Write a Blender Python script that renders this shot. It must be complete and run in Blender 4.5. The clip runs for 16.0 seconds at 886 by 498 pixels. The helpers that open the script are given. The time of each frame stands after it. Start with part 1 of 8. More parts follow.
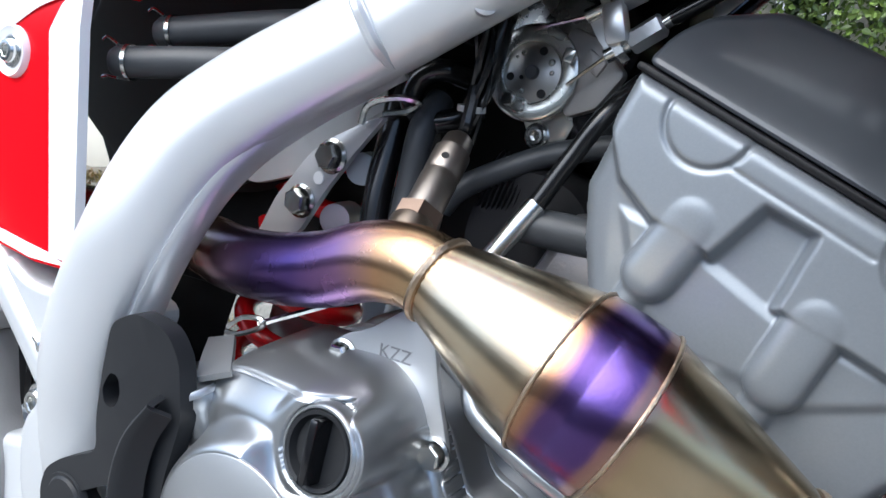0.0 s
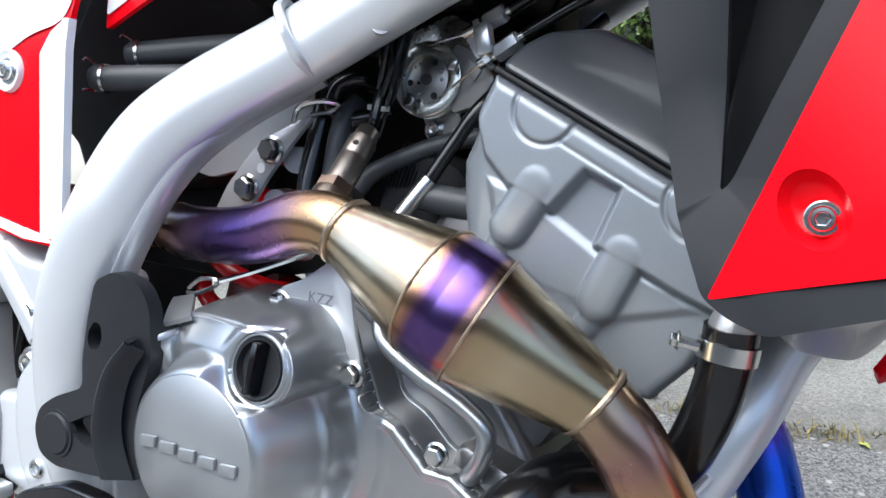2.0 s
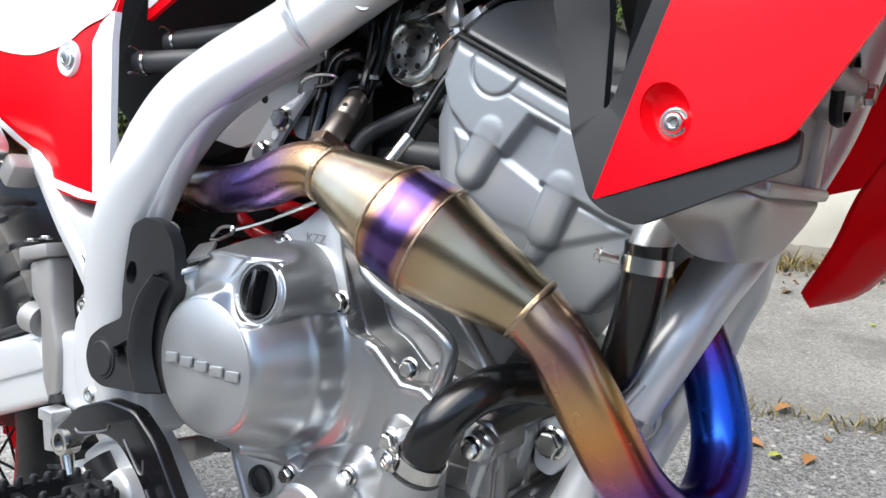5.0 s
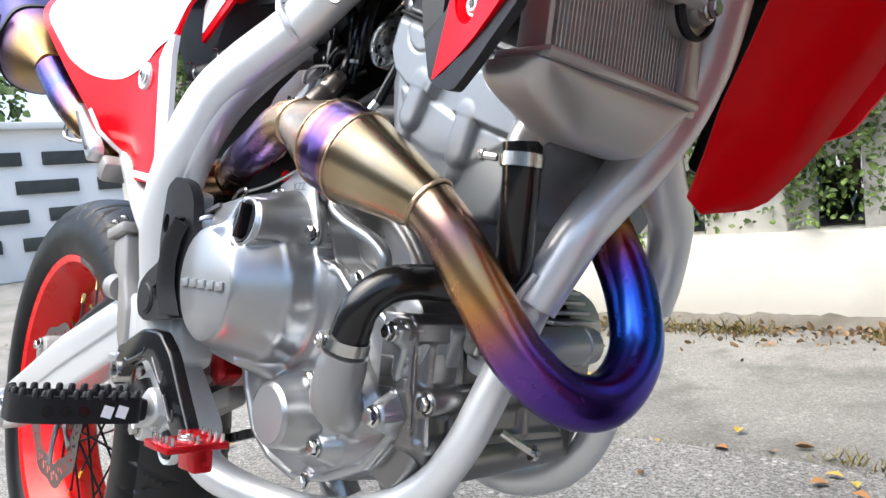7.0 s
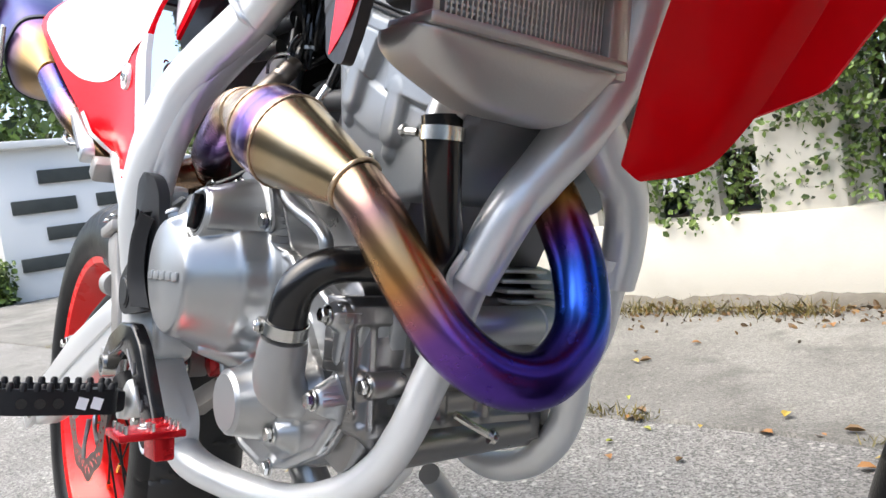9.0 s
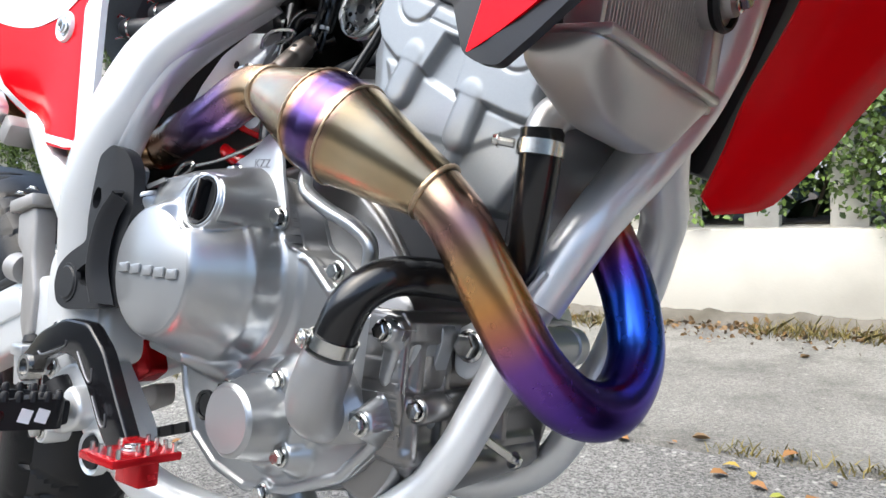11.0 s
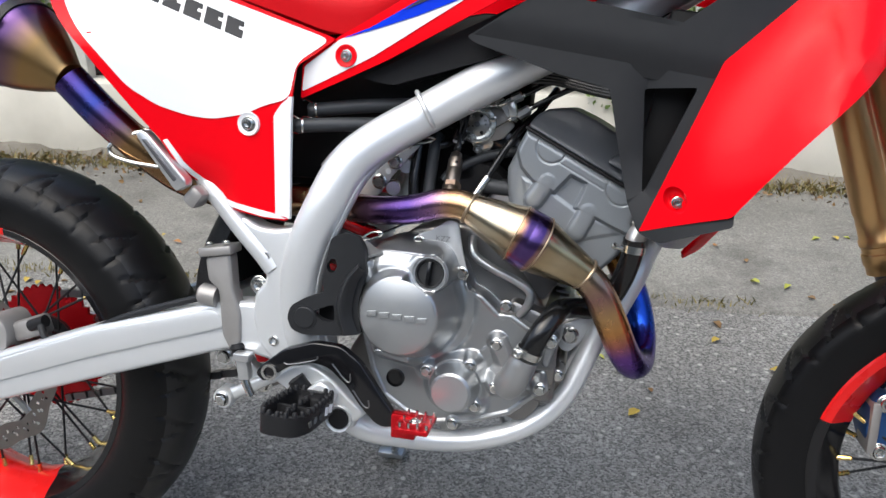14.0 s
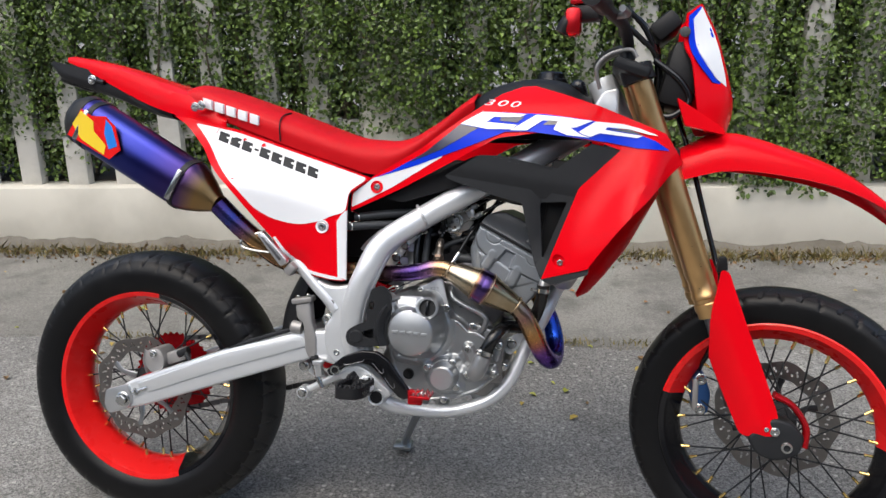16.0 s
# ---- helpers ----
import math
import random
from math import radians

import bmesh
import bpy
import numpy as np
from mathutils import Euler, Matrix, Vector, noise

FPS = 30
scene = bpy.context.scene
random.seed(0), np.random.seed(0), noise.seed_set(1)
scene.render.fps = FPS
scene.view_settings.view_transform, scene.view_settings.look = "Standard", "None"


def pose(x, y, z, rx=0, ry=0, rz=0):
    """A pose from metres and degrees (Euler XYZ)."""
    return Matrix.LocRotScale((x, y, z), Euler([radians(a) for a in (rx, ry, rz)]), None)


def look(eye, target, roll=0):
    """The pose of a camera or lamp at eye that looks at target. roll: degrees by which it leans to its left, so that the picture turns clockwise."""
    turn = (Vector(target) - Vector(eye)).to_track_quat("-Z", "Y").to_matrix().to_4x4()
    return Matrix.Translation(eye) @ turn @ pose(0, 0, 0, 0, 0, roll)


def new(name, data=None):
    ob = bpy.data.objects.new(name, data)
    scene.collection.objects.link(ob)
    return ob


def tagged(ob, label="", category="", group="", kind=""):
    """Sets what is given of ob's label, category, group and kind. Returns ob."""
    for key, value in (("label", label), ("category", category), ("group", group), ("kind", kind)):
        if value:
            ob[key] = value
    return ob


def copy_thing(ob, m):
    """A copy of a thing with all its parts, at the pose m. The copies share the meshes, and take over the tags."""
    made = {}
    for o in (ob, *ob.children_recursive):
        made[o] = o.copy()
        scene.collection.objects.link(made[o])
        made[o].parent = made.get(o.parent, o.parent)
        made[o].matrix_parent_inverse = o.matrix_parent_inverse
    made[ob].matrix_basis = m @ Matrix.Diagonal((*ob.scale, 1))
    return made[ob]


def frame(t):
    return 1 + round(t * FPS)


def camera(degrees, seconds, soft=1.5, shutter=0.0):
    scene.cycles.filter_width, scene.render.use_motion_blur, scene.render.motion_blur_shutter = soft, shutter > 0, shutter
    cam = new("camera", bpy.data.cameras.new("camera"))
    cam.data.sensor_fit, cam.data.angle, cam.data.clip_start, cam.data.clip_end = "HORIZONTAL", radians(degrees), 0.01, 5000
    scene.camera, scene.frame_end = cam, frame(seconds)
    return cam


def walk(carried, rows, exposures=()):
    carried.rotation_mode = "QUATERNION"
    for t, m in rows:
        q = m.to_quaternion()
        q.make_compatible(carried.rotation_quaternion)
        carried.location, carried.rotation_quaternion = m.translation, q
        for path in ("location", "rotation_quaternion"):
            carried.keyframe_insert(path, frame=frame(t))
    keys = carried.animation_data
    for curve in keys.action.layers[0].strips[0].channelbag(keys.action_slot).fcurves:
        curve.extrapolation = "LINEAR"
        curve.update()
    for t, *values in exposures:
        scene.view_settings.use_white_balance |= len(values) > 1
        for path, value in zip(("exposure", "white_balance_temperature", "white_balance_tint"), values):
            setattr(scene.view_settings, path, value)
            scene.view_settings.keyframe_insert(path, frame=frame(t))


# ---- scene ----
cam = camera(59.4, 16.0)
EXPOSURES = [(0.0, 1.2, 5780, 5), (3.0, 1.2, 5880, 5), (5.5, 1.32, 6180, 6), (7.0, 1.42, 6280, 7), (8.0, 1.4, 6480, 8), (10.5, 1.42, 6280, 7), (12.5, 1.12, 6080, 5), (14.5, 0.6, 6280, 7), (16.0, 0.4, 6380, 8)]
PATH = [
    (0, (0.91, -0.402, 0.683), (-0.097, 1.304, 0.409), 5.2),
    (0.5, (0.928, -0.41, 0.677), (-0.073, 1.303, 0.425), 4.8),
    (1, (0.965, -0.439, 0.672), (-0.005, 1.29, 0.41), 4.0),
    (1.5, (0.983, -0.474, 0.674), (0.06, 1.284, 0.431), 3.5),
    (2, (0.997, -0.475, 0.663), (0.043, 1.271, 0.465), 3.9),
    (2.5, (1.024, -0.466, 0.656), (-0.02, 1.236, 0.539), 4.2),
    (3, (1.039, -0.463, 0.627), (-0.063, 1.206, 0.625), 4.3),
    (5.5, (1.143, -0.505, 0.622), (-0.007, 1.122, 0.446), 3.0),
    (6, (1.212, -0.483, 0.577), (-0.066, 1.052, 0.469), 2.9),
    (6.5, (1.252, -0.48, 0.526), (-0.117, 0.978, 0.548), 3.0),
    (7, (1.282, -0.461, 0.495), (-0.185, 0.892, 0.616), 2.5),
    (7.5, (1.318, -0.411, 0.488), (-0.239, 0.839, 0.607), 0.9),
    (8, (1.342, -0.364, 0.49), (-0.28, 0.803, 0.579), -0.5),
    (10.5, (1.246, -0.45, 0.483), (-0.128, 0.998, 0.609), 3.8),
    (11, (1.186, -0.482, 0.498), (-0.042, 1.094, 0.599), 4.0),
    (11.5, (1.137, -0.512, 0.586), (0.054, 1.159, 0.401), 2.7),
    (12, (1.07, -0.55, 0.706), (0.179, 1.182, 0.251), 2.9),
    (12.5, (1.042, -0.589, 0.73), (0.289, 1.182, 0.188), 3.8),
    (13, (1.043, -0.682, 0.743), (0.375, 1.129, 0.219), 3.5),
    (13.5, (0.991, -0.828, 0.762), (0.451, 1.044, 0.308), 2.7),
    (14, (0.917, -1.024, 0.757), (0.497, 0.891, 0.366), 2.8),
    (14.5, (0.957, -1.147, 0.758), (0.549, 0.783, 0.428), 3.1),
    (15, (1.018, -1.29, 0.778), (0.56, 0.635, 0.486), 2.5),
    (15.5, (1.034, -1.486, 0.804), (0.589, 0.449, 0.561), 1.5),
    (16, (1.064, -1.709, 0.821), (0.66, 0.241, 0.635), 1.1),
]
LEAN_DEG = 11.3
BIKE = pose(0, 0, 0.015, -LEAN_DEG, 0, 0)
walk(cam, [(t, BIKE @ look(eye, target, roll)) for t, eye, target, roll in PATH], EXPOSURES)

# ---- world and light ----
world = bpy.data.worlds.new("world")
scene.world = world
world.use_nodes = True
wn = world.node_tree.nodes
sky = wn.new("ShaderNodeTexSky")
sky.sky_type, sky.sun_disc = "NISHITA", False
sky.sun_elevation, sky.sun_rotation = radians(62), radians(205)
sky.air_density, sky.dust_density, sky.ozone_density = 1.0, 4.0, 0.8
wn["Background"].inputs["Strength"].default_value = 0.15
world.node_tree.links.new(sky.outputs[0], wn["Background"].inputs["Color"])
sun = new("sun", bpy.data.lights.new("sun", "SUN"))
sun.data.energy, sun.data.angle, sun.data.color = 1.6, radians(75), (1.0, 0.96, 0.9)
sun.matrix_world = look((-1.0, -2.3, 5), (0, 0, 0))


# ---- materials ----
def mat(name, base, rough=0.5, metal=0.0, vary=0.08, scale=40.0, bump=0.0, bscale=300.0, coat=0.0, rvary=0.06, dirt=None, dscale=6.0, damt=0.0):
    m = bpy.data.materials.new(name)
    m.use_nodes = True
    n, l = m.node_tree.nodes, m.node_tree.links
    b = n["Principled BSDF"]
    tc = n.new("ShaderNodeTexCoord")
    no = n.new("ShaderNodeTexNoise")
    no.inputs["Scale"].default_value, no.inputs["Detail"].default_value = scale, 5.0
    l.new(tc.outputs["Object"], no.inputs["Vector"])
    mix = n.new("ShaderNodeMix")
    mix.data_type = "RGBA"
    lo = tuple(c * (1 - vary) for c in base) + (1,)
    hi = tuple(min(1, c * (1 + vary)) for c in base) + (1,)
    mix.inputs[6].default_value, mix.inputs[7].default_value = lo, hi
    l.new(no.outputs["Fac"], mix.inputs[0])
    col = mix.outputs[2]
    if damt > 0:
        n2 = n.new("ShaderNodeTexNoise")
        n2.inputs["Scale"].default_value, n2.inputs["Detail"].default_value = dscale, 8.0
        l.new(tc.outputs["Object"], n2.inputs["Vector"])
        r = n.new("ShaderNodeMapRange")
        r.inputs[1].default_value, r.inputs[2].default_value, r.inputs[3].default_value, r.inputs[4].default_value = 0.45, 0.75, 0.0, damt
        l.new(n2.outputs["Fac"], r.inputs[0])
        m2 = n.new("ShaderNodeMix")
        m2.data_type = "RGBA"
        l.new(r.outputs[0], m2.inputs[0])
        l.new(col, m2.inputs[6])
        m2.inputs[7].default_value = (*(dirt or (0.1, 0.09, 0.08)), 1)
        col = m2.outputs[2]
    l.new(col, b.inputs["Base Color"])
    rr = n.new("ShaderNodeMapRange")
    rr.inputs[3].default_value, rr.inputs[4].default_value = max(0.02, rough - rvary), min(1, rough + rvary)
    l.new(no.outputs["Fac"], rr.inputs[0])
    l.new(rr.outputs[0], b.inputs["Roughness"])
    b.inputs["Metallic"].default_value = metal
    b.inputs["Coat Weight"].default_value = coat
    b.inputs["Coat Roughness"].default_value = 0.08
    if bump > 0:
        bn = n.new("ShaderNodeTexNoise")
        bn.inputs["Scale"].default_value, bn.inputs["Detail"].default_value = bscale, 3.0
        l.new(tc.outputs["Object"], bn.inputs["Vector"])
        bu = n.new("ShaderNodeBump")
        bu.inputs["Strength"].default_value, bu.inputs["Distance"].default_value = bump, 0.002
        l.new(bn.outputs["Fac"], bu.inputs["Height"])
        l.new(bu.outputs[0], b.inputs["Normal"])
    return m


def heat_mat(name, stops, rough=0.26):
    """Heat-tinted titanium: the colour follows the length of the pipe (u of its UV map), broken up by noise."""
    m = mat(name, (0.5, 0.45, 0.4), rough, 1.0, 0.05, 60, 0.03, 900)
    n, l = m.node_tree.nodes, m.node_tree.links
    uv = n.new("ShaderNodeUVMap")
    sx = n.new("ShaderNodeSeparateXYZ")
    l.new(uv.outputs[0], sx.inputs[0])
    tc = n.new("ShaderNodeTexCoord")
    no = n.new("ShaderNodeTexNoise")
    no.inputs["Scale"].default_value, no.inputs["Detail"].default_value = 22.0, 4.0
    l.new(tc.outputs["Object"], no.inputs["Vector"])
    ma = n.new("ShaderNodeMath")
    ma.operation = "MULTIPLY_ADD"
    l.new(no.outputs["Fac"], ma.inputs[0])
    ma.inputs[1].default_value = 0.03
    l.new(sx.outputs[0], ma.inputs[2])
    cr = n.new("ShaderNodeValToRGB")
    el = cr.color_ramp.elements
    while len(el) < len(stops):
        el.new(0.5)
    for e, (p, c) in zip(el, stops):
        e.position = p
    for e, (p, c) in zip(el, stops):
        e.color = (*c, 1)
    l.new(ma.outputs[0], cr.inputs[0])
    l.new(cr.outputs[0], n["Principled BSDF"].inputs["Base Color"])
    return m


SILVER = mat("silver_frame_paint", (0.68, 0.70, 0.715), 0.34, 0.5, 0.025, 25, 0.02, 900, 0.2, 0.03)
ALLOY = mat("cast_alloy", (0.425, 0.440, 0.452), 0.32, 0.9, 0.015, 60, 0, 1400, 0, 0.01)
ALLOY_FLAT = mat("matt_alloy_face", (0.395, 0.410, 0.422), 0.38, 0.75, 0.03, 60, 0.02, 1400, 0, 0.03)
ALLOY_DARK = mat("dark_alloy", (0.17, 0.17, 0.178), 0.34, 0.8, 0.15, 25, 0.06, 700)
HEAD = mat("grey_cast_head", (0.25, 0.272, 0.295), 0.40, 0.5, 0.07, 900, 0.055, 2200, 0, 0.04)
COVERBLK = mat("satin_black_paint", (0.064, 0.070, 0.080), 0.32, 0.1, 0.08, 60, 0.02, 1800, 0.2)
ELBOW = mat("satin_cast_elbow", (0.36, 0.365, 0.37), 0.36, 0.75, 0.04, 60, 0.03, 900, 0, 0.03)
ROUGH_CAST = mat("rough_casting", (0.34, 0.33, 0.32), 0.5, 0.6, 0.1, 60, 0.1, 700)
STEEL = mat("zinc_steel", (0.6, 0.6, 0.58), 0.22, 1.0, 0.1, 50)
BRIGHT = mat("bright_plate", (0.62, 0.63, 0.64), 0.3, 0.85, 0.06, 40)
BLACKP = mat("black_plastic", (0.012, 0.012, 0.013), 0.45, 0, 0.2, 60, 0.1, 1200)
BLACKSAT = mat("dark_grey_plastic", (0.020, 0.021, 0.023), 0.45, 0, 0.12, 60, 0.03, 1800)
BLACKG = mat("gloss_black", (0.006, 0.006, 0.007), 0.16, 0, 0.2, 30, 0, 300, 0.0)
RUBBER = mat("rubber_hose", (0.007, 0.007, 0.0075), 0.2, 0, 0.3, 40)
RUBBER_GREY = mat("grey_rubber_hose", (0.035, 0.038, 0.042), 0.5, 0, 0.15, 60, 0.05, 600)
TYRE = mat("tyre_rubber", (0.0055, 0.0055, 0.006), 0.36, 0, 0.3, 30, 0.15, 500, 0, 0.1, (0.013, 0.0128, 0.012), 5.0, 0.25)
TREAD = mat("scrubbed_tyre_tread", (0.0095, 0.0098, 0.011), 0.44, 0, 0.25, 25, 0.1, 500, 0, 0.1, (0.028, 0.027, 0.025), 6.0, 0.3)
RED = mat("red_plastic", (0.74, 0.0015, 0.008), 0.2, 0, 0.03, 8, 0.0, 300, 0.0)
RED_THIN = mat("thin_red_plastic", (0.74, 0.0015, 0.008), 0.2, 0, 0.03, 8, 0.0, 300, 0.0)
nt = RED_THIN.node_tree
glow = nt.nodes.new("ShaderNodeBsdfTranslucent")
glow.inputs["Color"].default_value = (0.85, 0.004, 0.01, 1)
both = nt.nodes.new("ShaderNodeMixShader")
both.inputs[0].default_value = 0.4
nt.links.new(nt.nodes["Principled BSDF"].outputs[0], both.inputs[1])
nt.links.new(glow.outputs[0], both.inputs[2])
nt.links.new(both.outputs[0], nt.nodes["Material Output"].inputs[0])
RED_SEAT = mat("red_seat_vinyl", (0.56, 0.005, 0.010), 0.45, 0, 0.06, 30, 0.25, 900)
REDA = mat("red_anodised", (0.5, 0.006, 0.012), 0.25, 0.6, 0.1, 40)
RED_RIM = mat("red_rim_paint", (0.72, 0.012, 0.012), 0.28, 0, 0.04, 20, 0, 300, 0.4)
RED_SPRING = mat("red_spring", (0.6, 0.006, 0.01), 0.25, 0, 0.06, 30, 0, 300, 0.5)
WHITE = mat("white_decal", (0.82, 0.83, 0.85), 0.3, 0, 0.02, 8, 0, 300, 0.4)
BLUE = mat("blue_decal", (0.003, 0.035, 0.62), 0.35, 0, 0.05, 10, 0, 300, 0.0)
NAVY = mat("dark_blue_grey_decal", (0.03, 0.032, 0.06), 0.3, 0, 0.05, 10, 0, 300, 0.4)
INK = mat("dark_grey_lettering", (0.012, 0.014, 0.018), 0.45, 0, 0.08, 60)
YELLOW = mat("yellow_decal", (0.85, 0.6, 0.03), 0.3, 0, 0.04, 20, 0, 300, 0.4)
GOLD = mat("gold_anodised_fork", (0.66, 0.41, 0.18), 0.3, 0.9, 0.06, 60, 0.04, 500)
BRASS = mat("brass_nipple", (0.75, 0.55, 0.2), 0.25, 1.0, 0.08, 60)
DISC = mat("brake_disc_steel", (0.4, 0.38, 0.36), 0.35, 0.95, 0.15, 80)
CALI = mat("blue_caliper", (0.03, 0.09, 0.25), 0.4, 0.6, 0.1, 60)
# black that stands in for the unlit depth of the bike's openings
DARKVOID = mat("void_black", (0.006, 0.006, 0.0065), 0.6, 0, 0.3, 30)
RAD = mat("radiator_alloy", (0.46, 0.45, 0.44), 0.38, 0.75, 0.08, 30, 0.06, 500, 0, 0.08)
FIN = mat("radiator_fin", (0.62, 0.59, 0.56), 0.35, 0.7, 0.2, 200)
ASPHALT = None


for m_ in (RED, RED_THIN, RED_SEAT, RED_RIM, BLUE):
    m_.node_tree.nodes["Principled BSDF"].inputs["Specular IOR Level"].default_value = 0.15
for m_ in (BLACKP, BLACKSAT, DARKVOID, TYRE, INK):
    m_.node_tree.nodes["Principled BSDF"].inputs["Specular IOR Level"].default_value = 0.22


# ---- mesh tools ----
def part(name, bm, material, parent=None, label="", sharp=38, m=None):
    me = bpy.data.meshes.new(name)
    bmesh.ops.recalc_face_normals(bm, faces=bm.faces)
    for f in bm.faces:
        f.smooth = True
    bm.to_mesh(me)
    bm.free()
    me.set_sharp_from_angle(angle=radians(sharp))
    me.materials.append(material)
    ob = new(name, me)
    if parent is not None:
        ob.parent = parent
    if m is not None:
        ob.matrix_basis = m
    if label:
        ob["label"] = label
    return ob


def again(ob, m, parent=None):
    """Another object on the same mesh."""
    o = bpy.data.objects.new(ob.name, ob.data)
    scene.collection.objects.link(o)
    o.parent = parent if parent is not None else ob.parent
    o.matrix_basis = m
    return o


def smooth_path(pts, k=8):
    """Catmull-Rom through the points."""
    p = [Vector(q) for q in pts]
    p = [2 * p[0] - p[1]] + p + [2 * p[-1] - p[-2]]
    out = []
    for i in range(1, len(p) - 2):
        for j in range(k):
            t = j / k
            a, b, c, d = p[i - 1], p[i], p[i + 1], p[i + 2]
            out.append(0.5 * ((2 * b) + (c - a) * t + (2 * a - 5 * b + 4 * c - d) * t * t + (3 * b - a - 3 * c + d) * t ** 3))
    out.append(p[-2])
    return out


def sweep(pts, rad, n=16, k=8, flat=(1.0, 1.0), up=(0, 1, 0), caps=True, bm=None, linear=False):
    """A tube along the smoothed points. rad: one radius or one for each point. flat: stretch along up and across it."""
    bm = bm or bmesh.new()
    uvl = bm.loops.layers.uv.verify()
    path = smooth_path(pts, k) if k > 1 else [Vector(q) for q in pts]
    m = len(path)
    if isinstance(rad, (int, float)):
        rad = [rad] * len(pts)
    rs = []
    for i in range(m):
        x = i / (m - 1) * (len(rad) - 1)
        a = min(int(x), len(rad) - 2) if len(rad) > 1 else 0
        f = x - a
        f = f * f * (3 - 2 * f) if k > 1 and not linear else f
        rs.append(rad[a] * (1 - f) + rad[min(a + 1, len(rad) - 1)] * f)
    ln = [0.0]
    for i in range(1, m):
        ln.append(ln[-1] + (path[i] - path[i - 1]).length)
    rings = []
    u = Vector(up)
    for i in range(m):
        d = (path[min(i + 1, m - 1)] - path[max(i - 1, 0)]).normalized()
        u = (u - d * u.dot(d))
        u = u.normalized() if u.length > 1e-6 else d.orthogonal().normalized()
        v = d.cross(u)
        rings.append([bm.verts.new(path[i] + rs[i] * (flat[0] * math.cos(a) * u + flat[1] * math.sin(a) * v)) for a in [2 * math.pi * j / n for j in range(n)]])
    for i in range(m - 1):
        for j in range(n):
            f = bm.faces.new((rings[i][j], rings[i][(j + 1) % n], rings[i + 1][(j + 1) % n], rings[i + 1][j]))
            for lp, (w, h) in zip(f.loops, ((i, j), (i, j + 1), (i + 1, j + 1), (i + 1, j))):
                lp[uvl].uv = (ln[w] / ln[-1], h / n)
    if caps:
        for r in (rings[0], rings[-1]):
            bm.faces.new(r)
    return bm


def lathe(profile, origin=(0, 0, 0), axis=(0, -1, 0), n=32, bm=None):
    """Revolve (radius, height) pairs about an axis."""
    bm = bm or bmesh.new()
    q = Vector((0, 0, 1)).rotation_difference(Vector(axis).normalized()).to_matrix()
    o = Vector(origin)
    rings = []
    for r, h in profile:
        if r < 1e-6:
            rings.append([bm.verts.new(o + q @ Vector((0, 0, h)))])
        else:
            rings.append([bm.verts.new(o + q @ Vector((r * math.cos(a), r * math.sin(a), h))) for a in [2 * math.pi * j / n for j in range(n)]])
    for a, b in zip(rings, rings[1:]):
        for j in range(n):
            k = (j + 1) % n
            if len(a) == 1 and len(b) == 1:
                continue
            if len(a) == 1:
                bm.faces.new((a[0], b[j], b[k]))
            elif len(b) == 1:
                bm.faces.new((a[j], a[k], b[0]))
            else:
                bm.faces.new((a[j], a[k], b[k], b[j]))
    return bm


def rounded(outline, r=0.0, k=4, closed=True):
    """Round the corners of a 2D outline by radius r."""
    if r <= 0:
        return [Vector(p) for p in outline]
    p = [Vector(q) for q in outline]
    out, n = [], len(p)
    for i in range(n):
        a, b, c = p[i - 1], p[i], p[(i + 1) % n]
        if not closed and i in (0, n - 1):
            out.append(b)
            continue
        d1, d2 = (a - b), (c - b)
        s = min(r, 0.45 * d1.length, 0.45 * d2.length)
        p1, p2 = b + d1.normalized() * s, b + d2.normalized() * s
        for j in range(k + 1):
            t = j / k
            out.append(p1 * (1 - t) ** 2 + 2 * b * t * (1 - t) + p2 * t * t)
    return out


def prism(outline, y0, y1, bevel=0.002, r=0.0, seg=2, bend=None, taper=0.0, bm=None):
    """A plate: the (x, z) outline from y0 (outer) to y1, with rounded corners and bevelled rims. bend(x, z): a y offset."""
    own = bm is None
    bm = bm or bmesh.new()
    pts = rounded([Vector((x, z)) for x, z in outline], r)
    c = sum(pts, Vector((0, 0))) / len(pts)
    bo = bend or (lambda x, z: 0.0)
    front = [bm.verts.new((c.x + (p.x - c.x) * (1 - taper), y0 + bo(p.x, p.y), c.y + (p.y - c.y) * (1 - taper))) for p in pts]
    back = [bm.verts.new((p.x, y1 + bo(p.x, p.y), p.y)) for p in pts]
    f = bm.faces.new(front)
    bm.faces.new(list(reversed(back)))
    for i in range(len(pts)):
        j = (i + 1) % len(pts)
        bm.faces.new((front[j], front[i], back[i], back[j]))
    if bevel > 0 and own:
        bmesh.ops.recalc_face_normals(bm, faces=bm.faces)
        bmesh.ops.bevel(bm, geom=list(f.edges), offset=bevel, segments=seg, affect="EDGES", profile=0.5, clamp_overlap=True)
    return bm


def resample(pts, n):
    p = [Vector(q) for q in pts]
    d = [0.0]
    for a, b in zip(p, p[1:]):
        d.append(d[-1] + (b - a).length)
    out = []
    for i in range(n):
        s = d[-1] * i / (n - 1)
        j = max(k for k in range(len(p)) if d[k] <= s + 1e-9)
        j = min(j, len(p) - 2)
        f = (s - d[j]) / max(1e-9, d[j + 1] - d[j])
        out.append(p[j].lerp(p[j + 1], f))
    return out


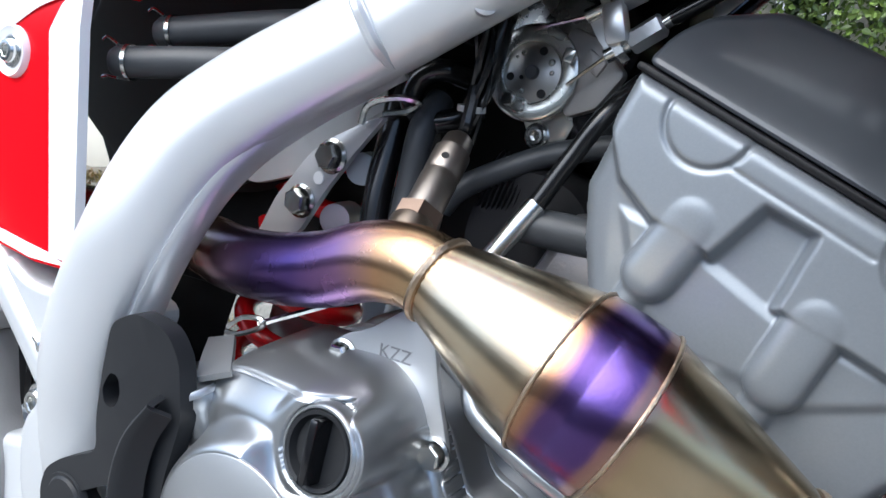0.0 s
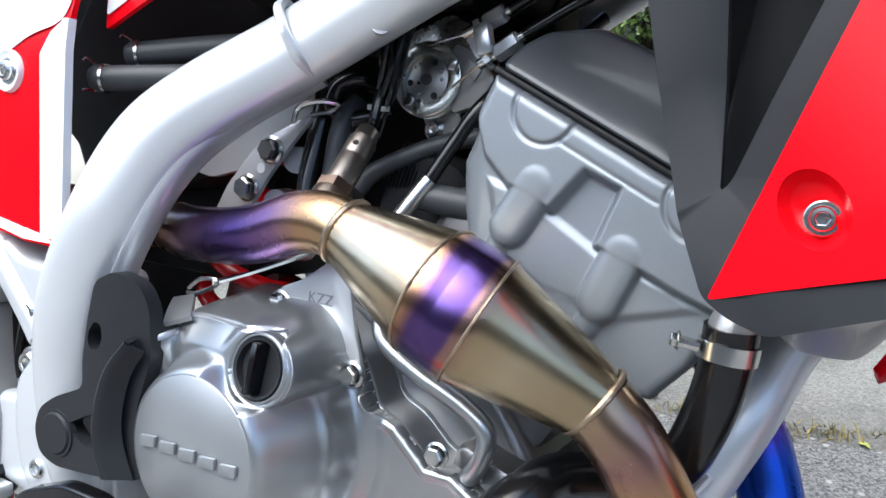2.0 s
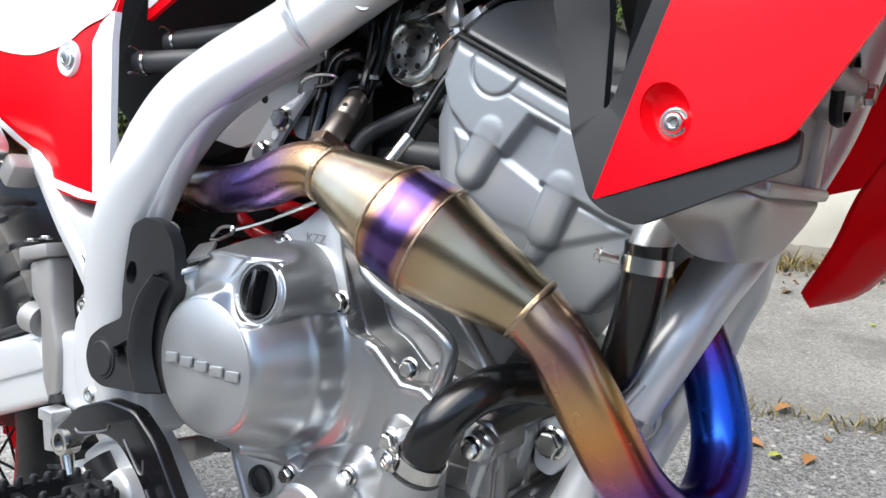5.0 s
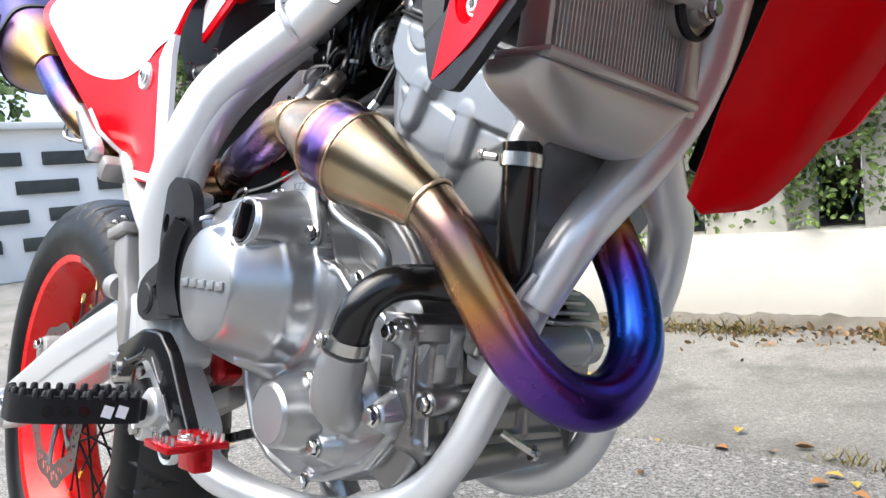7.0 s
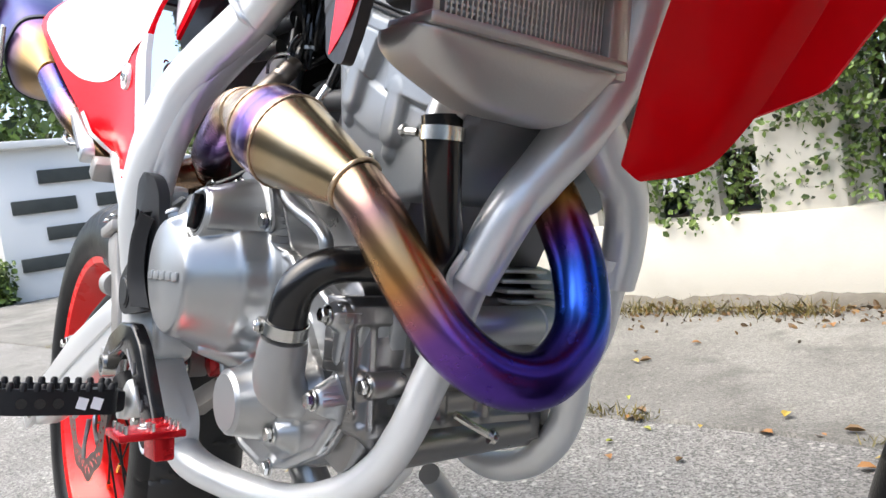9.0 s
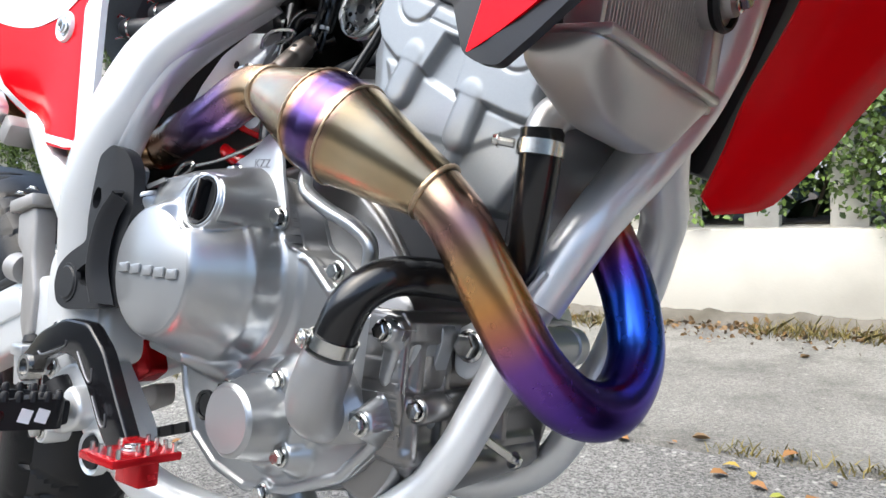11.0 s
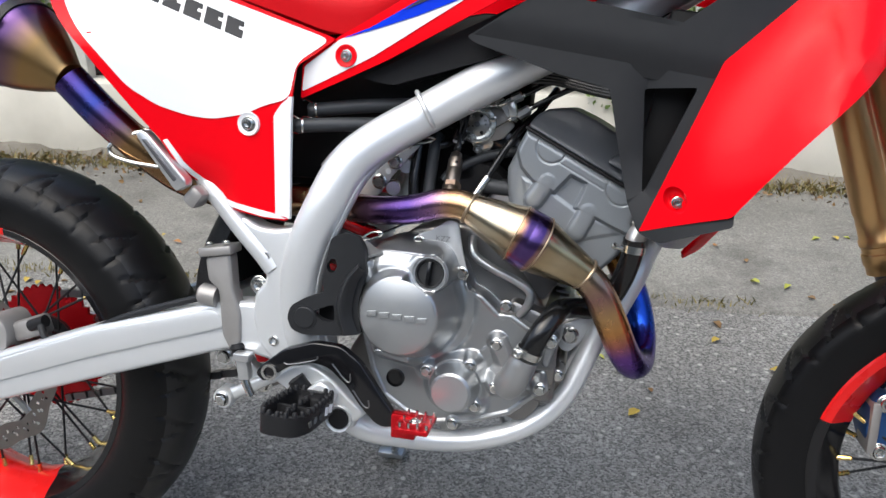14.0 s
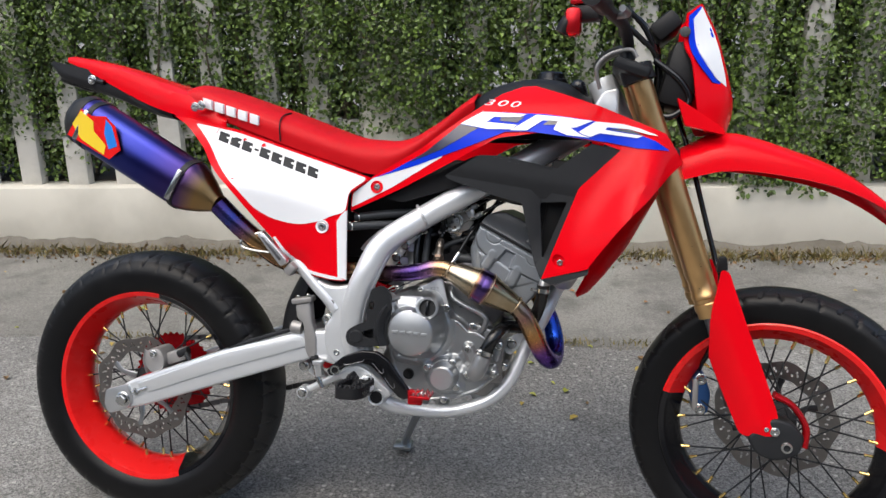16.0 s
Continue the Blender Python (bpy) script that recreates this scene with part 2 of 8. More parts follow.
def loft(curves, n=24, m=6, thick=0.0, smooth=True, closed=False, bm=None):
    """A skin over curves (each a list of 3D points, smoothed), n points along each, m steps between each two."""
    bm = bm or bmesh.new()
    cs = [resample(smooth_path(c, 8) if smooth and len(c) > 2 else c, n) for c in curves]
    rows = []
    for i in range(n):
        col = [c[i] for c in cs]
        rows.append(smooth_path(col, m) if len(col) > 2 else [col[0].lerp(col[1], j / m) for j in range(m + 1)])
    vs = [[bm.verts.new(q) for q in r] for r in rows]
    for i in range(n - 1):
        for j in range(len(vs[0]) - 1):
            bm.faces.new((vs[i][j], vs[i + 1][j], vs[i + 1][j + 1], vs[i][j + 1]))
    if closed:
        for i in range(n - 1):
            bm.faces.new((vs[i][-1], vs[i + 1][-1], vs[i + 1][0], vs[i][0]))
        bm.faces.new([v for v in vs[0]])
        bm.faces.new([v for v in vs[-1]])
    if thick:
        bmesh.ops.recalc_face_normals(bm, faces=bm.faces)
        bmesh.ops.solidify(bm, geom=list(bm.faces), thickness=thick)
    return bm


def box(c, s, m=None, bevel=0.0, seg=2, bm=None):
    b2 = bmesh.new()
    bmesh.ops.create_cube(b2, size=1.0)
    for v in b2.verts:
        v.co = Vector((v.co.x * s[0], v.co.y * s[1], v.co.z * s[2]))
    if bevel > 0:
        bmesh.ops.bevel(b2, geom=list(b2.edges), offset=bevel, segments=seg, affect="EDGES", profile=0.5, clamp_overlap=True)
    mm = Matrix.Translation(c) @ (m.to_4x4() if m is not None else Matrix.Identity(4))
    b2.transform(mm)
    if bm is None:
        return b2
    tmp = bpy.data.meshes.new("tmp")
    b2.to_mesh(tmp)
    b2.free()
    bm.from_mesh(tmp)
    bpy.data.meshes.remove(tmp)
    return bm


def edge_distance(x, z, outline):
    """Signed distance of grid points to a closed (x, z) outline, positive inside."""
    best = np.full(x.shape, 1e9)
    odd = np.zeros(x.shape, bool)
    for (ax, az), (bx, bz) in zip(outline, outline[1:] + outline[:1]):
        ux, uz = bx - ax, bz - az
        k = np.clip(((x - ax) * ux + (z - az) * uz) / (ux * ux + uz * uz + 1e-12), 0, 1)
        best = np.minimum(best, np.hypot(x - ax - k * ux, z - az - k * uz))
        if az != bz:
            odd ^= ((az > z) != (bz > z)) & (x < ax + ux * (z - az) / uz)
    return np.where(odd, best, -best)


def to_line(x, z, a, b):
    """Distance of grid points to a straight piece from a to b."""
    ux, uz = b[0] - a[0], b[1] - a[1]
    k = np.clip(((x - a[0]) * ux + (z - a[1]) * uz) / (ux * ux + uz * uz + 1e-12), 0, 1)
    return np.hypot(x - a[0] - k * ux, z - a[1] - k * uz)


def ease(v, lo, hi):
    t = np.clip((v - lo) / (hi - lo), 0, 1)
    return t * t * (3 - 2 * t)


def blend(a, b, k):
    """The higher of two reliefs, with a fillet of about k."""
    h = np.clip(0.5 + 0.5 * (a - b) / k, 0, 1)
    return b + (a - b) * h + k * h * (1 - h)


def relief(outline, height, y0, step=0.0012, rim=0.004, skirt=0.03, holes=()):
    """A cast face: height(x, z) raised towards -y from y0 inside the (x, z) outline, rounded at its rim and running back into the body."""
    xs = np.arange(min(q[0] for q in outline) - step, max(q[0] for q in outline) + 2 * step, step)
    zs = np.arange(min(q[1] for q in outline) - step, max(q[1] for q in outline) + 2 * step, step)
    x, z = np.meshgrid(xs, zs, indexing="ij")
    d = edge_distance(x, z, [tuple(q) for q in outline])
    h = height(x, z)
    e = np.clip(rim - d, 0, rim)
    h = h - (rim - np.sqrt(np.maximum(rim * rim - e * e, 0)))
    h = np.where(d < -0.4 * step, -skirt, h)
    keep = d > -1.5 * step
    # draw the outermost vertices onto the outline, so that the edge runs smooth
    gx, gz = np.gradient(d, step)
    near = d < 0.5 * step
    x, z = np.where(near, x - d * gx, x), np.where(near, z - d * gz, z)
    for cx, cz, r in holes:
        keep &= np.hypot(x - cx, z - cz) > r
    index = np.full(x.shape, -1)
    index[keep] = np.arange(keep.sum())
    quad = keep[:-1, :-1] & keep[1:, :-1] & keep[1:, 1:] & keep[:-1, 1:]
    fs = np.stack([index[:-1, :-1], index[1:, :-1], index[1:, 1:], index[:-1, 1:]], -1)[quad]
    me = bpy.data.meshes.new("tmp")
    me.from_pydata(np.stack([x[keep], y0 - h[keep], z[keep]], -1).tolist(), [], fs.tolist())
    bm = bmesh.new()
    bm.from_mesh(me)
    bpy.data.meshes.remove(me)
    return bm


def merge(*bms):
    out = bmesh.new()
    for b in bms:
        tmp = bpy.data.meshes.new("tmp")
        b.to_mesh(tmp)
        b.free()
        out.from_mesh(tmp)
        bpy.data.meshes.remove(tmp)
    return out


def along(at, direction, spin=0.0):
    """A pose at a point whose z looks along a direction."""
    q = Vector((0, 0, 1)).rotation_difference(Vector(direction).normalized()).to_matrix().to_4x4()
    return Matrix.Translation(at) @ q @ Matrix.Rotation(radians(spin), 4, "Z")


def thing(name, label, category, group="", kind="", m=None):
    e = new(name)
    e.empty_display_size = 0.05
    if m is not None:
        e.matrix_basis = m
    return tagged(e, label, category, group, kind)


BOLTS = {}


def bolt(at, direction, r, parent, kind="hex", material=None, spin=0.0):
    """A flanged hex bolt or a socket-head screw."""
    key = (kind, (material or STEEL).name)
    if key not in BOLTS:
        bm = bmesh.new()
        if kind == "hex":
            lathe([(0, 0), (1.35, 0), (1.35, 0.18), (1.1, 0.3)], axis=(0, 0, 1), n=20, bm=bm)
            ring = [[bm.verts.new((s * math.cos(a), s * math.sin(a), h)) for a in [math.pi * j / 3 for j in range(6)]] for s, h in ((1.0, 0.2), (1.0, 1.0), (0.86, 1.12))]
            for a, b in zip(ring, ring[1:]):
                for j in range(6):
                    bm.faces.new((a[j], a[(j + 1) % 6], b[(j + 1) % 6], b[j]))
            bm.faces.new(ring[-1])
        else:
            lathe([(0, 0), (1.4, 0), (1.4, 0.16), (1.28, 0.24), (1.02, 0.24), (1.0, 0.55), (0.86, 0.74), (0.6, 0.76)], axis=(0, 0, 1), n=24, bm=bm)
            lathe([(0.6, 0.76), (0.52, 0.7), (0.5, 0.28), (0, 0.26)], axis=(0, 0, 1), n=6, bm=bm)
        BOLTS[key] = part("bolt", bm, material or STEEL, parent, sharp=30, m=along(at, direction, spin) @ Matrix.Scale(r, 4))
        return BOLTS[key]
    return again(BOLTS[key], along(at, direction, spin) @ Matrix.Scale(r, 4), parent)


# ---- the street ----
def ground_mat(name, c0, c1, speck, scale, rough=0.85, bump=0.6, stones=0.8, stain=0.3):
    m = mat(name, c0, rough, 0, 0.1, scale, 0, 300)
    n, l = m.node_tree.nodes, m.node_tree.links
    tc = n.new("ShaderNodeTexCoord")
    vo = n.new("ShaderNodeTexVoronoi")
    vo.inputs["Scale"].default_value = scale
    l.new(tc.outputs["Object"], vo.inputs["Vector"])
    big = n.new("ShaderNodeTexNoise")
    big.inputs["Scale"].default_value, big.inputs["Detail"].default_value = 1.3, 9.0
    l.new(tc.outputs["Object"], big.inputs["Vector"])
    mx = n.new("ShaderNodeMix")
    mx.data_type = "RGBA"
    mx.inputs[6].default_value, mx.inputs[7].default_value = (*c0, 1), (*c1, 1)
    mr = n.new("ShaderNodeMapRange")
    mr.inputs[1].default_value, mr.inputs[2].default_value = 0.35, 0.65
    l.new(big.outputs["Fac"], mr.inputs[0])
    l.new(mr.outputs[0], mx.inputs[0])
    sp = n.new("ShaderNodeSeparateColor")
    l.new(vo.outputs["Color"], sp.inputs[0])
    mr2 = n.new("ShaderNodeMapRange")
    mr2.inputs[1].default_value, mr2.inputs[2].default_value, mr2.inputs[3].default_value, mr2.inputs[4].default_value = 0.0, 1.0, 1 - speck, 1 + speck
    l.new(sp.outputs[0], mr2.inputs[0])
    mu = n.new("ShaderNodeMix")
    mu.data_type, mu.blend_type = "RGBA", "MULTIPLY"
    mu.inputs[0].default_value = 1.0
    l.new(mx.outputs[2], mu.inputs[6])
    l.new(mr2.outputs[0], mu.inputs[7])
    # scattered pale stones, each its own tone
    st = n.new("ShaderNodeTexVoronoi")
    st.inputs["Scale"].default_value = 62.0
    l.new(tc.outputs["Object"], st.inputs["Vector"])
    sc = n.new("ShaderNodeSeparateColor")
    l.new(st.outputs["Color"], sc.inputs[0])
    pick = n.new("ShaderNodeMapRange")
    pick.inputs[1].default_value, pick.inputs[2].default_value = 0.72, 1.0
    l.new(sc.outputs[1], pick.inputs[0])
    near = n.new("ShaderNodeMapRange")
    near.inputs[1].default_value, near.inputs[2].default_value, near.inputs[3].default_value, near.inputs[4].default_value = 0.26, 0.42, 1.0, 0.0
    l.new(st.outputs["Distance"], near.inputs[0])
    am = n.new("ShaderNodeMath")
    am.operation = "MULTIPLY"
    l.new(pick.outputs[0], am.inputs[0])
    l.new(near.outputs[0], am.inputs[1])
    am2 = n.new("ShaderNodeMath")
    am2.operation = "MULTIPLY"
    l.new(am.outputs[0], am2.inputs[0])
    am2.inputs[1].default_value = stones
    ms = n.new("ShaderNodeMix")
    ms.data_type = "RGBA"
    l.new(am2.outputs[0], ms.inputs[0])
    l.new(mu.outputs[2], ms.inputs[6])
    ms.inputs[7].default_value = (0.5, 0.48, 0.43, 1)
    # broad dark stains
    sn = n.new("ShaderNodeTexNoise")
    sn.inputs["Scale"].default_value, sn.inputs["Detail"].default_value, sn.inputs["Roughness"].default_value = 4.5, 10.0, 0.65
    l.new(tc.outputs["Object"], sn.inputs["Vector"])
    sr = n.new("ShaderNodeMapRange")
    sr.inputs[1].default_value, sr.inputs[2].default_value, sr.inputs[3].default_value, sr.inputs[4].default_value = 0.5, 0.72, 0.0, stain
    l.new(sn.outputs["Fac"], sr.inputs[0])
    m3 = n.new("ShaderNodeMix")
    m3.data_type = "RGBA"
    l.new(sr.outputs[0], m3.inputs[0])
    l.new(ms.outputs[2], m3.inputs[6])
    m3.inputs[7].default_value = (0.07, 0.066, 0.058, 1)
    l.new(m3.outputs[2], n["Principled BSDF"].inputs["Base Color"])
    bu = n.new("ShaderNodeBump")
    bu.inputs["Strength"].default_value, bu.inputs["Distance"].default_value = bump, 0.004
    l.new(vo.outputs["Distance"], bu.inputs["Height"])
    l.new(bu.outputs[0], n["Principled BSDF"].inputs["Normal"])
    return m


ASPHALT = ground_mat("asphalt", (0.165, 0.160, 0.148), (0.235, 0.228, 0.212), 0.6, 240)
CONCRETE = ground_mat("worn_concrete", (0.15, 0.144, 0.128), (0.25, 0.241, 0.217), 0.34, 280, 0.85, 0.5, 0.3, 0.75)
PLASTER = mat("cream_plaster", (0.66, 0.63, 0.545), 0.8, 0, 0.06, 3, 0.25, 120, 0, 0.05, (0.3, 0.28, 0.23), 2.2, 0.5)
POST = mat("white_concrete_post", (0.6, 0.58, 0.53), 0.8, 0, 0.08, 8, 0.25, 150, 0, 0.05, (0.2, 0.19, 0.15), 7, 0.5)
SOIL = mat("leaf_litter_soil", (0.06, 0.045, 0.03), 0.9, 0, 0.4, 30, 0.8, 60)
TWIG = mat("hedge_twig", (0.09, 0.07, 0.045), 0.8, 0, 0.2, 40)


def leaf_mat(name, base, spread):
    m = mat(name, base, 0.45, 0, 0.1, 60)
    n, l = m.node_tree.nodes, m.node_tree.links
    g = n.new("ShaderNodeNewGeometry")
    cr = n.new("ShaderNodeValToRGB")
    el = cr.color_ramp.elements
    el[0].position, el[1].position = 0.0, 1.0
    el[0].color = (*(c * (1 - spread) for c in base), 1)
    el[1].color = (base[0] * (1 + 1.6 * spread), base[1] * (1 + spread), base[2] * (1 + 0.2 * spread), 1)
    l.new(g.outputs["Random Per Island"], cr.inputs[0])
    l.new(cr.outputs[0], n["Principled BSDF"].inputs["Base Color"])
    n["Principled BSDF"].inputs["Transmission Weight"].default_value = 0.0
    return m


LEAF = leaf_mat("hedge_leaf", (0.074, 0.142, 0.036), 0.75)
GRASSM = leaf_mat("dry_grass", (0.14, 0.13, 0.04), 0.5)

SLOPE = 0.115
STREET = Matrix.Translation((0, 2.27, 0)) @ Matrix.Rotation(math.atan(SLOPE), 4, "Z")

bm = bmesh.new()
bmesh.ops.create_grid(bm, x_segments=1, y_segments=1, size=300)
tagged(part("ground", bm, ASPHALT), "grey weathered asphalt road with small stones", "road", kind="structure")

# concrete strip between the asphalt and the wall, its near edge a little ragged
bm = bmesh.new()
rng = random.Random(4)
near, far = [], []
for i in range(121):
    x = -12 + 0.2 * i
    near.append((x, -1.22 + 0.03 * noise.noise((x * 1.3, 0, 0)) + rng.uniform(-0.008, 0.008)))
    far.append((x, 0.02))
a = [bm.verts.new((x, y, 0.009)) for x, y in near]
a0 = [bm.verts.new((x, y - 0.015, -0.01)) for x, y in near]
b = [bm.verts.new((x, y, 0.015)) for x, y in far]
for i in range(120):
    bm.faces.new((a[i], a[i + 1], b[i + 1], b[i]))
    bm.faces.new((a0[i], a0[i + 1], a[i + 1], a[i]))
tagged(part("pavement", bm, CONCRETE, m=STREET.copy()), "pale worn concrete strip beside the asphalt", "pavement", kind="structure")

WALL_H, WALL_X0, WALL_X1 = 0.335, -4.6, 7.0
tagged(part("wall_low", box(((WALL_X0 + WALL_X1) / 2, 0.11, WALL_H / 2), (WALL_X1 - WALL_X0, 0.2, WALL_H), None, 0.012), PLASTER, m=STREET.copy()), "low cream plastered garden wall with stains", "wall", kind="structure")
# raised bed behind the wall
tagged(part("soil", box(((WALL_X0 + WALL_X1) / 2, 1.2, 0.16), (WALL_X1 - WALL_X0, 2.0, 0.36)), SOIL, m=STREET.copy()), "dark soil and leaf litter in the raised bed", "soil", kind="structure")
# broken mortar foot along the wall
bm = bmesh.new()
rows = []
for i in range(400):
    x = WALL_X0 + (WALL_X1 - WALL_X0) * i / 399
    d = 0.07 + 0.05 * noise.noise((x * 2, 3, 0)) + 0.03 * noise.noise((x * 9, 1, 0))
    h = 0.045 + 0.03 * noise.noise((x * 3, 7, 0)) + 0.015 * noise.noise((x * 17, 5, 0))
    rows.append([bm.verts.new(p) for p in ((x, -d, 0.012), (x, -d * 0.8, max(0.016, h * 0.6)), (x, -d * 0.3, max(0.02, h)), (x, 0.012, max(0.025, h * 1.1)))])
for p, q in zip(rows, rows[1:]):
    for j in range(3):
        bm.faces.new((p[j], q[j], q[j + 1], p[j + 1]))
tagged(part("wall_footing", bm, mat("dirty_mortar", (0.16, 0.145, 0.12), 0.9, 0, 0.3, 40, 0.8, 60, 0, 0.05, (0.07, 0.06, 0.04), 6, 0.7), m=STREET.copy()), "rough dirty mortar along the wall foot", "wall", kind="structure")

tagged(part("pillar", box((-0.01, 0.125, 0.98), (0.29, 0.2, 1.30), None, 0.012), PLASTER, m=STREET.copy()), "cream plastered pillar on the low wall", "pillar", kind="structure")
# fence pickets on the wall
fence = thing("picket_fence", "white concrete picket fence overgrown by the hedge", "fence", m=STREET.copy())
post0 = None
for i in range(42):
    x = WALL_X0 + 0.12 + 0.272 * i
    if post0 is None:
        post0 = part("post", prism([(-0.058, 0), (0.058, 0), (0.058, 1.42), (0.0, 1.5), (-0.058, 1.42)], -0.03, 0.03, 0.006), POST, fence, m=Matrix.Translation((x, 0.13, WALL_H - 0.005)))
    else:
        again(post0, Matrix.Translation((x, 0.13 + rng.uniform(-0.008, 0.008), WALL_H - 0.005)) @ Matrix.Rotation(rng.uniform(-0.012, 0.012), 4, "Y"), fence)
for z in (0.62, 1.35):
    part("rail", box(((WALL_X0 + WALL_X1) / 2, 0.185, z), (WALL_X1 - WALL_X0, 0.05, 0.09), None, 0.005), POST, fence)


def leaf_cloud(name, count, place, size, material, seed, label, category, m=None, fold=0.35):
    """Many small folded leaves, each four triangles. place(rng) gives a point and an outward direction."""
    r = np.random.default_rng(seed)
    pr = random.Random(seed)
    vs = np.zeros((count, 6, 3))
    for i in range(count):
        p, out = place(pr)
        s = size * pr.uniform(0.6, 1.35)
        d = Vector((pr.gauss(0, 1), pr.gauss(0, 1), pr.gauss(0, 1) - 0.5)).normalized()
        nrm = (Vector(out) + 0.75 * Vector((pr.gauss(0, 1), pr.gauss(0, 1), pr.gauss(0, 1)))).normalized()
        side = d.cross(nrm)
        side = side.normalized() if side.length > 1e-4 else Vector((1, 0, 0))
        up = side.cross(d)
        w = 0.36 * s
        p = Vector(p)
        q = [p, p + d * 0.35 * s + side * w + up * fold * w, p + d * 0.75 * s + side * w * 0.7 + up * fold * w * 0.7, p + d * s, p + d * 0.75 * s - side * w * 0.7 + up * fold * w * 0.7, p + d * 0.35 * s - side * w + up * fold * w]
        for j in range(6):
            vs[i, j] = q[j]
    base = np.arange(count)[:, None, None] * 6
    faces = (base + np.array([[0, 1, 2, 3], [0, 3, 4, 5]])[None]).reshape(-1, 4)
    me = bpy.data.meshes.new(name)
    me.from_pydata(vs.reshape(-1, 3).tolist(), [], faces.tolist())
    me.materials.append(material)
    ob = new(name, me)
    if m is not None:
        ob.matrix_basis = m
    return tagged(ob, label, category, kind="stuff")


def hedge_place(pr):
    while True:
        x = pr.uniform(-4.3, 6.3)
        z = 0.36 + 1.9 * pr.random() ** 0.9
        low = max(0.0, 1 - (z - 0.36) / 0.5)
        dens = 0.5 + 0.9 * noise.noise((x * 1.5, z * 1.6, 3.0)) + 0.35 * noise.noise((x * 4.5, z * 4.5, 9.0))
        if pr.random() > dens + 0.6 - (0.7 if x < -0.75 else 1.0 if 0.02 < x < 0.62 else 0.6 if x < 0.7 else 0.3) * low:
            continue
        bulge = 0.10 * noise.noise((x * 1.1, z * 1.3, 0)) + 0.06 * noise.noise((x * 3, z * 3, 5))
        y = (0.03 if abs(x + 0.01) > 0.3 or z < 0.62 else -0.06) - bulge + abs(pr.gauss(0, 0.10)) + (0.12 if x < -0.75 else -0.04) * low
        return (x, y, z), (0, -0.8, 0.6)


hedge = leaf_cloud("hedge", 250000, hedge_place, 0.0235, LEAF, 11, "dense green hedge growing through the white fence", "hedge", STREET.copy())
# twigs and the dark inner hedge
bm = bmesh.new()
pr = random.Random(8)
for i in range(420):
    x, z = pr.uniform(-4.3, 6.3), pr.uniform(0.34, 0.6)
    p = Vector((x, 0.28 + pr.uniform(-0.08, 0.1), z))
    pts = [p.copy()]
    for j in range(4):
        p = p + Vector((pr.gauss(0, 0.09), pr.gauss(-0.03, 0.04), pr.uniform(0.2, 0.42)))
        pts.append(p.copy())
    sweep(pts, [0.007, 0.006, 0.005, 0.004, 0.002], n=5, k=2, bm=bm)
tagged(part("hedge_twigs", bm, TWIG, m=STREET.copy()), "brown twigs inside the hedge", "hedge", kind="stuff")


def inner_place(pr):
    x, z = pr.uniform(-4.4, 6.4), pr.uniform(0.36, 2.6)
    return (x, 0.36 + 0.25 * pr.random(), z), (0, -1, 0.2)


# leaf green darkened to put the shade inside the hedge into the colour
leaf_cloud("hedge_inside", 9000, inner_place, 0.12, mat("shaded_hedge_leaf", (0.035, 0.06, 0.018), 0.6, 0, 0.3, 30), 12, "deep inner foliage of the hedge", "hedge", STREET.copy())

def litter_place(pr):
    x = pr.uniform(-4.3, 6.0)
    y = -0.02 - abs(pr.gauss(0, 0.13))
    return (x, y, 0.016 + 0.012 * pr.random()), (pr.gauss(0, 0.3), pr.gauss(0, 0.3), 1)


leaf_cloud("leaf_litter", 5200, litter_place, 0.021, leaf_mat("brown_litter", (0.12, 0.085, 0.045), 0.7), 51, "brown leaf litter along the foot of the wall", "leaf litter", STREET.copy())


def droop_place(pr):
    while True:
        x, z = pr.uniform(-0.75, 3.0), 0.36 + 0.42 * pr.random() ** 1.5
        if 0.02 < x < 0.62:
            continue
        if noise.noise((x * 2.3, z * 2.0, 4.0)) + 0.25 * noise.noise((x * 7, z * 7, 1.0)) > 0.02 + (0.25 if abs(x + 0.01) < 0.2 else -0.12):
            return (x, -0.03 + 0.05 * pr.random(), z - 0.07 * pr.random()), (0, -0.9, 0.4)


leaf_cloud("hanging_hedge", 1800, droop_place, 0.026, LEAF, 52, "green shoots of the hedge hanging over the wall", "hedge", STREET.copy())

# grass and weeds along the seams
bm = bmesh.new()
pr = random.Random(5)
for i in range(9500):
    if pr.random() < 0.3:
        x = pr.uniform(-4, 5.5)
        if noise.noise((x * 1.7, 2, 0)) < -0.05:
            continue
        y = -1.22 + pr.gauss(0, 0.018)
    else:
        x = pr.uniform(-4.4, 5.5)
        if noise.noise((x * 1.2, 8, 0)) < -0.15:
            continue
        y = -0.12 - abs(pr.gauss(0, 0.05))
    h = pr.uniform(0.012, 0.045) * (1.9 if y > -0.6 else 0.8)
    d = Vector((pr.gauss(0, 0.5), pr.gauss(0, 0.5), 1)).normalized() * h
    s = Vector((pr.uniform(-1, 1), pr.uniform(-1, 1), 0)).normalized() * 0.0022
    b0 = Vector((x, y, 0.008))
    v = [bm.verts.new(q) for q in (b0 - s, b0 + s, b0 + d * 0.6 + s * 0.6, b0 + d + Vector((d.x, d.y, 0)) * 0.5, b0 + d * 0.6 - s * 0.6)]
    bm.faces.new(v)
tagged(part("grass", bm, GRASSM, m=STREET.copy()), "sparse dry grass in the cracks and along the wall", "grass", kind="stuff")

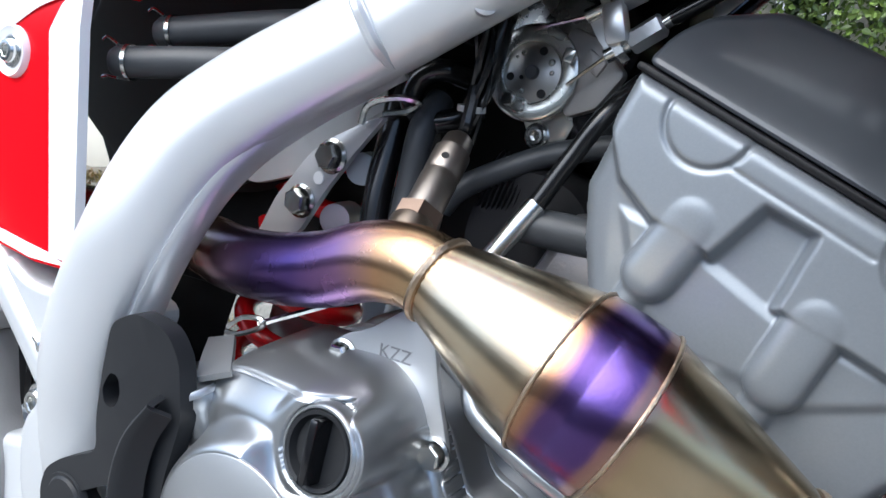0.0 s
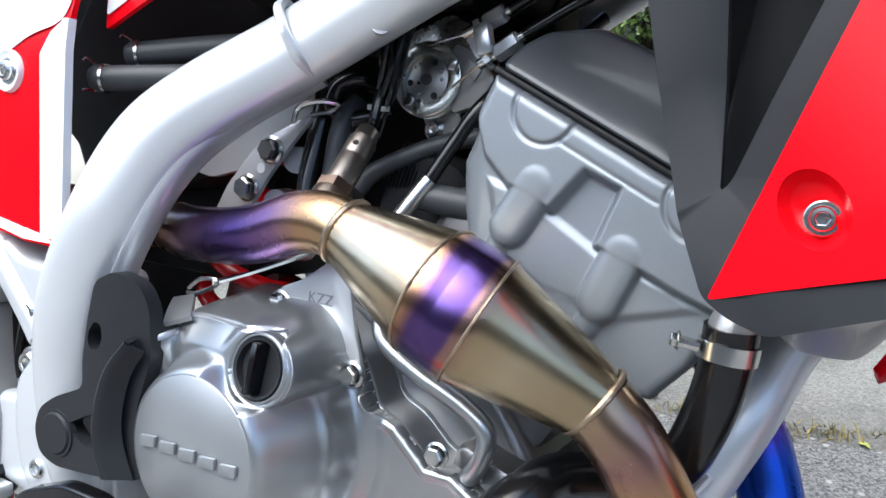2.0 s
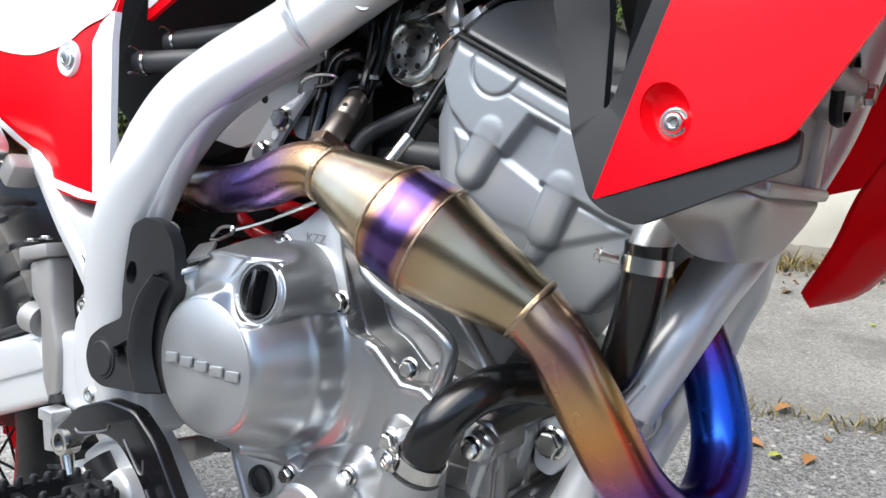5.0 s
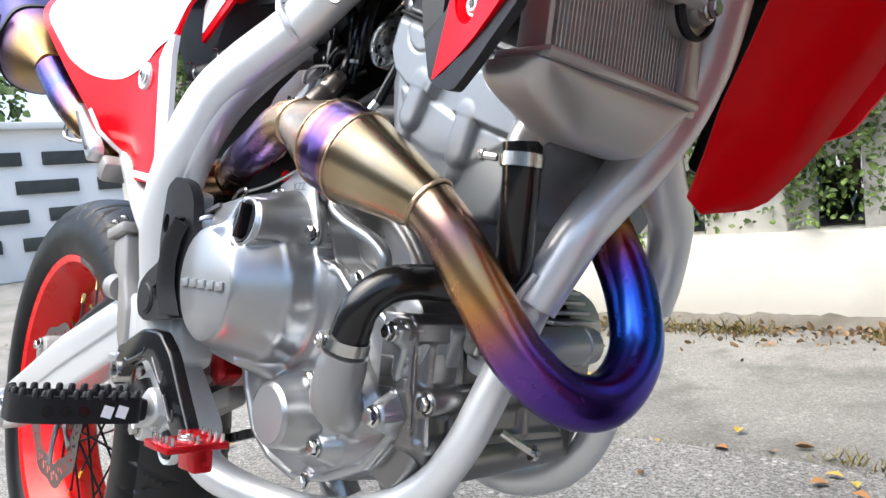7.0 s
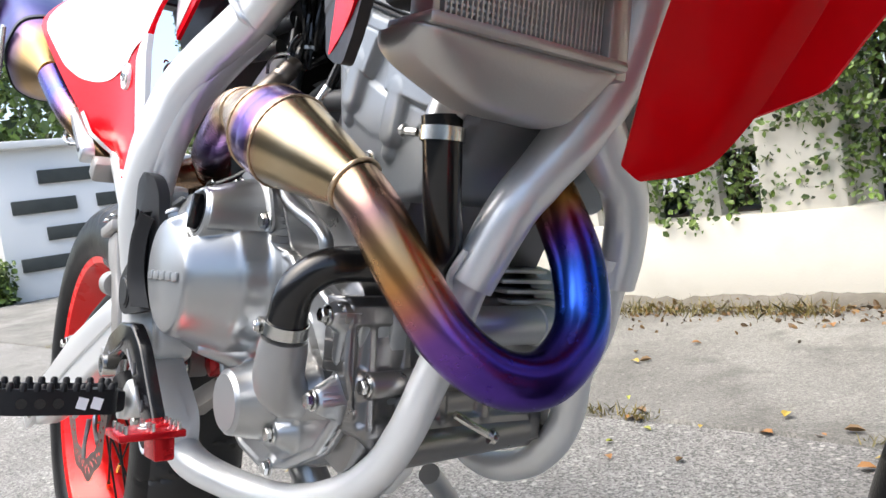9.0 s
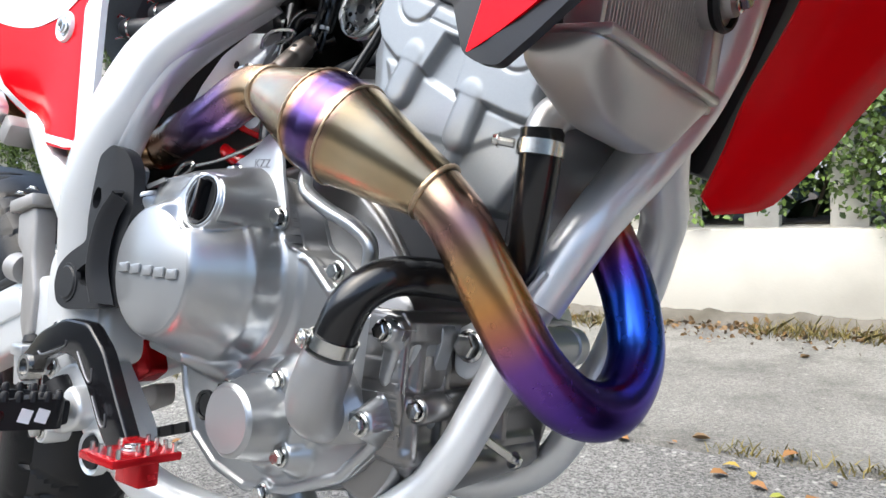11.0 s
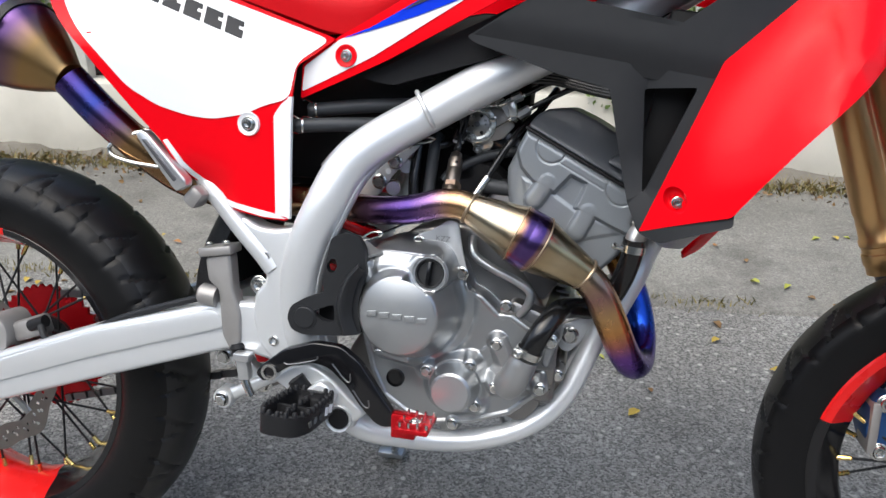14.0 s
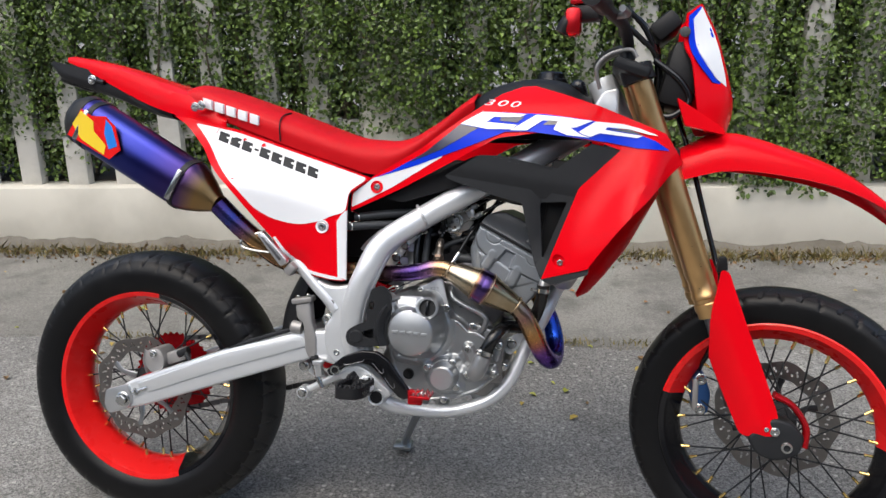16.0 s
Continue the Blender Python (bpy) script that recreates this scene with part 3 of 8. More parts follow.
# fallen leaves, one by one
pr = random.Random(21)
leaf_obs = []
for k in range(4):
    bm = bmesh.new()
    w, s = pr.uniform(0.3, 0.42), 1.0
    mid = [bm.verts.new((0, t, 0.10 * math.sin(t * 3 + k))) for t in (0, 0.35, 0.7, 1.0)]
    for sg in (-1, 1):
        e = [bm.verts.new((sg * w * q, t, 0.16 + 0.08 * pr.random())) for t, q in ((0.3, 0.9), (0.65, 0.75))]
        bm.faces.new((mid[0], e[0], mid[1]) if sg > 0 else (mid[1], e[0], mid[0]))
        bm.faces.new((mid[1], e[0], e[1], mid[2]) if sg > 0 else (mid[2], e[1], e[0], mid[1]))
        bm.faces.new((mid[2], e[1], mid[3]) if sg > 0 else (mid[3], e[1], mid[2]))
    me_ob = part("fallen_leaf", bm, mat("dry_leaf", ((0.42, 0.3, 0.05), (0.3, 0.14, 0.04), (0.35, 0.36, 0.06), (0.2, 0.12, 0.05))[k], 0.6, 0, 0.2, 30))
    tagged(me_ob, ("yellow fallen leaf lying on the street", "brown curled leaf lying on the street", "yellow-green leaf lying on the street", "dry brown leaf lying on the street")[k], "leaf", "fallen leaves")
    leaf_obs.append(me_ob)
spots = []
for i in range(170):
    x = pr.uniform(-2.6, 2.9)
    y = -pr.uniform(0.0, 1.0) ** 0.6 * 1.75 - 0.05
    if i % 3 == 0:
        y = -1.25 + pr.gauss(0, 0.06)
    p = STREET @ Vector((x, y, 0.0))
    if p.y < 0.35:
        p.y = 0.35 + pr.random() * 0.8
    spots.append(Matrix.Translation((p.x, p.y, 0.017 if y > -1.2 else 0.005)) @ Matrix.Rotation(pr.uniform(0, 6.28), 4, "Z") @ Matrix.Scale(pr.uniform(0.018, 0.038), 4))
for i, m in enumerate(spots[4:]):
    copy_thing(leaf_obs[i % 4], m)
for ob, m in zip(leaf_obs, spots):
    ob.matrix_basis = m

# unseen wall added behind the walk, to block low sky and darken reflections
tagged(part("wall_unseen", box((0, -9.5, 2.3), (60, 0.3, 4.6)), mat("grey_render", (0.14, 0.14, 0.13), 0.85, 0, 0.1, 1.5, 0.1, 40, 0, 0.05, (0.15, 0.14, 0.12), 0.6, 0.4)), "plain unseen wall added across the street to darken reflections", "wall", kind="structure")

# distant white house, its planted slits and a tree, down the street
house = thing("house", "white house with rows of dark planted slits, far down the street", "house", m=pose(-9.5, 1.25, 0, 0, 0, 0))
part("wall", box((-3, 4.0, 0.95), (6, 8, 1.9), None, 0.02), mat("white_house_wall", (0.8, 0.8, 0.79), 0.8, 0, 0.03, 2, 0.1, 30), house)
DARKSLIT = mat("dark_planter_slit", (0.05, 0.055, 0.05), 0.8, 0, 0.4, 8)
for r in range(4):
    for c in range(7):
        part("window", box((0.02, 0.55 + c * 1.0 + 0.35 * (r % 2), 0.45 + 0.36 * r), (0.06, 0.75, 0.17), None, 0.01), DARKSLIT, house)
part("roof", box((-3, 4.0, 1.94), (6.3, 8.3, 0.09), None, 0.01), mat("white_roof_slab", (0.7, 0.7, 0.68), 0.8, 0, 0.05, 3), house)


def tree_place(pr):
    v = Vector((pr.gauss(0, 1), pr.gauss(0, 1), pr.gauss(0, 1))).normalized() * (0.65 + 0.5 * pr.random() ** 0.5)
    v *= 1.0 + 0.35 * noise.noise(v * 2.2)
    return (v.x * 2.2, v.y * 2.6, 3.4 + v.z * 1.7), v.normalized()


TREE_M = pose(-13.5, 0.6, 0)
tree = thing("tree", "broad green street tree with a dense crown", "tree", m=TREE_M)
part("trunk", sweep([(0, 0, 0), (0.1, 0.05, 1.2), (0.05, 0.1, 2.4), (0.2, 0, 3.6)], [0.2, 0.16, 0.13, 0.06], n=10), TWIG, tree)
for k in range(5):
    an = k * 1.3
    part("limb", sweep([(0.08, 0.08, 1.8 + 0.2 * k), (0.7 * math.cos(an), 0.7 * math.sin(an), 2.7 + 0.1 * k), (1.5 * math.cos(an), 1.6 * math.sin(an), 3.6)], [0.09, 0.06, 0.02], n=7), TWIG, tree)
crown = leaf_cloud("crown", 9000, tree_place, 0.16, LEAF, 31, "", "")
crown.parent = tree
for key in ("kind", "label", "category"):
    if key in crown:
        del crown[key]


def low_hedge_place(pr):
    x, y, z = pr.uniform(-4.5, 0.0), pr.uniform(-0.6, 0.0), pr.uniform(0.05, 0.55)
    return (x, y, z), (0.5, -0.6, 0.6)


leaf_cloud("clipped_hedge", 9000, low_hedge_place, 0.07, LEAF, 33, "low clipped green hedge before the white house", "hedge", pose(-9.2, 1.3, 0))


# ---- the motorcycle ----
from mathutils import geometry

bike = thing("motorcycle", "red and white supermoto motorcycle leaning on its side stand", "motorcycle", m=BIKE)
MID = 0.02          # the chassis' middle plane


def mirror(v):
    return (v[0], 2 * MID - v[1], v[2])


def panel(outline, yf, thick=0.003, r=0.01, step=0.03, extra=0.0, holes=()):
    """A moulded panel: the (x, z) outline (and holes) filled, laid on the surface y = yf(x, z) and given a thickness inwards."""
    loops = [rounded([Vector(q) for q in o], r if i == 0 else min(r, 0.006)) for i, o in enumerate((outline, *holes))]
    pts, edges = [], []
    for lp in loops:
        fine = []
        for i, q in enumerate(lp):
            n = lp[(i + 1) % len(lp)]
            k = max(1, int((n - q).length / step))
            fine += [q.lerp(n, j / k) for j in range(k)]
        clean = [q for i, q in enumerate(fine) if (q - fine[i - 1]).length > 1e-5]
        o = len(pts)
        pts += clean
        edges += [(o + i, o + (i + 1) % len(clean)) for i in range(len(clean))]
    x0, x1 = min(q.x for q in pts), max(q.x for q in pts)
    z0, z1 = min(q.y for q in pts), max(q.y for q in pts)
    rim_n = len(pts)
    i = 0
    z = z0 + step * 0.5
    while z < z1:
        x = x0 + step * (0.5 if i % 2 else 0.0)
        while x < x1:
            if min((pts[j].x - x) ** 2 + (pts[j].y - z) ** 2 for j in range(rim_n)) > (step * 0.5) ** 2:
                pts.append(Vector((x, z)))
            x += step
        z += step * 0.87
        i += 1
    vs, _, fs, *_ = geometry.delaunay_2d_cdt(pts, edges, [], 0, 1e-6)

    def inside(c):
        odd = False
        for lp in loops:
            for a, b in zip(lp, lp[1:] + lp[:1]):
                if (a.y > c.y) != (b.y > c.y) and c.x < a.x + (b.x - a.x) * (c.y - a.y) / (b.y - a.y):
                    odd = not odd
        return odd

    fs = [f for f in fs if inside((vs[f[0]] + vs[f[1]] + vs[f[2]]) / 3)]
    bm = bmesh.new()
    bv = [bm.verts.new((q.x, yf(q.x, q.y) - extra, q.y)) for q in vs]
    for f in fs:
        bm.faces.new([bv[i] for i in f])
    bmesh.ops.delete(bm, geom=[v for v in bm.verts if not v.link_faces], context="VERTS")
    front = list(bm.faces)
    bmesh.ops.recalc_face_normals(bm, faces=front)
    ret = bmesh.ops.extrude_face_region(bm, geom=front)
    for g in ret["geom"]:
        if isinstance(g, bmesh.types.BMVert):
            g.co.y += thick
    return bm


# -- wheels --
def arc_lathe(loop, a0, a1, n):
    """Revolve a closed (radius, y) loop about the y axis from angle a0 to a1 (degrees, in the x-z plane)."""
    bm = bmesh.new()
    full = abs(a1 - a0) >= 359.9
    cnt = n if full else n + 1
    rings = []
    for i in range(cnt):
        a = radians(a0 + (a1 - a0) * i / n)
        rings.append([bm.verts.new((r * math.cos(a), y, r * math.sin(a))) for r, y in loop])
    for i in range(n):
        p, q = rings[i], rings[(i + 1) % cnt]
        for j in range(len(loop)):
            k = (j + 1) % len(loop)
            bm.faces.new((p[j], p[k], q[k], q[j]))
    if not full:
        bm.faces.new(rings[0])
        bm.faces.new(rings[-1])
    return bm


def tyre_mesh(R, W, grooves, seed):
    half = [(0.221, 0.72), (0.224, 0.80), (0.236, 0.93), (0.252, 0.995), (0.268, 0.995)]
    prof = [(r, w * W / 2) for r, w in half]
    r0 = prof[-1][0]
    for i in range(1, 13):
        a = i / 12 * math.pi / 2
        prof.append((r0 + (R - r0) * math.sin(a) ** 0.9, W / 2 * 0.995 * math.cos(a) ** 0.85))
    outer = prof + [(r, -y) for r, y in reversed(prof[:-1])]
    loop = outer + [(0.225, -W * 0.33), (0.24, -W * 0.3), (0.24, W * 0.3), (0.225, W * 0.33)]
    n = 420
    bm = bmesh.new()
    rings = []
    for i in range(n):
        a = 2 * math.pi * i / n
        ring = []
        for j, (r, y) in enumerate(loop):
            s = abs(y) / (W / 2)
            d = 0.0
            if r > 0.272:
                ph = (i / n * grooves + (0.5 if y > 0 else 0.0) - 0.55 * s) % 1.0
                if 0.22 < s < 0.93 and ph < 0.075:
                    d = 0.005
                ph2 = (i / n * grooves + (0.25 if y > 0 else 0.75) + 0.35 * s) % 1.0
                if 0.55 < s < 0.97 and ph2 < 0.06:
                    d = 0.004
            rr = r - d
            ring.append(bm.verts.new((rr * math.cos(a), y, rr * math.sin(a))))
        rings.append(ring)
    for i in range(n):
        p, q = rings[i], rings[(i + 1) % n]
        for j in range(len(loop)):
            k = (j + 1) % len(loop)
            bm.faces.new((p[j], p[k], q[k], q[j]))
    return bm


RIM = [(0.226, -0.052), (0.212, -0.035), (0.204, -0.012), (0.204, 0.012), (0.212, 0.035), (0.226, 0.052), (0.232, 0.056), (0.234, 0.061), (0.229, 0.065), (0.219, 0.062), (0.213, 0.052), (0.2, 0.024), (0.193, 0.014), (0.191, 0.0), (0.193, -0.014), (0.2, -0.024), (0.213, -0.052), (0.219, -0.062), (0.229, -0.065), (0.234, -0.061), (0.232, -0.056)]


def disc_mesh(R, r, y, t, waves=9, holes=True):
    """A wavy brake disc with drilled holes: a ring of little cells, some of them left open."""
    bm = bmesh.new()
    n = 180
    rows = 7
    grid = []
    for i in range(n):
        a = 2 * math.pi * i / n
        Ro = R + 0.004 * math.cos(waves * a)
        Ri = r + 0.003 * math.cos(waves * a + 1.2)
        grid.append([bm.verts.new(((Ri + (Ro - Ri) * j / rows) * math.cos(a), y, (Ri + (Ro - Ri) * j / rows) * math.sin(a))) for j in range(rows + 1)])
    for i in range(n):
        for j in range(rows):
            if holes and j in (2, 4) and (i + (2 if j == 4 else 0)) % 6 in (0,):
                continue
            if holes and j == 3 and (i + 3) % 6 == 0:
                continue
            k = (i + 1) % n
            bm.faces.new((grid[i][j], grid[k][j], grid[k][j + 1], grid[i][j + 1]))
    bmesh.ops.solidify(bm, geom=list(bm.faces), thickness=t)
    return bm


def wheel(name, at, R, W, red, narrow, grooves, label, discside, sprocket, steer=0.0):
    hub = part(name, lathe([(0, -0.062), (0.02, -0.062), (0.024, -0.05), (0.045, -0.044), (0.046, -0.036), (0.027, -0.03), (0.024, 0.0), (0.027, 0.03), (0.046, 0.036), (0.045, 0.044), (0.024, 0.05), (0.02, 0.062), (0, 0.062)], axis=(0, 1, 0), n=36), BLACKSAT, bike, label, m=Matrix.Translation(at) @ Matrix.Rotation(radians(steer), 4, "Z"))
    tyre = part("tyre", tyre_mesh(R, W, grooves, 1), TYRE, hub, "black road tyre with slanted grooves", 30)
    tyre.data.materials.append(TREAD)
    for f in tyre.data.polygons:
        if abs(f.center.y) < 0.40 * W and math.hypot(f.center.x, f.center.z) > 0.86 * R:
            f.material_index = 1
    loop = [(r, y * narrow) for r, y in RIM]
    part("rim", arc_lathe(loop, red[0], red[1], 90), RED_RIM, hub, "red painted half of the rim")
    part("rim", arc_lathe(loop, red[1], red[0] + 360, 90), BLACKG, hub, "black painted half of the rim")
    sp, ni = {}, {}
    for i in range(36):
        side = 1 if i % 2 else -1
        lead = 1 if (i // 2) % 2 else -1
        a = 2 * math.pi * i / 36
        h = a - lead * radians(58)
        p0 = Vector((0.043 * math.cos(h), side * 0.039, 0.043 * math.sin(h)))
        p1 = Vector((0.196 * math.cos(a), side * 0.010, 0.196 * math.sin(a)))
        d = (p1 - p0).normalized()
        m = along(p0, d)
        if not sp:
            sp[0] = part("spoke", lathe([(0, 0), (0.0019, 0), (0.0019, (p1 - p0).length), (0, (p1 - p0).length)], axis=(0, 0, 1), n=6), BLACKSAT, hub, m=m)
            ni[0] = part("nipple", lathe([(0, -0.019), (0.0033, -0.019), (0.0036, -0.004), (0.005, 0.0), (0.005, 0.004), (0, 0.004)], axis=(0, 0, 1), n=8), BRASS, hub, m=along(p1, d))
        else:
            again(sp[0], m, hub)
            again(ni[0], along(p1, d), hub)
    ys = discside * 0.072
    part("brake_disc", disc_mesh(0.122 if sprocket else 0.128, 0.088, ys, 0.004), DISC, hub, "wavy drilled steel brake disc")
    for k in range(6):
        a = k * math.pi / 3 + 0.2
        part("carrier_arm", sweep([(0.035 * math.cos(a), ys * 0.9, 0.035 * math.sin(a)), (0.066 * math.cos(a + 0.25), ys, 0.066 * math.sin(a + 0.25)), (0.092 * math.cos(a + 0.2), ys, 0.092 * math.sin(a + 0.2))], [0.008, 0.006, 0.007], n=8, k=4, flat=(0.5, 1)), ALLOY if sprocket else BLACKSAT, hub)
    if sprocket:
        bm = bmesh.new()
        n = 41
        out = []
        for i in range(n * 2):
            a = math.pi * i / n
            out.append(((0.1 if i % 2 else 0.107) * math.cos(a), (0.1 if i % 2 else 0.107) * math.sin(a)))
        part("sprocket", prism(out, 0.066, 0.072, 0), REDA, hub, "red rear sprocket")
        part("sprocket_hub", lathe([(0, 0.08), (0.05, 0.08), (0.055, 0.072), (0.055, 0.06), (0, 0.06)], axis=(0, 1, 0), n=28), BLACKSAT, hub)
    return hub


REAR = (0.0, 0.0, 0.305)
FRONT = (1.432, 0.015, 0.302)
wheel("rear_wheel", REAR, 0.322, 0.15, (80, 292), 1.0, 26, "rear wheel with half red, half black spoked rim", -1, True)
wheel("front_wheel", FRONT, 0.302, 0.114, (-2, 164), 0.82, 24, "front wheel with half red, half black spoked rim", 1, False, -13.0)

# -- swingarm --
ARM = [(-0.032, 0.312), (0.012, 0.341), (0.244, 0.427), (0.43, 0.481), (0.52, 0.49), (0.58, 0.47), (0.585, 0.42), (0.54, 0.405), (0.452, 0.422), (0.244, 0.352), (0.06, 0.289), (-0.022, 0.268), (-0.04, 0.285)]
arm = part("swingarm", prism(ARM, -0.147, -0.112, 0.007, 0.012, 3), SILVER, bike, "silver aluminium swingarm")
part("swingarm_rib", prism([(0.03, 0.337), (0.244, 0.421), (0.43, 0.474), (0.445, 0.45), (0.244, 0.385), (0.06, 0.318)], -0.151, -0.146, 0.003, 0.01), SILVER, arm)
part("swingarm_far", prism([(x, z) for x, z in ARM], 0.105, 0.14, 0.007, 0.012, 3), SILVER, arm)
part("cross_brace", box((0.40, 0.0, 0.445), (0.05, 0.22, 0.05), Matrix.Rotation(radians(-15), 3, "Y"), 0.008), SILVER, arm)
part("chain_adjuster", prism([(-0.045, 0.318), (0.012, 0.335), (0.022, 0.3), (0.012, 0.278), (-0.038, 0.262), (-0.05, 0.285)], -0.153, -0.146, 0.002, 0.008), BRIGHT, arm, "bare metal axle plate")
bolt((0.0, -0.153, 0.30), (0, -1, 0), 0.0125, arm, spin=15)
part("adjuster_screw", sweep([(0.022, -0.15, 0.316), (0.06, -0.15, 0.33)], 0.004, n=8, k=1), STEEL, arm)
bolt((0.03, -0.15, 0.318), (0.93, 0, 0.36), 0.007, arm)

# -- rear brake --
cal = part("rear_caliper", merge(prism([(0.03, 0.405), (0.065, 0.415), (0.082, 0.395), (0.078, 0.36), (0.05, 0.35), (0.03, 0.37)], -0.115, -0.06, 0.006, 0.012), box((0.10, -0.085, 0.392), (0.05, 0.03, 0.03), Matrix.Rotation(radians(-20), 3, "Y"), 0.006)), ROUGH_CAST, bike, "cast grey rear brake caliper")
part("caliper_bracket", prism([(-0.01, 0.33), (0.05, 0.36), (0.075, 0.375), (0.09, 0.34), (0.03, 0.29), (-0.015, 0.29)], -0.11, -0.098, 0.003, 0.012), REDA, cal, "red caliper bracket")
bolt((0.055, -0.116, 0.4), (0, -1, 0), 0.007, cal)
part("caliper_pin", sweep([(0.11, -0.1, 0.4), (0.135, -0.1, 0.41)], 0.009, n=10, k=1), BLACKP, cal)
part("rear_brake_hose", sweep([(0.135, -0.11, 0.405), (0.16, -0.125, 0.39), (0.21, -0.135, 0.405), (0.30, -0.137, 0.447), (0.42, -0.137, 0.488), (0.44, -0.14, 0.495)], 0.005, n=10), BLACKSAT, bike, "black rear brake hose clipped to the swingarm")
mc = part("rear_master_cylinder", merge(prism([(0.414, 0.54), (0.448, 0.548), (0.452, 0.50), (0.462, 0.47), (0.462, 0.432), (0.448, 0.42), (0.437, 0.44), (0.432, 0.50), (0.418, 0.51)], -0.166, -0.146, 0.004, 0.006, 3), box((0.43, -0.156, 0.55), (0.046, 0.032, 0.012), Matrix.Rotation(radians(-10), 3, "Y"), 0.003), lathe([(0, 0), (0.014, 0), (0.014, 0.022), (0.01, 0.026), (0, 0.026)], (0.428, -0.158, 0.488), (-1, 0, 0.1), 20)), ROUGH_CAST, bike, "grey cast rear brake master cylinder", m=Matrix.Translation((0.004, 0.014, 0.0)))
for x, z in ((0.422, 0.558), (0.445, 0.562)):
    bolt((x, -0.168, z), (0, 0, 1), 0.004, mc, "socket")
for x, z in ((0.482, 0.508), (0.489, 0.453)):
    bolt((x, -0.151, z), (0, -1, 0), 0.0085, mc, "socket")
part("pushrod", sweep([(0.455, -0.155, 0.42), (0.463, -0.158, 0.385), (0.475, -0.16, 0.36)], [0.008, 0.006, 0.005], n=10, k=3), STEEL, mc)
part("pushrod_boot", lathe([(0, 0), (0.01, 0), (0.012, 0.006), (0.009, 0.01), (0.011, 0.015), (0.008, 0.022), (0, 0.022)], (0.455, -0.157, 0.43), (0.15, 0, -1), 18), BLACKP, mc)

# -- chain and suspension link --
for z0, z1 in ((0.40, 0.45), (0.215, 0.36)):
    bm = bmesh.new()
    a, b = Vector((0.03, 0.069, z0)), Vector((0.56, 0.069, z1))
    cnt = 38
    for i in range(cnt):
        p = a.lerp(b, (i + 0.5) / cnt)
        rot = Matrix.Rotation(-math.atan2(b.z - a.z, b.x - a.x), 3, "Y")
        box(p, (0.0125, 0.012 if i % 2 else 0.018, 0.012), rot, 0.0, bm=bm)
    tagged(part("drive_chain", bm, ALLOY_DARK, bike, "dark steel drive chain"), kind="stuff")
arm2 = part("linkage_arm", merge(sweep([(0.4187, -0.10, 0.3348), (0.445, -0.10, 0.348), (0.478, -0.098, 0.366), (0.505, -0.095, 0.380)], [0.0095, 0.0085, 0.0085, 0.010], n=16, flat=(0.7, 1.0)), lathe([(0, 0.012), (0.013, 0.012), (0.0145, 0.008), (0.0145, -0.012), (0, -0.012)], (0.4187, -0.10, 0.3348), (0, -1, 0), 28), lathe([(0, 0.010), (0.012, 0.010), (0.0135, 0.007), (0.0135, -0.02)], (0.421, -0.098, 0.3953), (0, -1, 0), 28), prism([(0.41, 0.405), (0.428, 0.408), (0.47, 0.372), (0.46, 0.355), (0.43, 0.375)], -0.096, -0.080, 0.003, 0.006)), SILVER, bike, "silver suspension linkage arm with large bolts")
bolt((0.4187, -0.112, 0.3348), (0, -1, 0), 0.0078, arm2, spin=12)
bolt((0.421, -0.108, 0.3953), (0, -1, 0), 0.0078, arm2, spin=40)
part("red_link_cover", prism([(0.476, 0.431), (0.490, 0.432), (0.499, 0.412), (0.488, 0.396), (0.470, 0.393), (0.466, 0.406)], -0.112, -0.10, 0.002, 0.004), REDA, arm2, "red link part")
part("clevis", merge(box((0.475, -0.158, 0.405), (0.015, 0.014, 0.034), Matrix.Rotation(radians(-8), 3, "Y"), 0.002), box((0.474, -0.158, 0.418), (0.022, 0.018, 0.010), None, 0.002)), BRIGHT, arm2, "bright brake rod clevis")
link = part("suspension_link", prism([(0.455, 0.36), (0.48, 0.372), (0.55, 0.395), (0.552, 0.375), (0.49, 0.352), (0.462, 0.34), (0.448, 0.35)], -0.075, -0.055, 0.003, 0.008), ROUGH_CAST, bike, "cast suspension linkage arm")
bolt((0.462, -0.076, 0.352), (0, -1, 0), 0.011, link)
bolt((0.462, -0.076, 0.402), (0, -1, 0), 0.011, link)
part("link_bush", lathe([(0.017, 0), (0.017, 0.02), (0.0, 0.02)], (0.462, -0.055, 0.402), (0, -1, 0), 24), ROUGH_CAST, link)
part("link_cover", prism([(0.47, 0.42), (0.5, 0.43), (0.515, 0.4), (0.49, 0.385), (0.472, 0.4)], -0.06, -0.04, 0.003, 0.006), REDA, link, "red link part")

# -- frame --
SPAR = [(1.05, -0.015, 0.955), (0.90, -0.05, 0.857), (0.775, -0.08, 0.786), (0.689, -0.098, 0.7345), (0.632, -0.124, 0.697), (0.6015, -0.140, 0.667), (0.5795, -0.153, 0.620), (0.5575, -0.157, 0.565), (0.547, -0.152, 0.515), (0.547, -0.146, 0.47), (0.555, -0.14, 0.42)]
SPAR_R = [0.03, 0.027, 0.0255, 0.0250, 0.0250, 0.0252, 0.0252, 0.0250, 0.0245, 0.024, 0.022]
frame_r = part("frame_spar", sweep(SPAR, SPAR_R, n=24, k=10, flat=(0.74, 1.0)), SILVER, bike, "silver painted main frame spar")
frame_l = part("frame_spar", sweep([(x, 0.04 - y * 0.8, z) for x, y, z in SPAR], SPAR_R, n=20, k=8, flat=(0.85, 1.0)), SILVER, bike)
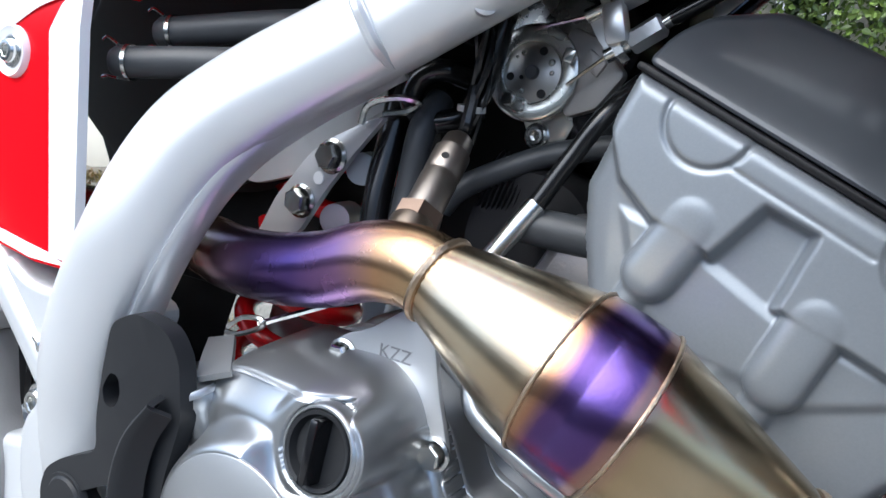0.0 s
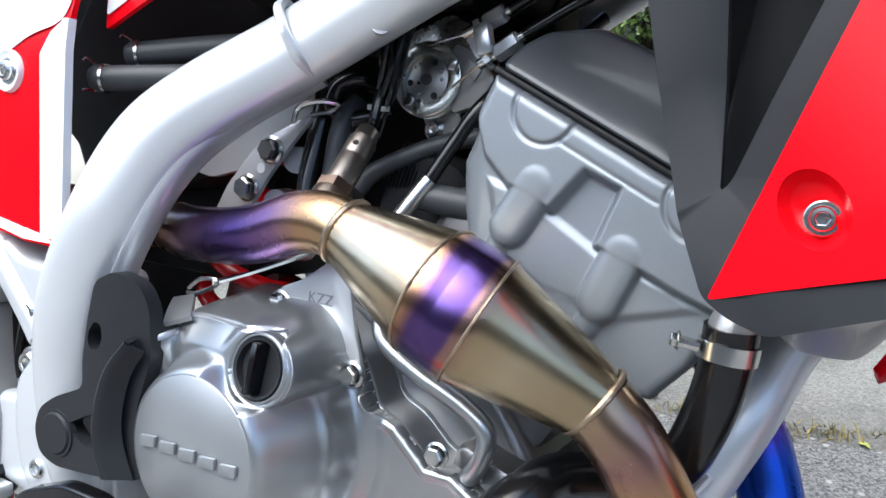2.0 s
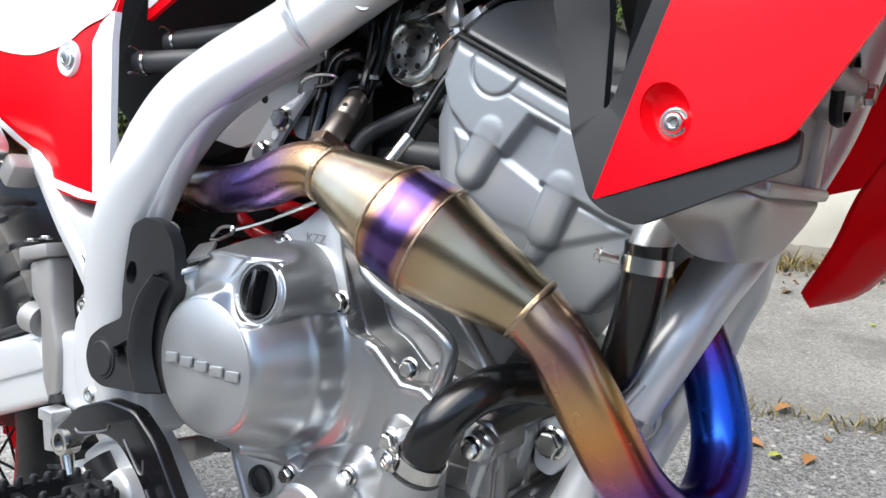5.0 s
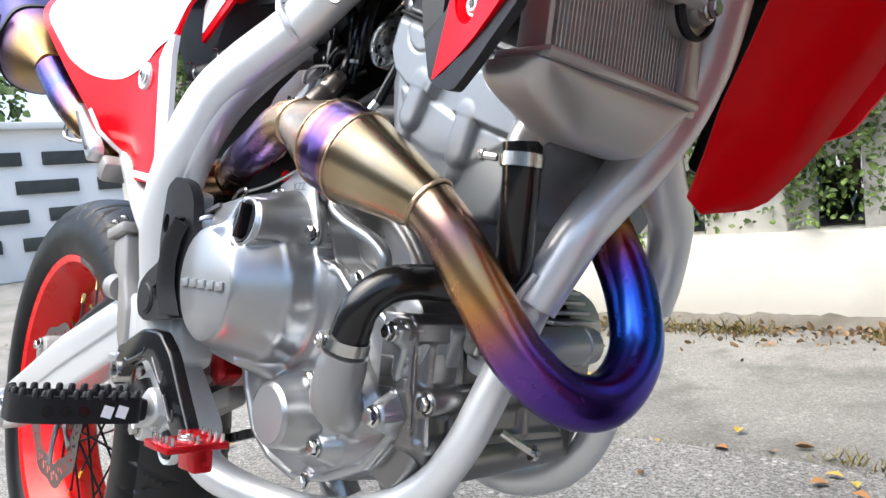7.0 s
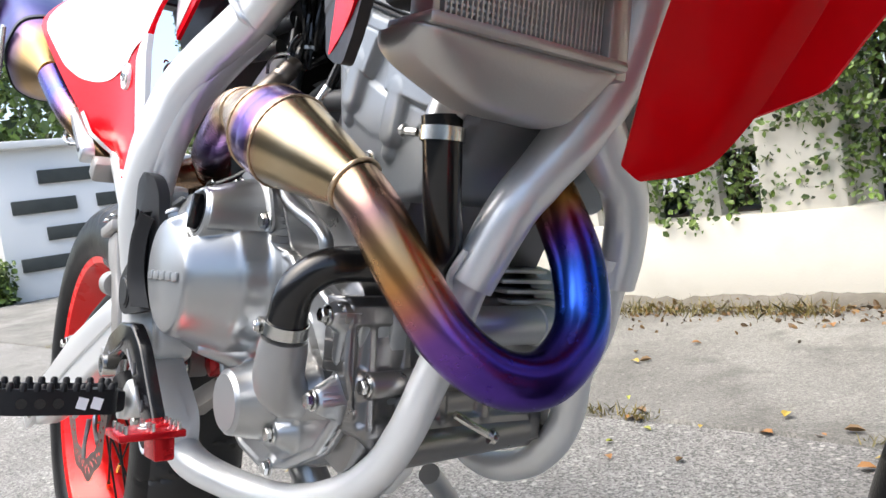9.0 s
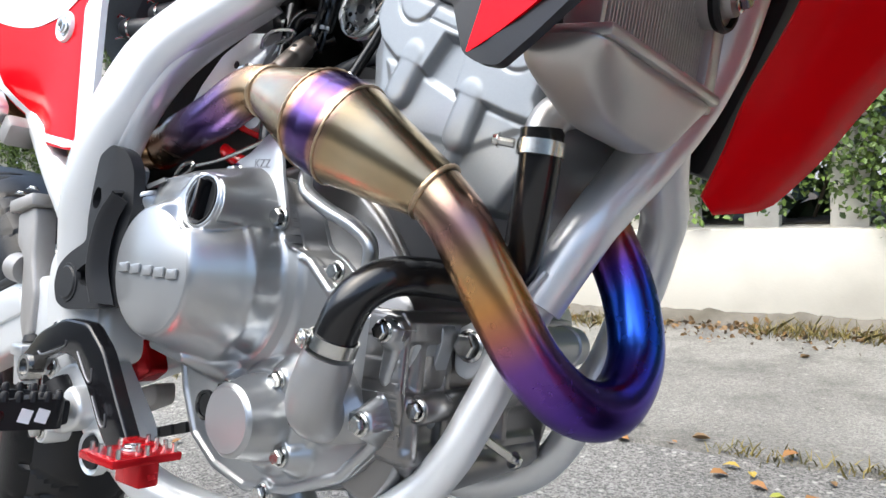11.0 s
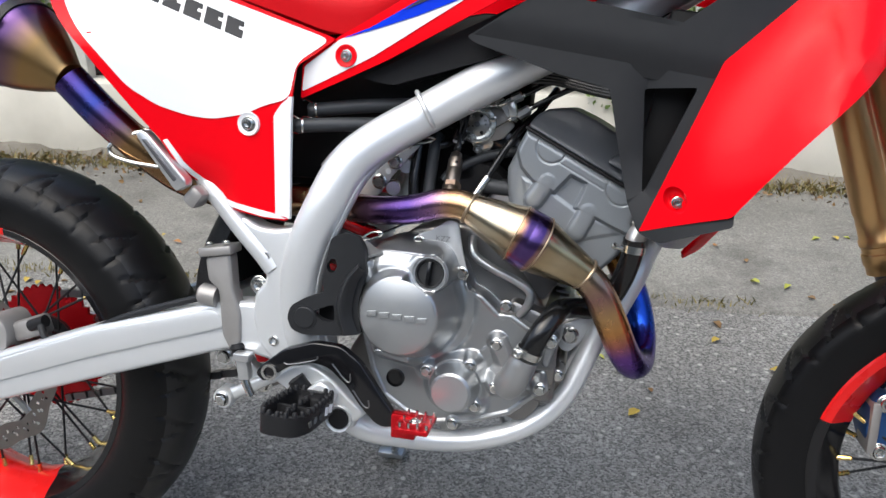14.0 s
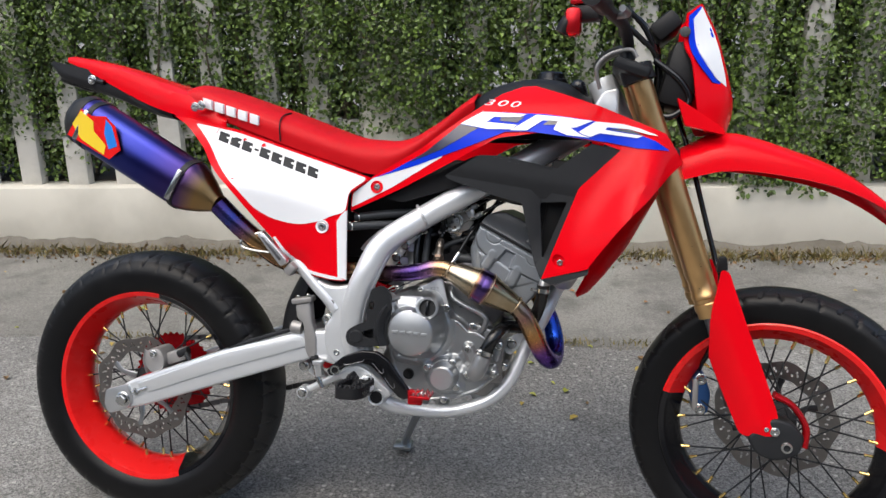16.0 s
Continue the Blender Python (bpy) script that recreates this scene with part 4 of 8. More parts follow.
# weld bead round the tube joint
d = Vector((0.09, 0.02, 0.05)).normalized()
c = Vector((0.685, -0.10, 0.736))
ring = []
up = d.orthogonal().normalized()
sd = d.cross(up)
for i in range(33):
    a = 2 * math.pi * i / 32
    ring.append(c + (0.0243 + 0.0006 * math.sin(9 * a)) * (math.cos(a) * up + math.sin(a) * sd) * Vector((1, 0.88, 1)))
part("weld_bead", sweep(ring, 0.0032, n=8, k=2, caps=False), SILVER, frame_r)
# ridge flange on the lower spar
part("spar_flange", sweep([(0.695, -0.092, 0.7155), (0.650, -0.112, 0.6845), (0.621, -0.128, 0.654), (0.6005, -0.142, 0.611), (0.579, -0.147, 0.558), (0.568, -0.143, 0.51), (0.566, -0.140, 0.47), (0.570, -0.138, 0.43)], 0.0058, n=12, k=8, flat=(2.2, 0.8)), SILVER, frame_r)
PLATE = [(0.470, 0.598), (0.486, 0.586), (0.510, 0.583), (0.545, 0.590), (0.585, 0.582), (0.556, 0.535), (0.546, 0.48), (0.556, 0.437), (0.60, 0.395), (0.628, 0.368), (0.622, 0.335), (0.60, 0.335), (0.555, 0.365), (0.520, 0.405), (0.492, 0.43), (0.482, 0.465), (0.484, 0.500), (0.502, 0.517), (0.494, 0.540), (0.470, 0.565), (0.452, 0.588)]
part("pivot_plate", prism(PLATE, -0.15, -0.118, 0.006, 0.014, 3), SILVER, frame_r, "silver swingarm pivot plate")
part("pivot_plate", prism(PLATE, 2 * MID + 0.118, 2 * MID + 0.147, 0.004, 0.012, 2), SILVER, frame_l)
part("axle_cap", lathe([(0, 0), (0.0125, 0), (0.0145, 0.003), (0.017, 0.004), (0.018, 0.001), (0.018, -0.004)], (0.604, -0.158, 0.352), (0, -1, 0), 28), SILVER, frame_r)
part("axle_plug", lathe([(0, 0.0035), (0.0125, 0.0035), (0.013, 0)], (0.604, -0.1585, 0.352), (0, -1, 0), 24), BLACKP, frame_r, "dark plug")
for x, z in ((0.50, 0.548), (0.512, 0.44)):
    bolt((x, -0.147, z), (0, -1, 0), 0.007, frame_r, "socket")
SUB = [(0.508, -0.140, 0.532), (0.492, -0.141, 0.552), (0.468, -0.141, 0.577), (0.443, -0.140, 0.605), (0.418, -0.138, 0.633), (0.385, -0.130, 0.675), (0.30, -0.10, 0.77), (0.20, -0.085, 0.875)]
part("subframe_tube", sweep(SUB, 0.0135, n=16), SILVER, frame_r)
part("subframe_tube", sweep([mirror(p) for p in SUB], 0.0135, n=12), SILVER, frame_l)
CRADLE = [(0.575, -0.13, 0.372), (0.62, -0.128, 0.333), (0.675, -0.112, 0.318), (0.745, -0.092, 0.314), (0.806, -0.080, 0.328), (0.850, -0.069, 0.353), (0.877, -0.062, 0.385), (0.893, -0.054, 0.420), (0.906, -0.046, 0.454), (0.920, -0.042, 0.486), (0.934, -0.036, 0.515)]
cr_r = part("cradle_tube", sweep(CRADLE, [0.017, 0.016, 0.0142] + [0.0138] * 8, n=20), SILVER, frame_r, "silver lower cradle tube")
YM = 0.03
part("cradle_tube", sweep([(x, 2 * (YM - 0.009 * (z < 0.45)) - y, z) for x, y, z in CRADLE], 0.0145, n=16), SILVER, frame_l)
DOWN = [(0.925, -0.043, 0.491), (0.947, -0.026, 0.5395), (0.956, -0.008, 0.564), (0.967, 0.012, 0.591), (0.982, 0.029, 0.622), (0.997, 0.034, 0.650), (1.012, 0.036, 0.69), (1.042, 0.036, 0.80), (1.085, 0.03, 0.90), (1.11, 0.02, 0.95)]
part("down_tube", sweep(DOWN, [0.0168, 0.0178, 0.0186, 0.0205, 0.0215, 0.0215, 0.022, 0.023, 0.024, 0.026], n=24), SILVER, frame_r, "silver down tube splitting into two cradle tubes")
part("down_tube_far", sweep([(0.928, 0.103, 0.492), (0.937, 0.101, 0.515), (0.946, 0.095, 0.540), (0.958, 0.078, 0.563), (0.965, 0.053, 0.583), (0.974, 0.026, 0.607)], [0.0160, 0.0165, 0.0170, 0.0178, 0.0190, 0.020], n=20), SILVER, frame_r)
part("weld_bead", sweep([(0.937, -0.056, 0.513), (0.926, -0.0605, 0.496), (0.919, -0.052, 0.486), (0.923, -0.040, 0.484), (0.934, -0.031, 0.488)], 0.0026, n=8, k=5), SILVER, cr_r)
part("steering_head", lathe([(0, -0.09), (0.03, -0.09), (0.032, 0.0), (0.032, 0.08), (0.028, 0.1), (0, 0.1)], (1.085, 0.0, 0.94), (-0.4, 0, 0.9), 24), SILVER, frame_r)

# -- side stand --
stand = part("side_stand", sweep([(0.66, 0.12, 0.29), (0.62, 0.19, 0.23), (0.565, 0.29, 0.125), (0.545, 0.325, 0.085)], [0.012, 0.011, 0.010, 0.010], n=14), ALLOY, bike, "grey steel side stand resting on the road")
part("stand_foot", box((0.538, 0.338, 0.0725), (0.05, 0.045, 0.012), Matrix.Rotation(radians(12), 3, "X"), 0.004), ALLOY, stand)

# -- engine --
# bronze-grey alloy, its colour darkened for the shade under hose and pipe
CASE_GREY = mat("bronze_grey_shade_casting", (0.25, 0.245, 0.243), 0.3, 0.9, 0.05, 60, 0.03, 900)
eng = part("crankcase", prism([(0.60, 0.44), (0.62, 0.53), (0.66, 0.585), (0.74, 0.60), (0.80, 0.555), (0.842, 0.497), (0.862, 0.455), (0.856, 0.39), (0.82, 0.35), (0.74, 0.335), (0.66, 0.335), (0.606, 0.338), (0.592, 0.366), (0.575, 0.40)], -0.062, 0.108, 0.01, 0.02, 3), CASE_GREY, bike, "grey alloy engine crankcase")
CASE = [(0.6095, 0.515), (0.622, 0.545), (0.642, 0.567), (0.665, 0.577), (0.705, 0.576), (0.738, 0.553), (0.752, 0.520), (0.768, 0.514), (0.79, 0.494), (0.806, 0.494), (0.832, 0.478), (0.852, 0.4785), (0.866, 0.470), (0.858, 0.445), (0.853, 0.425), (0.857, 0.405), (0.842, 0.390), (0.812, 0.362), (0.762, 0.343), (0.712, 0.335), (0.672, 0.345), (0.642, 0.365), (0.625, 0.40), (0.614, 0.44), (0.607, 0.48)]
CC = (0.678, -0.170, 0.496)
DOME_R = [0, 0.0448, 0.0464, 0.0482, 0.0500, 0.0560, 0.0628, 0.0645, 0.0660, 0.0675, 0.0690, 0.072, 0.080, 0.0845, 0.095]
DOME_H = [0.0727, 0.0727, 0.0722, 0.0706, 0.0672, 0.0515, 0.0345, 0.0318, 0.0285, 0.0130, 0.0085, 0.0062, 0.0040, 0.0, -0.008]
CAPC = (0.7115, 0.5485)
SPINE = (0.652, 0.548), (0.7128, 0.547)


def clutch_relief(x, z):
    """Barrel, filler shoulder, neck root and drip lip, run together as one casting."""
    r = np.hypot(x - CC[0], z - CC[2])
    h = np.interp(r, DOME_R, DOME_H)
    d = to_line(x, z, *SPINE)
    shoulder = 0.0585 - 0.16 * (z - 0.548) - 0.005 * ease(d, 0.004, 0.021) - 9.0 * np.maximum(0, d - 0.0205)
    shoulder -= 0.005 * ease(0.690 - x, 0.0, 0.04)
    h = blend(h, shoulder, 0.006)
    neck = 0.042 - 1.6 * np.maximum(0, to_line(x, z, (0.632, 0.522), (0.640, 0.545)) - 0.009)
    h = blend(h, neck, 0.006)
    lip = 0.046 - 2.2 * np.maximum(0, to_line(x, z, (0.646, 0.440), (0.684, 0.434)) - 0.003)
    h = blend(h, lip, 0.003)
    ring = np.hypot(x - CAPC[0], z - CAPC[1])
    flat = 0.0575 - 0.16 * (z - CAPC[1]) - 0.03 * (x - CAPC[0])
    w = ease(0.031 - ring, 0.0, 0.008) * ease(0.0212 - d, 0.0, 0.0012)
    h = flat * w + h * (1 - w)
    h = np.where(ring < 0.0195, h - 0.012, h)
    return h


EARS = ((0.7583, 0.4247), (0.7673, 0.3732), (0.703, 0.412))
BOSSES = ((0.798, 0.5045, 0.0), (0.790, 0.4564, 0.008), (0.793, 0.404, 0.020), (0.738, 0.340, 0.0), (0.8566, 0.4686, 0.013), (0.848, 0.409, 0.019), (0.7556, 0.5295, 0.010))


def cover_relief(x, z):
    """Pump seat with its three ears, bolt bosses, raised rim and a shallow rib over the flat plate."""
    rim = edge_distance(x, z, CASE)
    h = 0.0025 * ease(0.008 - rim, 0.0, 0.003)
    seat = 0.0135 - 1.4 * np.maximum(0, np.hypot(x - 0.7406, z - 0.3965) - 0.0345)
    for ex, ez in EARS:
        seat = blend(seat, 0.0145 - 1.6 * np.maximum(0, to_line(x, z, (ex, ez), (0.7406, 0.3965)) - 0.0088), 0.003)
    h = blend(h, seat, 0.003)
    for bx, bz, up in BOSSES:
        h = blend(h, up + 0.003 - 2.0 * np.maximum(0, np.hypot(x - bx, z - bz) - 0.0082), 0.004)
    for a, b, up in (((0.793, 0.404), (0.848, 0.409), 0.012), ((0.848, 0.409), (0.853, 0.440), 0.006), ((0.853, 0.440), (0.8566, 0.4686), 0.008), ((0.7583, 0.4247), (0.784, 0.447), 0.002), ((0.7673, 0.3732), (0.793, 0.404), 0.004)):
        h = blend(h, up - 1.6 * np.maximum(0, to_line(x, z, a, b) - 0.0052), 0.004)
    return np.where(np.hypot(x - CAPC[0], z - CAPC[1]) < 0.0195, clutch_relief(x, z), blend(h, clutch_relief(x, z), 0.0025))


cov = part("clutch_case_cover", prism([(0.735 + (x - 0.735) * 1.003, 0.455 + (z - 0.455) * 1.003) for x, z in CASE], -0.0925, -0.055, 0.004, 0.012, 3), ALLOY, eng, "satin alloy right engine cover")
part("cover_face", relief(CASE, cover_relief, -0.0975, 0.0009, 0.004, 0.0055), ALLOY, cov, "satin cast face with clutch dome and filler shoulder", sharp=179)
part("gasket_flange", prism([(0.74 + (x - 0.74) * 1.03, 0.455 + (z - 0.455) * 1.03) for x, z in CASE], -0.066, -0.052, 0.003, 0.016, 2), ALLOY_FLAT, cov)
part("clutch_face", lathe([(0, 0.0006), (0.0442, 0.0006), (0.0450, 0.0), (0.0452, -0.001)], CC, (0, -1, 0), 64), ALLOY_FLAT, cov, "matt round clutch cover face")
# the wall and roof that run back from the shoulder's edge
ROOF = [(SPINE[0], a, 0.008) for a in (150, 130, 110)] + [((x, 0.5477), 90, 0.0145) for x in (0.66, 0.675, 0.69, 0.70)] + [(SPINE[1], a, 0.004 + 0.0105 * max(0.0, (a - 20) / 70) ** 1.5) for a in (90, 72, 55, 38, 20, 0, -20, -40)]


def roof_line(r, back, y=None):
    out = []
    for (cx, cz), a, wide in ROOF:
        q = r + back * wide
        x, z = cx + q * math.cos(radians(a)), cz + q * math.sin(radians(a))
        out.append((x, y if y is not None else -0.0975 - float(clutch_relief(np.array(cx + 0.0200 * math.cos(radians(a))), np.array(cz + 0.0200 * math.sin(radians(a))))) - 0.0004 + 5.0 * max(0.0, r - 0.0202), z))
    return out


part("cover_roof", loft([roof_line(0.0196, 0.0), roof_line(0.0206, 0.02), roof_line(0.0213, 0.12), roof_line(0.0214, 0.55, -0.122), roof_line(0.0214, 1.0, -0.092)], n=56, m=5, thick=0.002), ALLOY, cov, "smooth top of the clutch cover", sharp=179)
# raised maker's mark, as plain blocks
for i in range(5):
    part("raised_mark", prism([(0.6405 + i * 0.0155, 0.4935), (0.6525 + i * 0.0155, 0.4945), (0.6530 + i * 0.0155, 0.5015), (0.6410 + i * 0.0155, 0.5005)], -0.1732, -0.1715, 0.0006, 0.001), ALLOY_FLAT, cov, m=Matrix.Translation((0, 0, -0.0007 * i)))
# oil filler boss and cap
part("oil_filler_rim", lathe([(0.0174, -0.008), (0.0176, -0.0004), (0.0182, 0.0006), (0.0192, 0.0006), (0.0200, -0.0002), (0.0206, -0.0016), (0.0207, -0.008)], (CAPC[0], -0.1547, CAPC[1]), (-0.03, -1, 0.16), 56), ALLOY, cov)
capm = along((CAPC[0], -0.1545, CAPC[1]), (-0.03, -1, 0.16))
capo = part("oil_filler_cap", lathe([(0.0, -0.003), (0.0145, -0.003), (0.0155, 0.001), (0.0172, 0.0015), (0.0176, -0.001), (0.0176, -0.012)], axis=(0, 0, 1), n=36), BLACKSAT, cov, "black oil filler cap", m=capm)
part("cap_grip", box((0, 0, 0.001), (0.0044, 0.029, 0.013), Matrix.Rotation(radians(-6), 3, "Z"), 0.0012), BLACKG, capo)
# clutch arm pivot
part("clutch_pivot_neck", lathe([(0, 0.032), (0.0125, 0.032), (0.013, 0.028), (0.0115, 0.024), (0.0115, 0.0), (0.015, -0.012), (0.018, -0.03)], (0.634, -0.138, 0.522), (-0.22, -0.25, 1), 28), ALLOY, cov)
lever = part("clutch_arm", merge(loft([[(0.6328, -0.1520, 0.5617), (0.6181, -0.1360, 0.5653), (0.6056, -0.1200, 0.5700)], [(0.6509, -0.1480, 0.5679), (0.6359, -0.1320, 0.5700), (0.6202, -0.1160, 0.5738)]], n=8, m=3, thick=0.003), lathe([(0, 0.0035), (0.0125, 0.0035), (0.0135, 0.002), (0.0135, 0)], (0.627, -0.147, 0.5525), (-0.22, -0.25, 1), 24)), ALLOY_FLAT, cov, "grey clutch release arm")
part("clutch_cable_end", sweep([(0.6135, -0.1155, 0.5740), (0.6222, -0.1155, 0.5744), (0.6376, -0.1155, 0.5809), (0.6381, -0.1155, 0.5853), (0.6249, -0.1155, 0.5839), (0.6147, -0.1155, 0.5767)], 0.0015, n=6, k=3), STEEL, lever)
part("clutch_cable", sweep([(0.6355, -0.1155, 0.5824), (0.6565, -0.0980, 0.5917), (0.705, -0.08, 0.613)], 0.0017, n=6), STEEL, bike, "bare steel clutch cable")
part("cable_ferrule", sweep([(0.736, -0.078, 0.620), (0.7462, -0.071, 0.6365), (0.7585, -0.0615, 0.657)], [0.0045, 0.0052, 0.0058], n=14, k=3), STEEL, bike, "bright cable adjuster ferrule")
part("clutch_cable_sheath", sweep([(0.757, -0.0625, 0.6545), (0.772, -0.056, 0.682), (0.785, -0.050, 0.704), (0.798, -0.030, 0.724), (0.812, -0.004, 0.741), (0.83, 0.03, 0.77)], 0.0046, n=10), RUBBER, bike, "black clutch cable sheath")
# bolts round the cover
for x, z, up in BOSSES[:-1]:
    bolt((x, -0.1012 - up, z), (0, -1, 0), 0.0056, cov, spin=x * 900)
# water pump
pump = part("water_pump", lathe([(0, 0.0), (0.0235, 0.0), (0.026, -0.002), (0.0285, -0.014), (0.0305, -0.018), (0.032, -0.03), (0.032, -0.05)], (0.7406, -0.1405, 0.3965), (0, -1, 0), 48), ALLOY, eng, "round alloy oil filter cover")
part("pump_face", lathe([(0, 0.001), (0.0225, 0.001), (0.0232, 0.0)], (0.7406, -0.1405, 0.3965), (0, -1, 0), 48), ALLOY_FLAT, pump)
for x, z in EARS:
    bolt((x, -0.1125, z), (0, -1, 0), 0.0056, pump, spin=20)
part("sight_window", lathe([(0.0, -0.001), (0.009, -0.001), (0.0095, 0.0), (0.012, 0.0005), (0.0125, -0.004)], (0.659, -0.1, 0.392), (0, -1, 0), 24), BLACKG, cov, "black oil sight window")
# coolant pump inlet housing
part("coolant_inlet", merge(sweep([(0.829, -0.133, 0.452), (0.8245, -0.1325, 0.441), (0.8165, -0.131, 0.422), (0.810, -0.122, 0.411), (0.806, -0.106, 0.407), (0.805, -0.090, 0.406)], [0.0168, 0.0180, 0.0186, 0.0184, 0.0178, 0.0175], n=28, k=8), relief([(0.780, 0.462), (0.800, 0.466), (0.815, 0.440), (0.835, 0.415), (0.835, 0.392), (0.80, 0.388), (0.782, 0.40)], lambda x, z: blend(0.012 - 1.2 * np.maximum(0, to_line(x, z, (0.792, 0.456), (0.808, 0.425)) - 0.007), 0.016 - 1.2 * np.maximum(0, np.hypot(x - 0.808, z - 0.408) - 0.016), 0.006), -0.098, 0.0012, 0.001)), ELBOW, eng, "cast coolant inlet elbow")
part("sump", prism([(0.588, 0.43), (0.60, 0.50), (0.64, 0.52), (0.70, 0.45), (0.70, 0.345), (0.66, 0.34), (0.625, 0.365)], -0.05, 0.12, 0.01, 0.02, 3), ALLOY_DARK, eng)
# front of the crankcase: long bolt tubes, ribs, in alloy darkened for shade
part("front_case", prism([(0.80, 0.51), (0.856, 0.49), (0.862, 0.44), (0.846, 0.37), (0.825, 0.345), (0.78, 0.36)], -0.085, 0.11, 0.006, 0.012), CASE_GREY, eng)


def front_relief(y, z):
    """Ledges, flutes and bolt runs on the front of the crankcase."""
    h = 0.006 - 0.10 * np.maximum(0, 0.40 - z) + 0.004 * ease(z, 0.43, 0.48)
    for a, up, w in ((-0.098, 0.012, 0.0035), (-0.079, 0.011, 0.003), (-0.048, 0.010, 0.0028), (-0.012, 0.009, 0.0028), (0.03, 0.010, 0.003)):
        h = blend(h, up - 1.3 * np.maximum(0, to_line(y, z, (a, 0.470), (a - 0.004, 0.388)) - w), 0.004)
    for (ya, za), (yb, zb), up, w in (((-0.10, 0.4686), (0.08, 0.466), 0.014, 0.0065), ((-0.085, 0.419), (0.07, 0.417), 0.013, 0.0065), ((-0.085, 0.385), (0.07, 0.380), 0.009, 0.005)):
        h = blend(h, up - 1.3 * np.maximum(0, to_line(y, z, (ya, za), (yb, zb)) - w), 0.004)
    return h


part("front_face", relief([(-0.100, 0.482), (0.09, 0.482), (0.10, 0.46), (0.095, 0.36), (-0.06, 0.358), (-0.092, 0.385), (-0.104, 0.43)], front_relief, -0.8515, 0.0011, 0.004, 0.02), CASE_GREY, eng, "fluted cast front of the crankcase", sharp=179, m=Matrix.Rotation(radians(90), 4, "Z"))
for (x, y, z), e, r in (((0.8566, -0.105, 0.4686), 0.02, 0.0095), ((0.866, -0.087, 0.418), 0.03, 0.0098), ((0.8085, -0.0889, 0.3777), -0.04, 0.0085), ((0.852, -0.05, 0.369), 0.075, 0.0155)):
    part("bolt_tube", lathe([(0, 0.0), (r * 0.92, 0.0), (r, -0.0012), (r, -(e - y)), (0, -(e - y))], (x, y, z), (0.04, -1, -0.02), 24), CASE_GREY, eng)
    if r < 0.012:
        bolt((x, y, z), (0.04, -1, -0.02), 0.0056, eng, spin=x * 700)
part("drain_lever", sweep([(0.868, -0.01, 0.392), (0.872, 0.004, 0.383), (0.875, 0.02, 0.374)], 0.0032, n=8, k=3), STEEL, eng)
bolt((0.875, 0.02, 0.374), (0.3, 0.8, -0.4), 0.005, eng)
part("drain_boss", sweep([(0.80, -0.06, 0.355), (0.82, -0.06, 0.325)], 0.014, n=16, k=2), ALLOY, eng)
part("drain_boss", sweep([(0.72, -0.06, 0.34), (0.73, -0.055, 0.318)], 0.016, n=16, k=2), ALLOY, eng)
bolt((0.818, -0.036, 0.36), (0.5, -0.85, 0), 0.0095, eng)
part("engine_mount", prism([(0.80, 0.335), (0.83, 0.378), (0.85, 0.38), (0.852, 0.35), (0.82, 0.325)], -0.045, -0.036, 0.002, 0.006), SILVER, frame_r)
mnt = part("front_mount_plate", prism([(0.862, 0.47), (0.905, 0.492), (0.912, 0.475), (0.875, 0.435), (0.862, 0.44)], -0.045, -0.036, 0.002, 0.006), SILVER, frame_r)
bolt((0.876, -0.046, 0.46), (0, -1, 0), 0.0085, mnt)
part("starter_motor", lathe([(0, 0.060), (0.0125, 0.060), (0.0150, 0.0585), (0.0150, 0.050), (0.0165, 0.049), (0.0165, 0.043), (0.0150, 0.042), (0.0150, -0.030), (0.013, -0.034), (0, -0.034)], (0.898, 0.0, 0.460), (0, 1, 0), 28), ALLOY_FLAT, eng, "smooth alloy starter motor body")
for k in range(4):
    part("case_rib", box((0.868 - 0.005 * k, 0.066, 0.478 + 0.0085 * k), (0.020, 0.055, 0.0035), Matrix.Rotation(radians(8), 3, "Y"), 0.001), ALLOY_FLAT, eng)
part("generator_case", lathe([(0, 0.022), (0.030, 0.022), (0.036, 0.018), (0.040, 0.0), (0.040, -0.03)], (0.825, 0.108, 0.470), (0, 1, 0), 36), ALLOY_FLAT, eng, "round alloy generator cover")
# pump pipe
part("oil_pipe", sweep([(0.749, -0.088, 0.585), (0.751, -0.095, 0.572), (0.758, -0.098, 0.561), (0.782, -0.1, 0.548), (0.81, -0.1, 0.536), (0.826, -0.1, 0.524), (0.824, -0.098, 0.507), (0.814, -0.092, 0.492)], 0.0055, n=14), ALLOY, eng, "bent alloy oil pipe")
# stamped bracket
brk = part("heat_bracket", prism([(0.674, 0.576), (0.684, 0.586), (0.70, 0.592), (0.722, 0.607), (0.734, 0.604), (0.741, 0.568), (0.749, 0.54), (0.742, 0.531), (0.732, 0.538), (0.722, 0.555), (0.70, 0.568), (0.682, 0.566)], -0.1072, -0.1042, 0.0008, 0.005), mat("bright_bracket_steel", (0.66, 0.67, 0.68), 0.36, 0.6, 0.05, 40), eng, "bright stamped steel bracket")
bolt((0.6855, -0.1075, 0.576), (0, -1, 0), 0.0062, brk)
bolt((0.7415, -0.1075, 0.5415), (0, -1, 0), 0.0062, brk, spin=20)
fc = bpy.data.curves.new("stamp", "FONT")
fc.body, fc.size, fc.extrude = "KZZ", 0.0095, 0.0001
fo = new("stamp", fc)
fo.parent = brk
fo.matrix_basis = Matrix.Translation((0.706, -0.1075, 0.580)) @ Euler((radians(90), radians(3), 0)).to_matrix().to_4x4()
fo.data.materials.append(mat("stamped_letters", (0.36, 0.36, 0.37), 0.4, 0.8, 0.05, 60))

